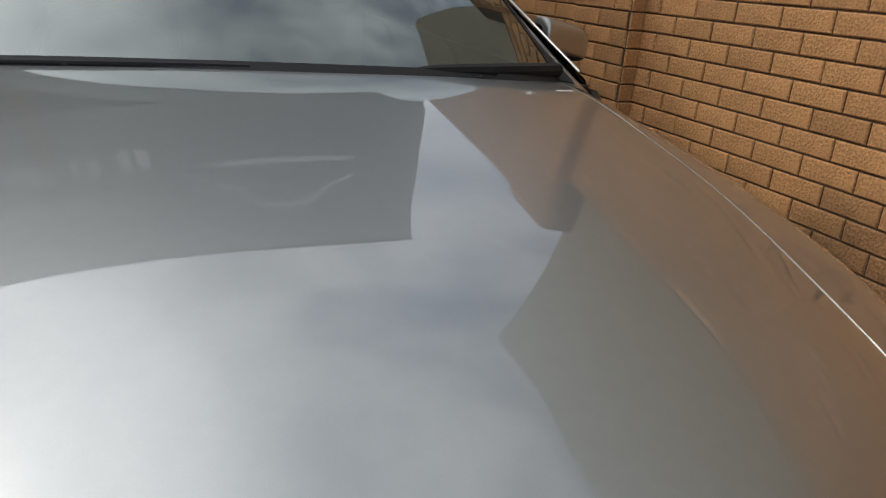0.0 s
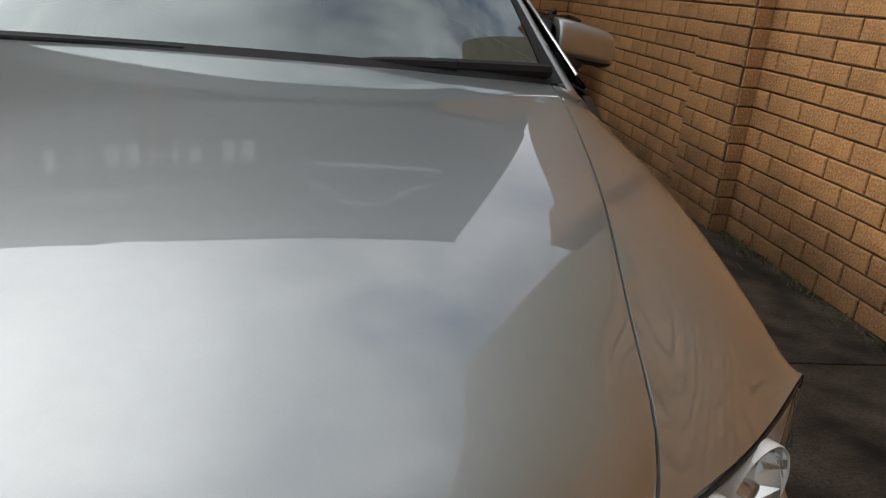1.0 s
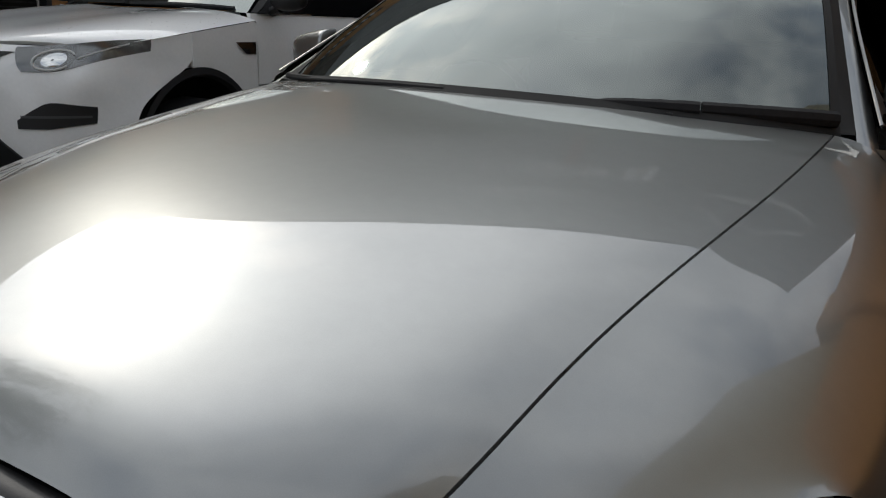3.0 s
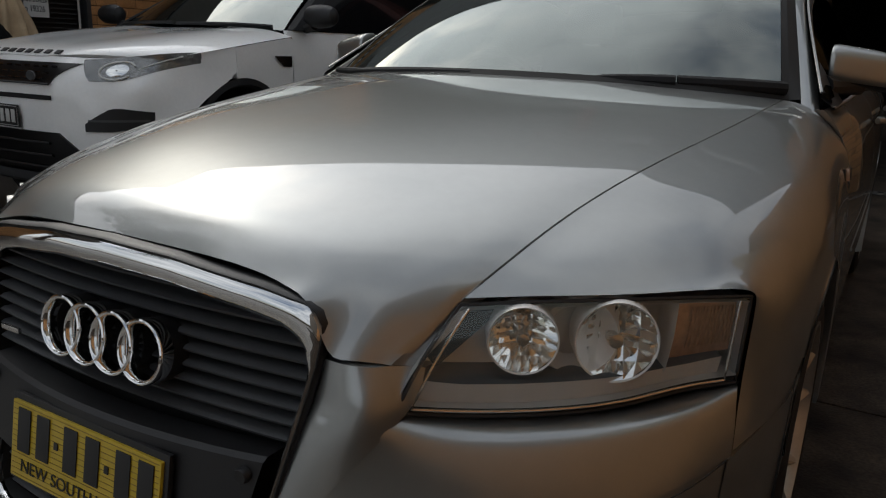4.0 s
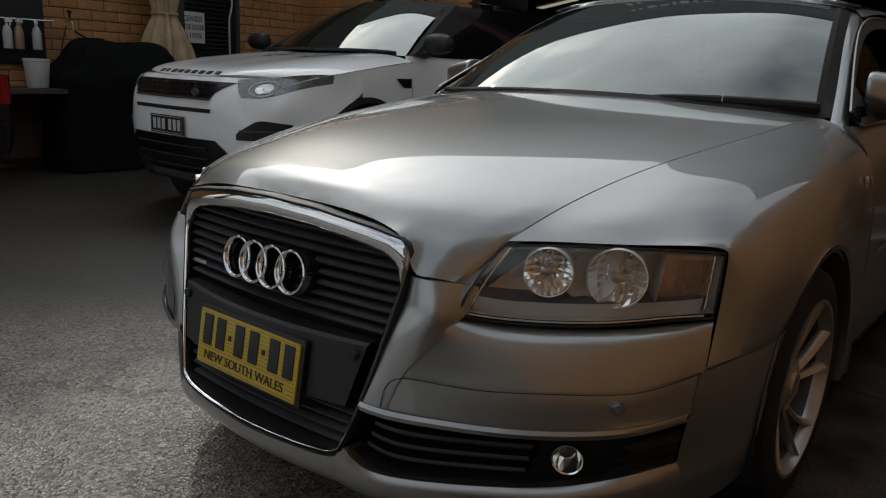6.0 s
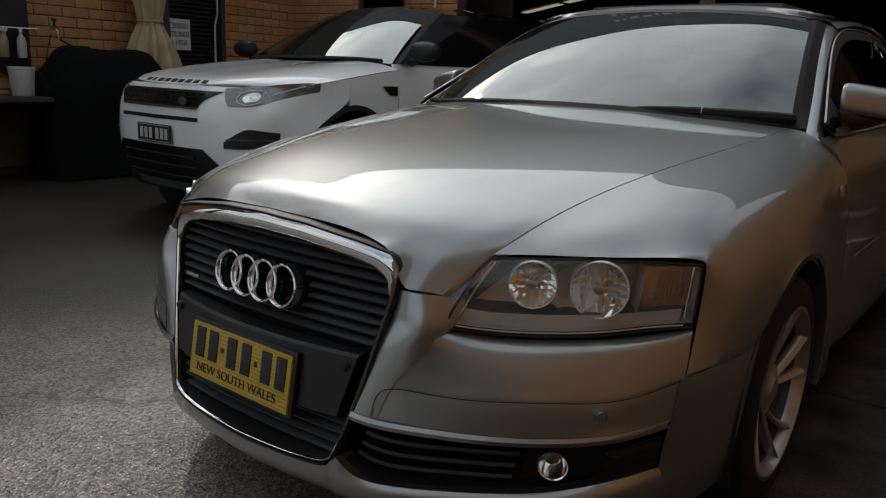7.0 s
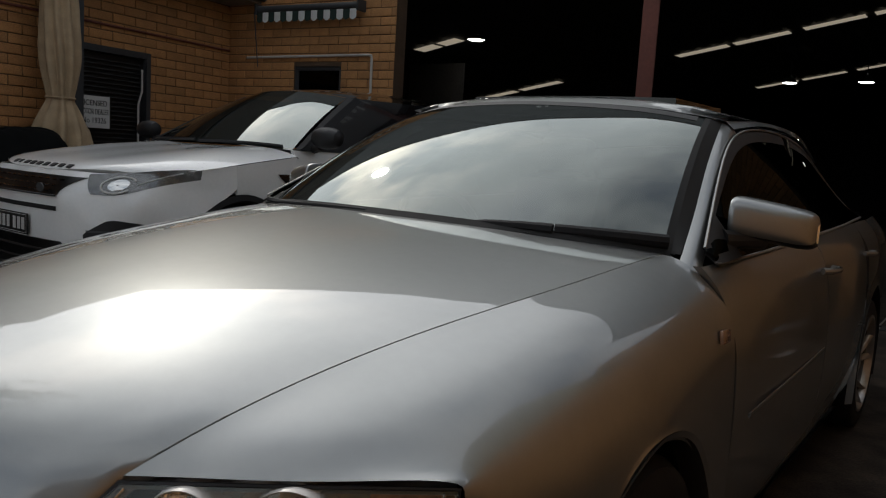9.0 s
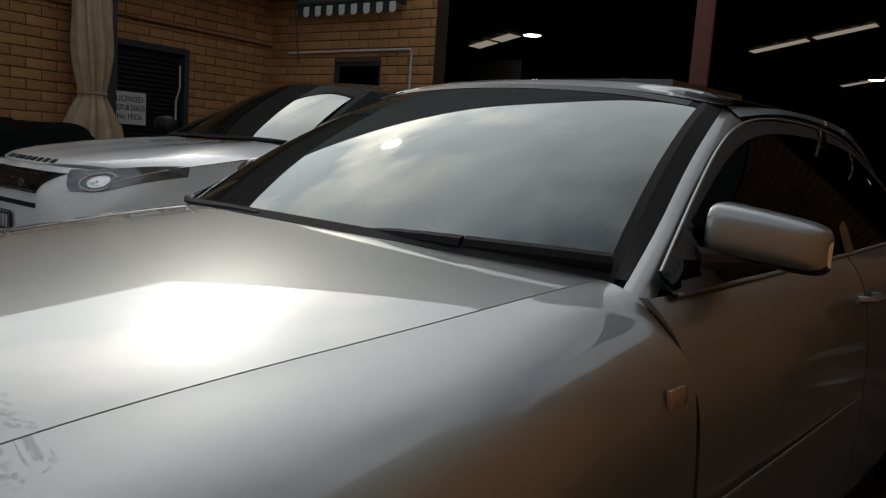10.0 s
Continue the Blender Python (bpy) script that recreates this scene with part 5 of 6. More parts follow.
FRONT_M = Matrix((ALONG, Vector((-SIDE.x, -SIDE.y, 0)), Vector((0, 0, 1)))).transposed().to_4x4()
FRONT_M.translation = CORNER
S_END, Z_LOW, Z_TOP = 10.15, 3.55, 6.05
bm = bmesh.new()
box(bm, (-3.9, 0.0, Z_LOW), (S_END, 0.18, Z_TOP), 0.01)
part("fascia", bm, FASCIA, shed, at=FRONT_M)
bm = bmesh.new()
box(bm, (-3.92, -0.03, Z_TOP + 0.003), (S_END + 0.03, 0.22, Z_TOP + 0.05), 0.008)
part("capping", bm, STEEL, shed, at=FRONT_M)
FADED = material("faded_sign_paint", (0.70, 0.70, 0.68), 0.6, grain=0.1, stain=0.25)
# two faded lines of lettering, worn down to single strokes
rnd_sign = random.Random(41)
for z, h, x, last in ((4.14, 0.30, 4.0, 6.55), (4.78, 0.24, 3.9, 6.4)):
    while x < last:
        w = rnd_sign.choice((0.05, 0.07, 0.14))
        bm = bmesh.new()
        box(bm, (x, -0.012, z + rnd_sign.choice((0, 0, 0.1))), (x + w, -0.003, z + h), 0.003)
        part("sign_bar", bm, FADED, shed, at=FRONT_M)
        x += w + rnd_sign.choice((0.07, 0.10, 0.22))
# plain outline of a vehicle painted on the fascia
shape = [(7.4, 4.50), (7.4, 4.80), (7.7, 4.90), (7.95, 5.20), (8.6, 5.20), (8.85, 4.90), (9.15, 4.80), (9.2, 4.50)]
bm = tube([(x, -0.006, z) for x, z in shape], 0.04, 6, closed=True, flat=1.0)
bmesh.ops.transform(bm, matrix=Matrix.Diagonal((1, 0.12, 1, 1)), verts=bm.verts)
part("painted_outline", bm, FADED, shed, at=FRONT_M)
bm = bmesh.new()
box(bm, (2.64, 0.19, Z_LOW), (S_END - 0.1, 0.34, Z_LOW + 0.3), 0.01)
part("lintel_beam", bm, OXIDE, shed, at=FRONT_M)

# shed interior: side walls, back wall and pitched roof
def roof_z(x):
    """Underside of the shed roof, pitched up towards the east."""
    return 4.52 + 0.184 * x


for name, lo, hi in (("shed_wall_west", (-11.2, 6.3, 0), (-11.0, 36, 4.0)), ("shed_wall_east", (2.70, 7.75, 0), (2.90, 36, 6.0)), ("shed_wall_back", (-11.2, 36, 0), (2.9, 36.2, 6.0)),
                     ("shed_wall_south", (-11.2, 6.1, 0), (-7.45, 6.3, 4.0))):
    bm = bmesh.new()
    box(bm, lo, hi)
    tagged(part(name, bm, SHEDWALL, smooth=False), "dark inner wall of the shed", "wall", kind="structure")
SKY_ROWS = [(x, y, 1.05 if y > 12 else 0.42) for y in (16.0, 22.3) for x in (-9.75, -8.55, -4.72, -3.55, -2.25, -1.05, 0.15, 1.3)] + [(-7.62, 10.8, 0.42), (-7.12, 10.8, 0.40)]
# unbroken roof sheet; the skylights below it glow in place of daylight
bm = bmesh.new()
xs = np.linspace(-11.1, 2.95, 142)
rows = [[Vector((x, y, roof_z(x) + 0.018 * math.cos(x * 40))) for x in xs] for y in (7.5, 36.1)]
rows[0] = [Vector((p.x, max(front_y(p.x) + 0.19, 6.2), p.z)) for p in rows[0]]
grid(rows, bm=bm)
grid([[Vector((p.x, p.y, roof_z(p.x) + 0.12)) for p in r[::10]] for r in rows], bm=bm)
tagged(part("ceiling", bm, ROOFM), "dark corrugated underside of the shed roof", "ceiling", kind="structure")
for x, y, l in SKY_ROWS:
    bm = bmesh.new()
    grid([[Vector((x, y - 0.16, roof_z(x) - 0.03)), Vector((x + l, y - 0.16, roof_z(x + l) - 0.03))], [Vector((x, y + 0.16, roof_z(x) - 0.03)), Vector((x + l, y + 0.16, roof_z(x + l) - 0.03))]], bm=bm)
    grid([[Vector((x, y + 0.16, roof_z(x) - 0.028)), Vector((x + l, y + 0.16, roof_z(x + l) - 0.028))], [Vector((x, y - 0.16, roof_z(x) - 0.028)), Vector((x + l, y - 0.16, roof_z(x + l) - 0.028))]], bm=bm)
    tagged(part("skylight", bm, SKYLIGHT), "dim translucent skylight sheet in the shed roof", "skylight", group="shed skylights", kind="structure")
for x, y in ((-2.87, 18.0), (-1.36, 18.0), (-6.51, 11.0), (0.4, 18.0)):
    lamp = thing("hanging_lamp", "small glowing lamp under the shed roof", "lamp", Matrix.Translation((x, y, 3.27)), group="shed lamps")
    part("shade", lathe([(0.02, 0.16), (0.06, 0.13), (0.15, 0.03), (0.16, 0.0)], 24), STEEL, lamp)
    part("glow_disc", lathe([(0.15, 0.004), (0.10, -0.012), (0.0, -0.02)], 24), LAMPGLOW, lamp)
    part("rod", capped(tube([(0, 0, 0.15), (0, 0, roof_z(x) - 3.27)], 0.008, 6)), STEEL, lamp)
bm = bmesh.new()
box(bm, (-0.075, -0.10, 0), (0.075, -0.088, 4.15), 0.002)
box(bm, (-0.075, 0.088, 0), (0.075, 0.10, 4.15), 0.002)
box(bm, (-0.006, -0.088, 0), (0.006, 0.088, 4.15))
box(bm, (-0.13, -0.15, 0), (0.13, 0.15, 0.016), 0.002)
tagged(part("steel_column", bm, OXIDE, at=Matrix.Translation((-1.65, 7.0, 0.008)) @ Matrix.Rotation(radians(20), 4, "Z")), "rust-red steel column in the shed's opening", "column", kind="structure")
# board takes the dark shed-wall colour, so the gloom is in its paint
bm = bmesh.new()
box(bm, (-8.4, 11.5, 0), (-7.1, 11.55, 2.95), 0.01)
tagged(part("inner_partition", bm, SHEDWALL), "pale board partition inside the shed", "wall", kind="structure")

# ---- west building ----
SIDE_M = Matrix((SIDE, Vector((-ALONG.x, -ALONG.y, 0)), Vector((0, 0, 1)))).transposed().to_4x4()
SIDE_M.translation = CORNER           # x runs along the wall towards the street, -y stands proud of it
bm = bmesh.new()
box(bm, (-0.02, -0.55, 3.0), (9.0, 3.0, 3.12), 0.01)
tagged(part("soffit", bm, SOFFIT, at=SIDE_M), "boarded eave overhanging the side wall", "eave", kind="structure")
# unseen storey, added so that its shadow edge falls across the yard
bm = bmesh.new()
box(bm, (0.06, -0.50, 3.123), (4.24, 3.0, 4.25), 0.01)
box(bm, (4.25, -0.50, 3.123), (9.0, 3.0, 3.97), 0.01)
tagged(part("upper_wall", bm, RENDER_WALL, at=SIDE_M), "rendered upper storey above the eave", "wall", kind="structure")
bm = bmesh.new()
tube([(-0.1, -0.60, 3.08), (9.0, -0.60, 3.08)], 0.055, 8, bm=bm)
tagged(part("gutter", capped(bm), STEEL, at=SIDE_M), "dark metal gutter along the eave", "gutter", kind="structure")
# shuttered doorway
door = tagged(new("door_1"), "dark louvred security door in the brick wall", "door", kind="structure")
door.matrix_basis = SIDE_M
for lo, hi in (((1.28, -0.02, 0), (1.34, 0.12, 2.20)), ((2.19, -0.02, 0), (2.25, 0.12, 2.20)), ((1.34, -0.02, 2.13), (2.19, 0.12, 2.20))):
    bm = bmesh.new()
    box(bm, lo, hi, 0.004)
    part("door_frame", bm, STEEL, door)
bm = bmesh.new()
box(bm, (1.34, 0.10, 0.0), (2.19, 0.14, 2.13))
part("door_leaf", bm, BLACK, door)
me = None
for i in range(40):
    z = 0.06 + i * 0.051
    bm = bmesh.new()
    box(bm, (1.36, 0.05, z), (2.17, 0.09, z + 0.012), 0.002, None)
    part("louvre", bm, STEEL, door)
bm = bmesh.new()
tube([(1.45, -0.01, 0.0), (1.45, -0.015, 1.6), (1.40, -0.015, 1.75), (1.40, -0.01, 2.0)], 0.012, 6, bm=bm)
part("conduit", capped(bm), PIPE, door)
# small window
win = tagged(new("window_1"), "small dark window in the brick front", "window", kind="structure")
win.matrix_basis = FRONT_M
for lo, hi in (((1.12, 0.0, 1.5), (1.86, 0.06, 1.55)), ((1.12, 0.02, 2.17), (1.86, 0.06, 2.22)), ((1.12, 0.02, 1.55), (1.17, 0.06, 2.17)), ((1.81, 0.02, 1.55), (1.86, 0.06, 2.17))):
    bm = bmesh.new()
    box(bm, lo, hi, 0.004)
    part("window_frame", bm, STEEL, win)
bm = bmesh.new()
box(bm, (1.17, 0.045, 1.55), (1.81, 0.05, 2.17))
part("pane", bm, TINT, win)
# black sheet in place of the unlit room
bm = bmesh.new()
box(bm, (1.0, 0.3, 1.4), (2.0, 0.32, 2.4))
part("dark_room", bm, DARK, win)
# conduit pipe along the front wall
pts = [(0.35, -0.03, 2.33), (2.28, -0.03, 2.345), (2.31, -0.03, 2.335), (2.32, -0.03, 2.31), (2.32, -0.03, 0.02)]
tagged(part("wall_pipe", capped(tube(pts, 0.016, 8)), PIPE, at=FRONT_M), "white conduit pipe bent along the brick wall", "pipe")
tagged(part("wall_pipe", capped(tube([(0.03, -0.03, 2.42), (3.4, -0.03, 2.44), (8, -0.03, 2.44)], 0.014, 8)), OXIDE, at=SIDE_M), "brown conduit pipe along the side wall", "pipe")
# roller awning with a scalloped striped valance
awn = thing("awning", "rolled striped awning with a scalloped valance on the brick wall", "awning", FRONT_M)
part("roller", capped(tube([(0.60, -0.12, 2.90), (2.18, -0.12, 2.90)], 0.05, 14)), STEEL, awn)
for s in (0.60, 2.18):
    bm = bmesh.new()
    box(bm, (s - 0.012, -0.18, 2.84), (s + 0.012, -0.009, 2.97), 0.004)
    part("bracket", bm, STEEL, awn)
DKGREEN = material("dark_green_cloth", (0.015, 0.03, 0.024), 0.9, grain=0.1, scale=200)
for i in range(16):
    a, b = 0.62 + i * 0.0965, 0.62 + (i + 1) * 0.0965 - 0.002
    rows = [[Vector((a + (b - a) * k, -0.165 - 0.006 * math.sin(3 * k), 2.86 - d * (0.095 + 0.03 * math.sin(math.pi * k)))) for k in np.linspace(0, 1, 7)] for d in (0, 0.5, 1)]
    rows += [[p + Vector((0, 0.004, 0)) for p in r] for r in rows[::-1]]
    part("valance_flap", grid(rows), SIGNWHITE if i % 2 else DKGREEN, awn)
part("crank_rod", capped(tube([(0.58, -0.17, 2.88), (0.60, -0.10, 2.2)], 0.007, 6)), STEEL, awn)

# dealer's sign by the door
sign = thing("dealer_sign", "small white sign with black capitals beside the doorway", "sign", SIDE_M @ Matrix.Translation((2.06, -0.04, 1.462)))
bm = bmesh.new()
box(bm, (-0.20, -0.004, -0.175), (0.20, 0.004, 0.175), 0.003)
part("board", bm, SIGNWHITE, sign)
TXT = Matrix.Rotation(radians(90), 4, "X") @ Matrix.Rotation(radians(180), 4, "Z") @ Matrix.Rotation(radians(180), 4, "Z")
for text, z in (("LICENSED", 0.095), ("MOTOR DEALER", 0.0), ("No 19326", -0.095)):
    w = 0.36 / (0.085 * 0.62 * len(text))
    letters("sign_text", text, 0.088, Matrix.Translation((0, -0.0065, z)) @ Matrix.Diagonal((-1, 1, 1, 1)) @ TXT, INK, sign, 0.001, min(0.85, w))
part("hanger", capped(tube([(-0.1, 0.0, 0.172), (-0.1, 0.05, 0.20)], 0.004, 6)), STEEL, sign)
# steel post beside the folded umbrella
bm = bmesh.new()
box(bm, (-0.06, -0.06, 0), (0.06, 0.06, 3.0), 0.006)
tagged(part("eave_post", bm, STEEL, at=Matrix.Translation((-6.52, 3.83, 0))), "dark square steel post under the eave", "post", kind="structure")

# folded umbrella
umb = thing("folded_umbrella", "folded beige canvas umbrella tied at its waist", "umbrella", Matrix.Translation((-6.45, 3.64, 0)))
rows = []
for z, r, f in ((2.95, 0.05, 0.1), (2.80, 0.11, 0.25), (2.4, 0.16, 0.35), (2.0, 0.17, 0.4), (1.70, 0.135, 0.4), (1.55, 0.115, 0.35), (1.48, 0.14, 0.35), (1.30, 0.21, 0.40), (1.15, 0.25, 0.42), (1.04, 0.27, 0.45)):
    rows.append([Vector((r * (1 + f * 0.5 * math.sin(9 * a + 1.5 * math.sin(z * 3)) + 0.12 * math.sin(2 * a + z * 2)) * math.cos(a), r * (1 + f * 0.5 * math.sin(9 * a + 1.5 * math.sin(z * 3))) * math.sin(a),
                         z + (0.05 * math.sin(9 * a) - 0.12 * math.sin(a + 2.2) if z < 1.2 else 0))) for a in np.linspace(0, 2 * math.pi, 73)[:-1]])
fine = [line([r[i] for r in rows], 40) for i in range(72)]
part("canopy", grid([[fine[i][j] for i in range(72)] for j in range(40)], close=True), CANVAS, umb, angle=80)
part("pole", capped(tube([(0, 0, 0.02), (0, 0, 3.0)], 0.022, 10)), WOOD, umb)
part("tie", tube([(0.135 * math.cos(a), 0.135 * math.sin(a), 1.56) for a in np.linspace(0, 2 * math.pi, 25)[:-1]], 0.012, 6, closed=True), CANVAS, umb)
part("base", lathe([(0.0, 0.10), (0.06, 0.10), (0.10, 0.07), (0.26, 0.05), (0.28, 0.008), (0.0, 0.008)], 28), STEEL, umb)

# covered barbecue, bench, bucket and spray bottles along the wall
bbq = thing("covered_barbecue", "barbecue under a creased black vinyl cover with a small pale label", "barbecue", Matrix.Translation((-6.25, 3.0, 0)) @ Matrix.Rotation(radians(8), 4, "Z"))
rows = []
for z, hx, hy in ((0.02, 0.36, 0.74), (0.3, 0.35, 0.73), (0.7, 0.34, 0.74), (0.86, 0.345, 0.75), (0.92, 0.33, 0.70), (1.02, 0.30, 0.56), (1.14, 0.26, 0.50), (1.22, 0.18, 0.42), (1.235, 0.06, 0.2)):
    r = []
    for a in np.linspace(0, 2 * math.pi, 65)[:-1]:
        c, s = math.cos(a), math.sin(a)
        q = (abs(c) ** 5 + abs(s) ** 5) ** (-1 / 5)
        n = noise.noise(Vector((3 * c, 3 * s, z * 3))) * 0.045
        r.append(Vector((c * q * (hx + n), s * q * (hy + n), z + (n if z > 0.5 else 0))))
    rows.append(r)
fine = [line([r[i] for r in rows], 30) for i in range(64)]
part("cover", capped(grid([[fine[i][j] for i in range(64)] for j in range(30)], close=True)), COVER, bbq, angle=60)
bm = bmesh.new()
for i in range(7):
    box(bm, (0.352, 0.30 + i * 0.035, 0.13), (0.356, 0.325 + i * 0.035, 0.175 - 0.012 * (i % 2)))
part("label_bars", bm, PALE, bbq)
bench = thing("work_bench", "low wooden bench against the brick wall", "bench", Matrix.Translation((-6.25, 1.75, 0)))
bm = bmesh.new()
box(bm, (-0.32, -0.9, 0.74), (0.32, 0.72, 0.785), 0.006)
part("top", bm, WOOD, bench)
for x in (-0.26, 0.26):
    for y in (-0.82, 0.64):
        bm = bmesh.new()
        box(bm, (x - 0.035, y - 0.035, 0), (x + 0.035, y + 0.035, 0.74), 0.004)
        part("leg", bm, WOOD, bench)
bm = bmesh.new()
box(bm, (-0.28, -0.85, 0.10), (-0.24, 0.68, 0.74))
part("back_board", bm, WOOD, bench)
bkt = thing("bucket", "white plastic bucket with a wire handle on the bench", "bucket", Matrix.Translation((-6.12, 2.14, 0.786)) @ Matrix.Diagonal((0.76, 0.76, 0.88, 1)))
part("body", lathe([(0.0, 0.003), (0.115, 0.003), (0.12, 0.01), (0.145, 0.27), (0.152, 0.275), (0.152, 0.30), (0.146, 0.30), (0.142, 0.27), (0.115, 0.012), (0, 0.012)], 32), BUCKET, bkt)
part("handle", tube([(0.152 * math.cos(a), 0.155 * math.sin(a) * 0.3 + 0.15, 0.26 - 0.13 * math.sin(a)) for a in np.linspace(0, math.pi, 15)], 0.003, 5), STEEL, bkt)
rail = thing("bottle_rail", "steel rail on the wall above the bench", "rail", Matrix.Translation((-6.42, 1.2, 1.40)))
part("rod", capped(tube([(0, -0.6, 0), (0, 1.25, 0)], 0.010, 8)), BRIGHT, rail)
for y in (-0.55, 1.2):
    part("arm", capped(tube([(0, y, 0), (-0.16, y, 0)], 0.008, 6)), STEEL, rail)
CLEAR = material("clear_bottle", (0.42, 0.42, 0.40), 0.35, stain=0.1)
TEA = material("tan_bottle", (0.30, 0.20, 0.11), 0.35, stain=0.1)
for i, (y, m) in enumerate(((1.56, CLEAR), (1.72, CLEAR), (1.84, CLEAR), (2.02, CLEAR), (2.12, TEA), (2.28, CLEAR))):
    b = thing("spray_bottle", "trigger spray bottle hung on the rail", "bottle", Matrix.Translation((-6.40, y, 1.13)) @ Matrix.Rotation(radians(30 * i), 4, "Z"), group="spray bottles")
    part("body", lathe([(0.0, 0.0), (0.038, 0.0), (0.042, 0.01), (0.042, 0.15), (0.03, 0.19), (0.014, 0.21), (0.014, 0.235), (0.0, 0.235)], 20), m, b)
    bm = bmesh.new()
    box(bm, (-0.015, -0.014, 0.236), (0.05, 0.014, 0.275), 0.006)
    box(bm, (0.026, -0.008, 0.205), (0.034, 0.008, 0.24), 0.003)
    part("trigger", bm, SIGNWHITE, b)
shelf = thing("wall_board", "dark pin board on the wall behind the bottles", "board", Matrix.Translation((-6.55, 1.55, 0)))
bm = bmesh.new()
box(bm, (-0.03, -1.0, 1.0), (0.03, 0.86, 2.2), 0.01)
part("panel", bm, BLACK, shelf)
tap = thing("wall_tap", "garden tap and hanging hose on the brick wall", "tap", Matrix.Translation((-6.60, 2.66, 1.42)))
part("spout", capped(tube(line([(0, 0, 0), (0.10, 0, 0.01), (0.13, 0, -0.03), (0.13, 0, -0.10)], 10), 0.016, 8)), BRIGHT, tap)
part("valve", lathe([(0.0, 0.10), (0.02, 0.10), (0.028, 0.085), (0.012, 0.07), (0.012, 0.0)], 16, Matrix.Translation((0.07, 0, 0))), BLACK, tap)
part("hose", capped(tube(line([(0.13, 0, -0.09), (0.10, 0.35, -0.25), (0.08, 0.75, -0.40), (0.1, 1.0, -0.75)], 16), 0.010, 6)), BLACK, tap)
part("cord", capped(tube(line([(0.03, -0.02, -0.05), (0.03, -0.12, -0.5), (0.03, -0.10, -1.0)], 10), 0.006, 6)), BLACK, tap)

# weeds along the foot of the boundary wall
rnd = random.Random(11)
verts, faces = [], []
for _ in range(420):
    y = rnd.choice((rnd.gauss(2.4, 0.5), rnd.gauss(3.3, 0.25), rnd.uniform(0.5, 6.5)))
    x, h, a = 2.44 - abs(rnd.gauss(0, 0.05)), rnd.uniform(0.012, 0.05), rnd.uniform(0, 6.28)
    dx, dy, w = math.cos(a), math.sin(a), rnd.uniform(0.002, 0.005)
    k = len(verts)
    verts += [(x - dy * w, y + dx * w, 0.006), (x + dy * w, y - dx * w, 0.006), (x + dx * h * 0.3 - 0.01, y + dy * h * 0.3, h * 0.7), (x + dx * h * 0.8 - 0.02, y + dy * h * 0.8, h)]
    faces += [(k, k + 1, k + 2), (k + 1, k + 3, k + 2)]
me = bpy.data.meshes.new("weeds")
me.from_pydata(verts, [], faces)
me.materials.append(material("dry_weeds", (0.10, 0.10, 0.035), 0.8, rand=0.5))
tagged(new("weeds", me), "thin dry weeds at the foot of the brick wall", "weeds", kind="stuff")
# ---- tyres and loose wheel by the boundary wall ----
def tyre_at(x, y, z, r, w, tilt=0.0, turn=0.0):
    ty = thing("used_tyre_carcass", "used black tyre stacked by the brick wall", "tyre", Matrix.Translation((x, y, z)) @ Matrix.Rotation(radians(turn), 4, "Z") @ Matrix.Rotation(radians(tilt), 4, "X"), group="tyre stack")
    prof = [(r - 0.13, 0.02), (r - 0.10, 0.0), (r - 0.03, 0.006), (r - 0.006, 0.03)]
    n = 6
    for i in range(n):
        z0, z1 = 0.03 + (w - 0.06) * i / n, 0.03 + (w - 0.06) * (i + 1) / n
        prof += [(r, z0 + 0.004), (r, z1 - 0.008), (r - 0.010, z1 - 0.006), (r - 0.010, z1)]
    prof += [(r - 0.006, w - 0.03), (r - 0.03, w - 0.006), (r - 0.10, w), (r - 0.13, w - 0.02), (r - 0.12, w / 2), (r - 0.13, 0.02)]
    part("carcass", lathe(prof, 56), RUBBER, ty)
    return ty


tyre_at(1.90, 6.35, 0.010, 0.310, 0.235)
tyre_at(1.87, 6.33, 0.246, 0.315, 0.235, 0, 20)
tyre_at(1.88, 6.35, 0.482, 0.310, 0.235, 0, 50)
# the top of the stack is tied up in black plastic
BAG = material("black_plastic_film", (0.010, 0.010, 0.011), 0.32, grain=0.1, scale=60)
bag = thing("wrapped_bundle", "bundle tied in black plastic film on the tyre stack", "bundle", Matrix.Translation((1.95, 6.40, 0.718)), group="tyre stack")
rnd_bag = random.Random(19)
fold = [[rnd_bag.uniform(-1, 1) for _ in range(44)] for _ in range(9)]
rows = []
for j, (rad, z) in enumerate(((0.05, 0.0), (0.26, 0.002), (0.30, 0.04), (0.315, 0.12), (0.305, 0.21), (0.29, 0.28), (0.22, 0.312), (0.12, 0.300), (0.02, 0.305))):
    r = []
    for i in range(44):
        a = 2 * math.pi * i / 44
        f = (fold[j][i] + fold[j][(i + 1) % 44] + 1.5 * math.sin(5 * a + j)) / 3.5
        r.append(np.array(((rad + 0.02 * f) * math.cos(a), (rad + 0.02 * f) * math.sin(a), max(0.0, z + (0.022 * f * min(1.0, j / 3) if j else 0.0)))))
    rows.append(r)
part("film", grid(rows, close=True), BAG, bag)
part("tied_neck", capped(tube([(0.02, 0.0, 0.295), (0.03, 0.01, 0.325), (0.07, 0.03, 0.340)], [0.035, 0.018, 0.03], 9)), BAG, bag)
# darker alloy for the barrel than for hub and spokes
OLDRIM = material("dirty_alloy", (0.13, 0.125, 0.12), 0.5, 0.6, grain=0.15, stain=0.3)
lw = thing("alloy_casting", "bare alloy wheel rim lying flat on the concrete", "wheel rim", Matrix.Translation((1.96, 5.74, 0.010)) @ Matrix.Diagonal((1, 1, 0.87, 1)))
rr = 0.28
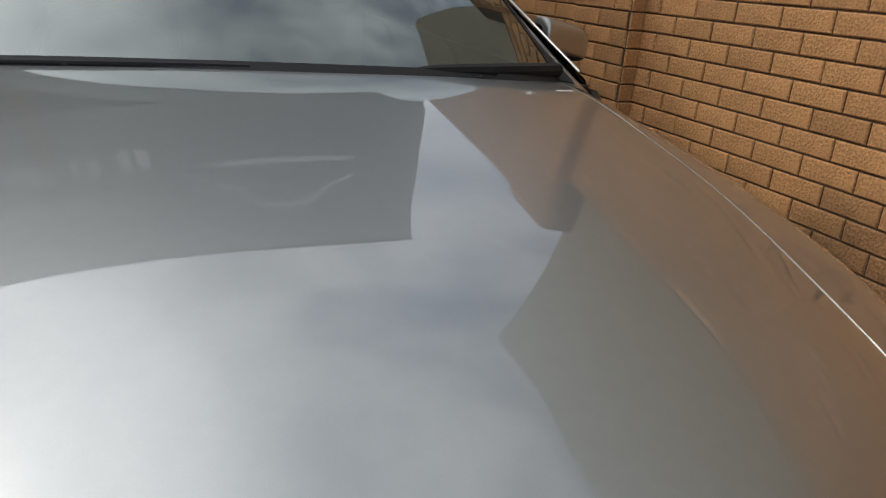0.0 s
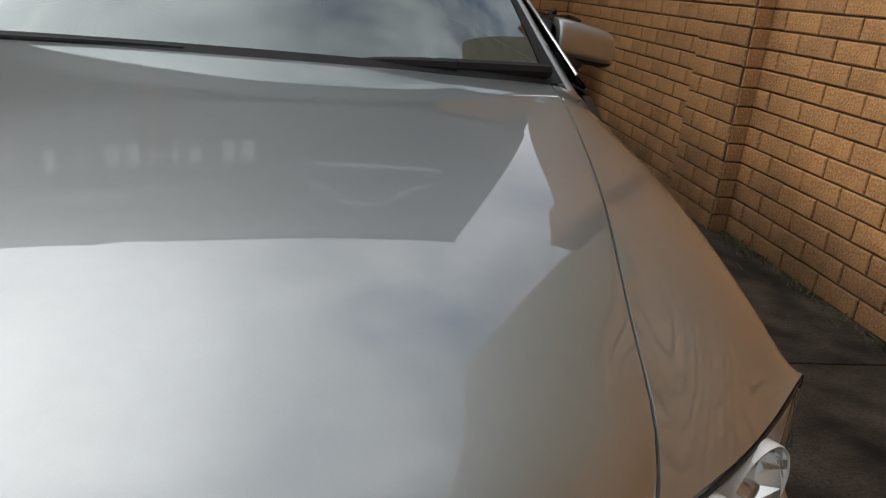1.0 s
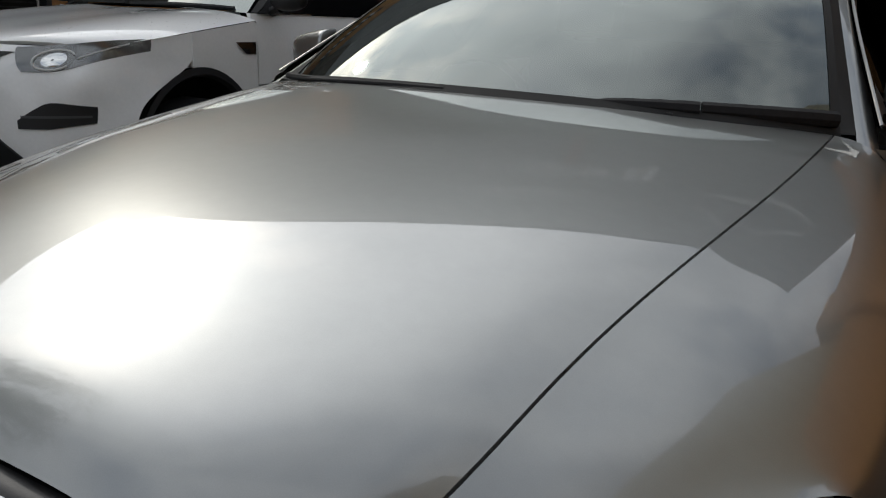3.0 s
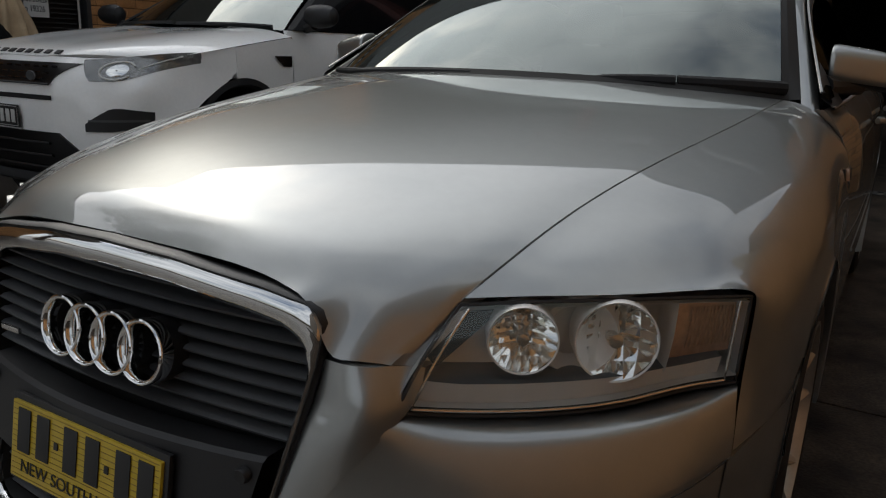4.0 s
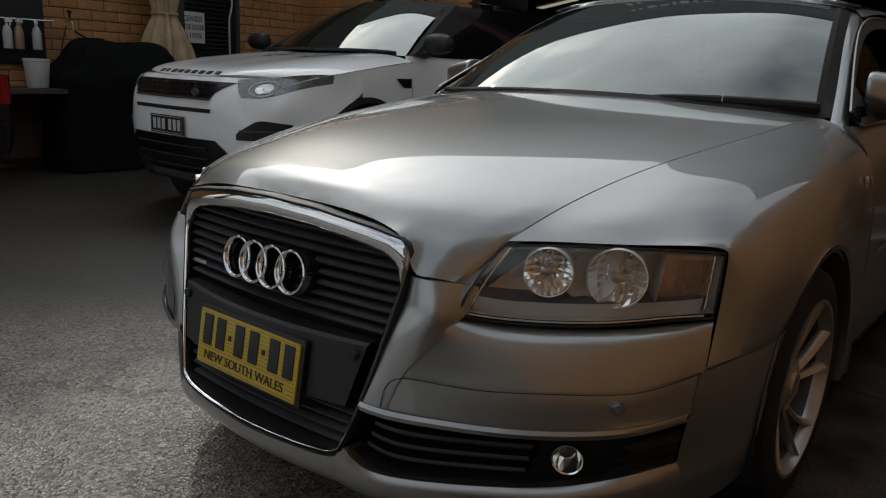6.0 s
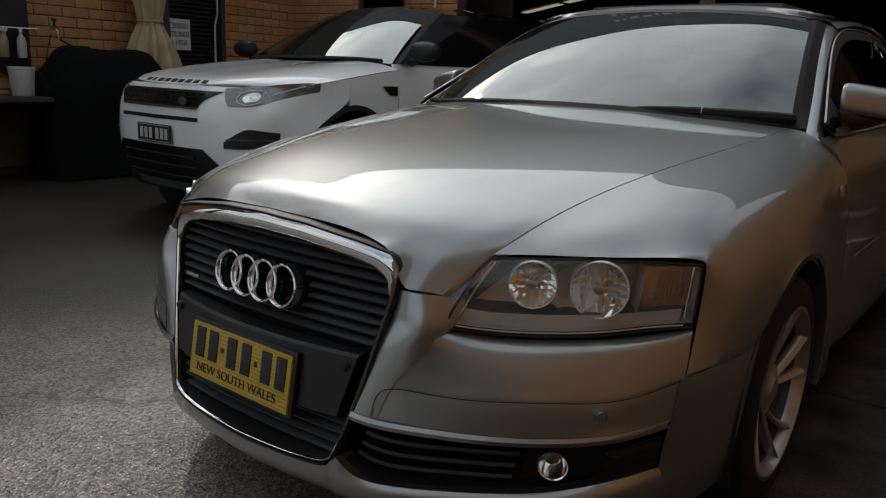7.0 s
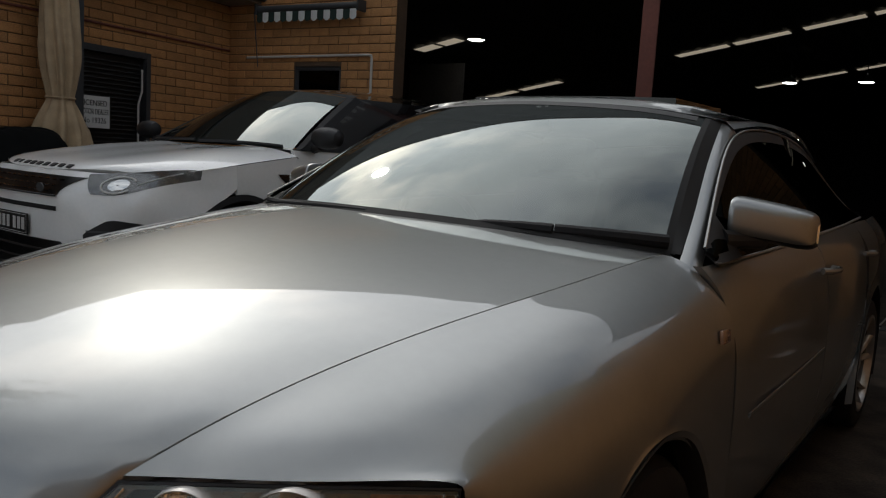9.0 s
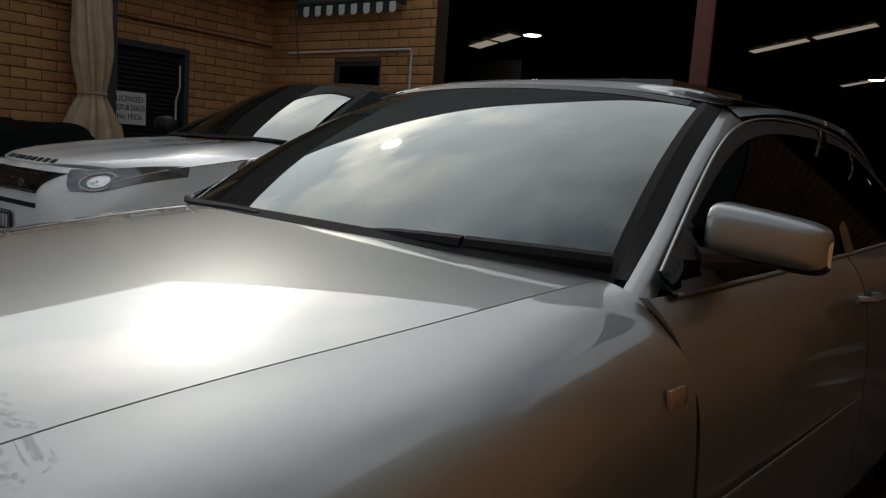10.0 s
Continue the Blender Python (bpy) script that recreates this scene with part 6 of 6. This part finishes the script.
part("barrel", lathe([(rr - 0.015, 0.01), (rr, 0.0), (rr + 0.006, 0.008), (rr, 0.02), (rr - 0.03, 0.05), (rr - 0.04, 0.15), (rr - 0.025, 0.26), (rr - 0.01, 0.32), (rr + 0.008, 0.335), (rr, 0.345), (rr - 0.015, 0.335), (rr - 0.05, 0.25), (rr - 0.05, 0.05)], 56), OLDRIM, lw)
part("hub", lathe([(0.08, 0.22), (0.08, 0.28), (0.035, 0.285), (0.03, 0.25)], 28), DULLRIM, lw)
for i in range(5):
    for d in (-1, 1):
        a = 2 * math.pi * i / 5 + d * 0.17
        rows = []
        for k in (0, 0.5, 1):
            rad, z = 0.06 + 0.215 * k, 0.305 + 0.028 * k
            c, s = math.cos(a), math.sin(a)
            rows.append([Vector((rad * c - o * s, rad * s + o * c, z + h)) for o, h in ((-0.018, -0.03), (-0.014, 0), (0.014, 0), (0.018, -0.03))])
        part("spoke", grid(rows), DULLRIM, lw)

# ---- beyond the boundary wall, and the street behind ----
bm = bmesh.new()
prof = [(-0.8, 0.0), (-0.8, 5.0), (4.1, 5.95), (4.2, 5.8), (4.2, 0.0)]
for x in (3.0, 6.0):
    bm.faces.new([bm.verts.new((x, y, z)) for y, z in prof])
bm.verts.ensure_lookup_table()
for i in range(5):
    j = (i + 1) % 5
    bm.faces.new((bm.verts[i], bm.verts[j], bm.verts[5 + j], bm.verts[5 + i]))
tagged(part("neighbour_wall", bm, TAN, smooth=False), "tan rendered gable beyond the boundary wall", "wall", kind="structure")
# unseen dark block, added to darken what the bumper reflects
bm = bmesh.new()
box(bm, (3.0, -9.0, 0), (6.0, -0.803, 5.38))
tagged(part("neighbour_annex", bm, RENDER_WALL, smooth=False), "plain dark rendered wall of the neighbour", "wall", kind="structure")
# unseen wall, added; kept low so the car's nose reflects the sky
bm = bmesh.new()
box(bm, (-40, -13.3, 0), (40, -13.0, 1.0))
tagged(part("street_wall", bm, RENDER_WALL, smooth=False), "plain rendered wall across the street", "wall", kind="structure")
tree = thing("street_tree", "tall dark-leaved street tree spreading over the yard", "tree", Matrix.Translation((-6.9, -2.7, 0)))
bm = tube(line([(0, 0, 0), (0.1, 0.05, 2.2), (0.35, 0.3, 4.5), (0.6, 0.6, 7.0)], 12), [0.24 - 0.013 * i for i in range(12)], 10)
for a, b in (((0.1, 0.05, 2.6), (-1.8, 0.8, 5.8)), ((0.3, 0.2, 3.8), (2.2, 1.6, 6.8)), ((0.3, 0.3, 4.3), (1.4, -1.2, 7.0)), ((0.5, 0.4, 5.2), (0.2, 2.0, 7.8))):
    tube(line([a, ((a[0] + b[0]) / 2 + 0.2, (a[1] + b[1]) / 2, (a[2] + b[2]) / 2 - 0.2), b], 8), [0.11 - 0.012 * i for i in range(8)], 8, bm=bm)
part("trunk", bm, WOOD, tree)
rnd = random.Random(3)
clumps = [(rnd.uniform(-2.4, 1.8), rnd.uniform(-2.2, 3.2), rnd.uniform(5.6, 9.6), rnd.uniform(0.55, 1.0)) for _ in range(60)]
verts, faces = [], []
for cx, cy, cz, cr in clumps:
    for _ in range(110):
        d = Vector((rnd.gauss(0, 1), rnd.gauss(0, 1), rnd.gauss(0, 0.8))).normalized() * cr * rnd.uniform(0.4, 1.05)
        p = Vector((cx, cy, cz)) + d
        u = Vector((rnd.gauss(0, 1), rnd.gauss(0, 1), rnd.gauss(0, 1))).normalized()
        v = u.cross(Vector((rnd.gauss(0, 1), rnd.gauss(0, 1), rnd.gauss(0, 1)))).normalized()
        k, l = len(verts), rnd.uniform(0.07, 0.13)
        verts += [p - u * l, p + v * l * 0.4, p + u * l, p - v * l * 0.4]
        faces.append((k, k + 1, k + 2, k + 3))
me = bpy.data.meshes.new("crown")
me.from_pydata([tuple(v) for v in verts], [], faces)
me.materials.append(material("leaves", (0.045, 0.075, 0.025), 0.6, rand=0.35))
cr = new("crown", me)
cr.parent = tree

# ---- white four-wheel drive ----
suv = thing("white_suv", "white compact SUV with black roof and grille, beaded with rain", "car", Matrix.Translation((-3.40, 1.83, 0)))
FACE_X = (0, 0.35, 0.62, 0.80, 0.90, 0.94)
FACE = {1.00: (0.12, 0.14, 0.21, 0.40, 0.64, 0.92), 0.93: (0.045, 0.065, 0.14, 0.33, 0.60, 0.90), 0.84: (0.010, 0.030, 0.10, 0.27, 0.50, 0.76), 0.72: (0.0, 0.018, 0.085, 0.25, 0.45, 0.58),
        0.60: (0.002, 0.02, 0.085, 0.24, 0.42, 0.52), 0.44: (0.02, 0.04, 0.11, 0.25, 0.42, 0.49), 0.33: (0.07, 0.09, 0.16, 0.30, 0.43, 0.49)}


SUV_Y, SUV_XE, SUV_ZE = (0.40, 0.47, 0.68, 1.0, 1.40), (0.80, 0.845, 0.915, 0.935, 0.935), (1.003, 1.012, 1.045, 1.095, 1.150)
FACE_Z = sorted(FACE)
FACE_COLS = [spline(FACE_Z, [FACE[z][k] for z in FACE_Z]) for k in range(6)]


def face_at(x, z, out=0.0):
    """A point of the car's front skin at a place across and a height."""
    f = spline(FACE_X, [float(c(min(z, 1.0))) for c in FACE_COLS])
    return np.array((x, float(f(min(abs(x), 0.94))) - out, z))


def face_rows(z0, z1, n, x0=-1.0, x1=1.0, out=0.0, nx=33):
    """A stretch of the front between two heights; x0 and x1 count along its half width."""
    return [[face_at(0.94 * s, z, out) for s in np.linspace(x0, x1, nx)] for z in np.linspace(z0, z1, n)]


def face_blade(x0, x1, low, high, n, nx, out):
    """A patch of the front between two lines given as functions of 0..1 along it."""
    return [[face_at(x0 + (x1 - x0) * s, low(s) + (high(s) - low(s)) * k, out) for s in np.linspace(0, 1, nx)] for k in np.linspace(0, 1, n)]


def skin_top(x):
    return float(np.interp(face_at(abs(x), 1.0)[1], SUV_Y, SUV_ZE)) - 0.003


xs = np.array([*np.linspace(-0.94, -0.60, 24), *np.linspace(-0.56, 0.56, 29), *np.linspace(0.60, 0.94, 24)])
part("front_skin", grid([[face_at(x, 0.33 + (skin_top(x) - 0.33) * k) for x in xs] for k in np.linspace(0, 1, 26)]), WHITE, suv)
SUVGRILLE = material("grille_black", (0.004, 0.004, 0.0045), 0.28)
SUVLAMP = material("silvered_lamp", (0.20, 0.20, 0.20), 0.25, 0.7, grain=0.3, scale=30)
# grille, wider at its top where it runs into the lamps
gw = lambda k: 0.44 + 0.14 * k ** 1.5
rows = [[face_at(gw(k) * s, 0.862 + 0.108 * k, 0.010) for s in np.linspace(-1, 1, 25)] for k in np.linspace(0, 1, 6)]
part("upper_grille", grid(skirt(rows, (0, 0.02, 0), "ablr")), SUVGRILLE, suv)
for k in (0.2, 0.5, 0.8):
    for i in range(13):
        x = (-0.92 + i * 0.142) * gw(k)
        p = [face_at(x + d, 0.862 + 0.108 * k, 0.018) for d in (0, 0.02, 0.045)]
        part("grille_bar", grid([[q + (0, 0, -0.006) for q in p], [q + (0, -0.004, 0) for q in p], [q + (0, 0, 0.006) for q in p]]), GLOSS, suv)
part("maker_badge", lathe([(0.0, 0.006), (0.03, 0.005), (0.034, 0.0)], 24, Matrix.Translation((0.33, 0.0, 0.90)) @ Matrix.Rotation(radians(90), 4, "X") @ Matrix.Diagonal((1.3, 0.8, 1, 1))), GREYP, suv)
part("grille_edge", tube([face_at(x, 0.858, 0.012) for x in np.linspace(-0.44, 0.44, 25)], 0.006, 6), GREYP, suv)
# flat black strip stands for the slot's shade
part("air_slot", grid(skirt(face_rows(0.772, 0.797, 2, -0.48, 0.48, 0.004), (0, 0.01, 0), "ab")), DARK, suv)
rows = [[face_at((0.74 - 0.26 * k ** 1.6) * s, 0.28 + 0.32 * k, 0.012) for s in np.linspace(-1, 1, 25)] for k in np.linspace(0, 1, 8)]
part("lower_intake", grid(skirt(rows, (0, 0.03, 0), "ablr")), SUVGRILLE, suv)
for z in (0.40, 0.47, 0.54):
    part("intake_bar", tube([face_at(x, z, 0.018) for x in np.linspace(-0.42, 0.42, 13)], 0.008, 6), BLACK, suv)
part("skid_plate", grid(face_rows(0.30, 0.36, 3, -0.34, 0.34, 0.024)), GREYP, suv)
for s in (-1, 1):
    vent = face_blade(0.64 * s, 0.865 * s, lambda a: 0.615 + 0.05 * max(0, a - 0.5), lambda a: 0.655 + 0.085 * min(1, 2.2 * a) - 0.05 * max(0, a - 0.6), 4, 13, 0.010)
    part("fog_vent", grid(skirt(vent, (0, 0.02, 0), "ablr")), BLACK, suv)
    part("vent_blade", grid(face_blade(0.66 * s, 0.86 * s, lambda a: 0.668, lambda a: 0.680, 2, 9, 0.016)), GREYP, suv)
    low, high = (lambda a: 0.985 - 0.105 * min(1, 5 * a) + 0.13 * max(0, a - 0.45) / 0.55 * max(0, a - 0.2)), (lambda a: 0.992 + 0.052 * a ** 1.3)
    lamp = part("headlamp", grid(skirt(face_blade(0.575 * s, 0.905 * s, low, high, 6, 25, 0.004), (0, 0.02, 0), "ablr")), SUVLAMP, suv, "narrow swept-back headlamp with a white light ring")
    part("lens", grid(face_blade(0.58 * s, 0.90 * s, lambda a: low(a) + 0.004, lambda a: high(a) - 0.004, 6, 25, 0.016)), CLEARLENS, lamp)
    part("light_ring", tube([face_at(s * (0.725 - 0.058 * math.cos(t)), 0.938 + 0.047 * math.sin(t), 0.010) for t in np.linspace(-2.6, 2.6, 23)], 0.006, 6), SIGNWHITE, lamp)
    disc = [[face_at(s * (0.725 + q * 0.036 * math.cos(t)), 0.938 + q * 0.033 * math.sin(t), 0.007 + 0.006 * (1 - q * q)) for t in np.linspace(0, 2 * math.pi, 21)[:-1]] for q in (1.0, 0.8, 0.5, 0.1)]
    part("projector", grid(disc, close=True), REFLECTOR, lamp)
    part("side_marker", tube([face_at(x * s, z, 0.008) for x, z in ((0.79, 0.945), (0.83, 0.975), (0.86, 1.0), (0.885, 1.02))], 0.004, 6), SIGNWHITE, lamp)
# bonnet
SUVH = []
for v, yc, zc, ye in ((0, 0.12, 1.003, 0.40), (0.06, 0.17, 1.035, 0.47), (0.3, 0.46, 1.095, 0.68), (0.65, 0.92, 1.155, 1.0), (1, 1.34, 1.195, 1.40)):
    xe, ze = float(np.interp(ye, SUV_Y, SUV_XE)), float(np.interp(ye, SUV_Y, SUV_ZE))
    SUVH.append([(x * xe, yc + (ye - yc) * abs(x) ** 3, zc + (ze - zc) * abs(x) ** 4 + 0.012 * (0.55 < abs(x) < 0.95)) for x in (-1, -0.85, -0.6, -0.3, 0, 0.3, 0.6, 0.85, 1)])
part("bonnet", grid(skirt([[np.array(p) for p in r] for r in patch(SUVH, 41, 26)], (0, 0.01, -0.015), "ab")), WHITE, suv)
for i, w in enumerate((0.05, 0.03, 0.05, 0.05, 0.05, 0.05, 0.05, 0.05, 0.05)):
    x = -0.33 + i * 0.082
    bm = bmesh.new()
    box(bm, (x, -0.006, -0.017), (x + w, 0.0, 0.017), 0.002)
    part("letter_bar", bm, INK, suv, at=Matrix.Translation((0, 0.145 + 0.16 * x * x, 1.022)) @ Matrix.Rotation(radians(-58), 4, "X"))
# flanks with wheel arches
def suv_side(y0, y1, n):
    rows = []
    for y in np.linspace(y0, y1, n):
        low = 0.30
        for yc in (0.95, 3.67):
            d = abs(y - yc)
            if d < 0.46:
                low = max(low, 0.36 + 0.54 * math.sqrt(1 - (d / 0.46) ** 2))
        zs = np.linspace(0, 1, 13)
        top = 1.19 if y > 1.40 else float(np.interp(y, SUV_Y, SUV_ZE)) - 0.004
        r = []
        for k in zs:
            z = top + (low - top) * k
            x = 0.946 - (0.06 if y > 1.4 else 0.02) * max(0, (z - 0.98) / 0.21) ** 1.5 - 0.05 * max(0, (0.5 - z) / 0.25)
            if y > 4.2:
                x -= 0.16 * ((y - 4.2) / 0.4) ** 2
            r.append(np.array((x, y, z)))
        rows.append(r)
    return rows


for y0, y1, n in ((0.905, 1.395, 22), (1.405, 2.48, 12), (2.49, 3.30, 12), (3.31, 4.60, 30)):
    both("side_panel", skirt(suv_side(y0, y1, n), (-0.03, 0, 0), "rab"), WHITE, suv)
for yc in (0.95, 3.67):
    arc = [(yc + 0.46 * math.cos(a), 0.36 + 0.54 * math.sin(a)) for a in np.linspace(0.0, math.pi, 28)]
    both("arch_trim", [[np.array((0.955, y, z)) for y, z in arc], [np.array((0.960, yc + (y - yc) * 0.93, 0.36 + (z - 0.36) * 0.93)) for y, z in arc], [np.array((0.93, yc + (y - yc) * 0.9, 0.36 + (z - 0.36) * 0.9)) for y, z in arc]], BLACK, suv)
    twin("wheel_well", lambda yc=yc: lathe([(0.0, -0.30), (0.44, -0.30), (0.45, 0.0)], 36, Matrix.Translation((0.93, yc, 0.37)) @ Matrix.Diagonal((1, 1, 1.16, 1)) @ Matrix.Rotation(radians(90), 4, "Y")), DARK, suv)
    for s in (1, -1):
        car_wheel("wheel", 0.365, 0.25, 0.235, 5, suv, 0.94 * s, yc, s, ALLOY)
both("side_vent", [[np.array((0.952, 1.22, 1.03)), np.array((0.952, 1.38, 1.03))], [np.array((0.955, 1.25, 1.0)), np.array((0.955, 1.38, 0.99))], [np.array((0.953, 1.30, 0.965)), np.array((0.953, 1.38, 0.962))]], GLOSS, suv)
both("side_sill", [[np.array((0.93, y, 0.40)), np.array((0.955, y, 0.36)), np.array((0.90, y, 0.26))] for y in (1.38, 3.22)], BLACK, suv)
# screen, cabin, roof
SB = line([(-0.81, 1.46, 1.19), (-0.45, 1.36, 1.205), (0, 1.33, 1.21), (0.45, 1.36, 1.205), (0.81, 1.46, 1.19)], 21)
ST = line([(-0.60, 2.18, 1.61), (-0.3, 2.10, 1.645), (0, 2.08, 1.655), (0.3, 2.10, 1.645), (0.60, 2.18, 1.61)], 21)
part("windscreen", grid([[SB[i] * (1 - k) + ST[i] * k + np.array((0, -0.5, 0.85)) * 0.10 * k * (1 - k) for i in range(21)] for k in np.linspace(0, 1, 8)]), SUVGLASS, suv)
both("a_pillar", [[np.array(p) for p in line(r, 8)] for r in ([(0.845, 1.455, 1.195), (0.725, 1.82, 1.415), (0.60, 2.18, 1.612)], [(0.90, 1.46, 1.195), (0.775, 1.84, 1.42), (0.66, 2.22, 1.62)], [(0.915, 1.55, 1.19), (0.80, 1.90, 1.40), (0.69, 2.26, 1.59)])], RUBBER, suv)
SR = []
for y, zc, ze, xe in ((2.09, 1.657, 1.612, 0.60), (2.35, 1.695, 1.64, 0.66), (3.0, 1.715, 1.66, 0.675), (3.8, 1.70, 1.64, 0.66), (4.45, 1.655, 1.60, 0.62)):
    SR.append([(x * xe, y + (0.10 * x * x if y < 2.2 else 0), ze + (zc - ze) * (1 - abs(x) ** 2.5)) for x in (-1, -0.6, 0, 0.6, 1)])
part("roof", grid([[np.array(p) for p in r] for r in patch(SR, 21, 16)]), GLOSS, suv, "gloss black roof wet with rain")
both("side_glass", [[np.array((0.66, 2.2, 1.61)), np.array((0.695, 3.0, 1.62)), np.array((0.67, 4.3, 1.57))], [np.array((0.80, 1.9, 1.40)), np.array((0.815, 3.0, 1.42)), np.array((0.77, 4.45, 1.40))], [np.array((0.90, 1.45, 1.195)), np.array((0.895, 3.0, 1.20)), np.array((0.83, 4.55, 1.20))]], GLOSS, suv)
part("tailgate", grid([[np.array((x, 4.45 + dy, z)) for x in (-0.62 - w, 0, 0.62 + w)] for z, dy, w in ((1.60, 0, 0), (1.2, 0.14, 0.2), (0.9, 0.15, 0.15), (0.35, 0.12, 0.15))]), WHITE, suv)
part("cabin_floor", grid([[np.array((x, y, 1.0)) for x in (-0.85, 0.85)] for y in (1.5, 4.4)]), FABRIC, suv)
part("dashboard", grid([[np.array((x, 1.45, 1.17)) for x in (-0.8, 0, 0.8)], [np.array((x, 1.95, 1.14)) for x in (-0.8, 0, 0.8)], [np.array((x, 2.0, 1.0)) for x in (-0.8, 0, 0.8)]]), FABRIC, suv)
for s in (-1, 1):
    bm = bmesh.new()
    box(bm, (s * 0.38 - 0.23, -0.06, 0), (s * 0.38 + 0.23, 0.06, 0.42), 0.05, Matrix.Translation((0, 2.85, 1.0)) @ Matrix.Rotation(radians(-15), 4, "X"))
    box(bm, (s * 0.38 - 0.12, 2.93, 1.42), (s * 0.38 + 0.12, 3.02, 1.56), 0.03)
    part("front_seat", bm, FABRIC, suv)
    rows = []
    for x, h in ((-1, 0.3), (-0.9, 0.75), (-0.5, 0.97), (0, 1.0), (0.5, 0.92), (0.85, 0.7), (1, 0.3)):
        rows.append([np.array((s * (1.06 + 0.12 * x), 1.55 - 0.07 * h * math.cos(a), 1.285 + 0.075 * h * math.sin(a))) for a in np.linspace(0, 2 * math.pi, 17)[:-1]])
    mir = part("door_mirror", capped(grid(rows, close=True)), BLACK, suv, "black door mirror")
    part("foot", capped(tube([(s * 0.90, 1.58, 1.205), (s * 0.99, 1.56, 1.225)], 0.03, 8)), BLACK, mir)
part("wiper", capped(tube(line([(-0.05, 1.325, 1.222), (0.25, 1.35, 1.225), (0.55, 1.40, 1.222), (0.72, 1.45, 1.215)], 12), 0.012, 6)), BLACK, suv)
part("wiper", capped(tube(line([(-0.75, 1.43, 1.215), (-0.45, 1.36, 1.225), (-0.10, 1.33, 1.228)], 12), 0.012, 6)), BLACK, suv)
part("underbody", grid([[np.array((x, y, 0.30)) for x in (-0.85, 0.85)] for y in (0.5, 4.4)]), DARK, suv)
# rain beads on bonnet and roof
rnd = random.Random(5)
bead = bmesh.new()
hoodf = patch(SUVH, 41, 26)
for _ in range(900):
    j, i = rnd.randrange(25), rnd.randrange(40)
    p = np.array(hoodf[j][i]) + (np.array(hoodf[j + 1][i + 1]) - np.array(hoodf[j][i])) * rnd.random()
    r = rnd.uniform(0.002, 0.0045)
    rows = [[Vector((p[0] + r * c * math.cos(a), p[1] + r * c * math.sin(a), p[2] + r * h)) for a in (0, 1.257, 2.513, 3.77, 5.027)] for c, h in ((1, -0.05), (0.7, 0.4), (0.1, 0.55))]
    grid(rows, close=True, bm=bead)
beads = part("rain_beads", bead, LENS, suv)
beads["kind"] = "stuff"
splate = thing("number_plate", "black number plate with pale characters", "number plate", Matrix.Translation((-3.40, 1.822, 0.672)))
bm = bmesh.new()
box(bm, (-0.20, -0.008, -0.062), (0.20, 0.0, 0.062), 0.003)
part("sheet", bm, INK, splate)
part("rim_line", tube([(-0.19, -0.009, -0.053), (0.19, -0.009, -0.053), (0.19, -0.009, 0.053), (-0.19, -0.009, 0.053)], 0.002, 5, closed=True), PALE, splate)
for x in (-0.145, -0.09, -0.035, 0.045, 0.10, 0.152):
    bm = bmesh.new()
    box(bm, (x - 0.018, -0.011, -0.036), (x + 0.018, -0.0085, 0.036), 0.0006)
    part("character_bar", bm, PALE, splate)

# ---- dark car at the yard's edge, seen by its tail ----
dk = thing("dark_sedan", "dark navy car with a red tail lamp and pale boot edge", "car", Matrix.Translation((-5.22, 0.77, 0)) @ Matrix.Rotation(radians(96), 4, "Z"))
sec = [(-0.86, 0.30), (-0.90, 0.55), (-0.88, 0.80), (-0.80, 0.98), (-0.5, 1.03), (0, 1.04), (0.5, 1.03), (0.80, 0.98), (0.88, 0.80), (0.90, 0.55), (0.86, 0.30)]
rows = []
for y, k, zz in ((0.0, 0.80, 0.92), (0.06, 0.92, 0.985), (0.3, 0.98, 1.0), (0.9, 1.0, 1.0), (1.0, 1.0, 1.0), (3.2, 1.0, 0.98), (4.3, 0.9, 0.85), (4.5, 0.7, 0.7)):
    rows.append([np.array(p) for p in line([(x * k, y, z * zz) for x, z in sec], 33)])
part("body", capped(grid(rows)), NAVY, dk)
rows = []
for y, k, z in ((0.75, 0.66, 1.02), (1.3, 0.60, 1.38), (2.2, 0.60, 1.43), (3.0, 0.66, 1.0)):
    rows.append([np.array((x * k, y, z - 0.06 * abs(x) ** 3)) for x in np.linspace(-1, 1, 11)])
part("cabin", grid(rows), GLOSS, dk)
for s in (-1, 1):
    rows = [[np.array(p) * (s, 1, 1) for p in line([(0.50, -0.012, z), (0.68, -0.012, z), (0.795, 0.012, z), (0.865, 0.09, z), (0.893, 0.30, z)], 15)] for z in (0.69, 0.80, 0.92)]
    part("tail_lamp", grid(skirt(rows, (0, 0.05, 0), "ablr")), RED, dk, "red tail lamp")
    for y in (0.95, 3.6):
        car_wheel("wheel", 0.32, 0.22, 0.21, 5, dk, 0.88 * s, y, s, ALLOY)
# white strip stands for the sky reflected on the boot lid
rows = [[np.array((x, y, z)) for x in np.linspace(-0.72, 0.72, 9)] for y, z in ((0.02, 0.985), (-0.02, 1.005), (0.02, 1.03), (0.14, 1.04))]
part("boot_spoiler", grid(rows), WHITE, dk)
part("bumper", grid([[np.array(p) for p in line([(-0.9, 0.4, z), (-0.84, 0.06 + d, z), (0, -0.05 + d, z), (0.84, 0.06 + d, z), (0.9, 0.4, z)], 17)] for z, d in ((0.62, 0.03), (0.52, 0.0), (0.36, 0.02), (0.28, 0.08))]), NAVY, dk)

# ---- brickwork ----
for w in WALLS:
    brick_wall(**w)
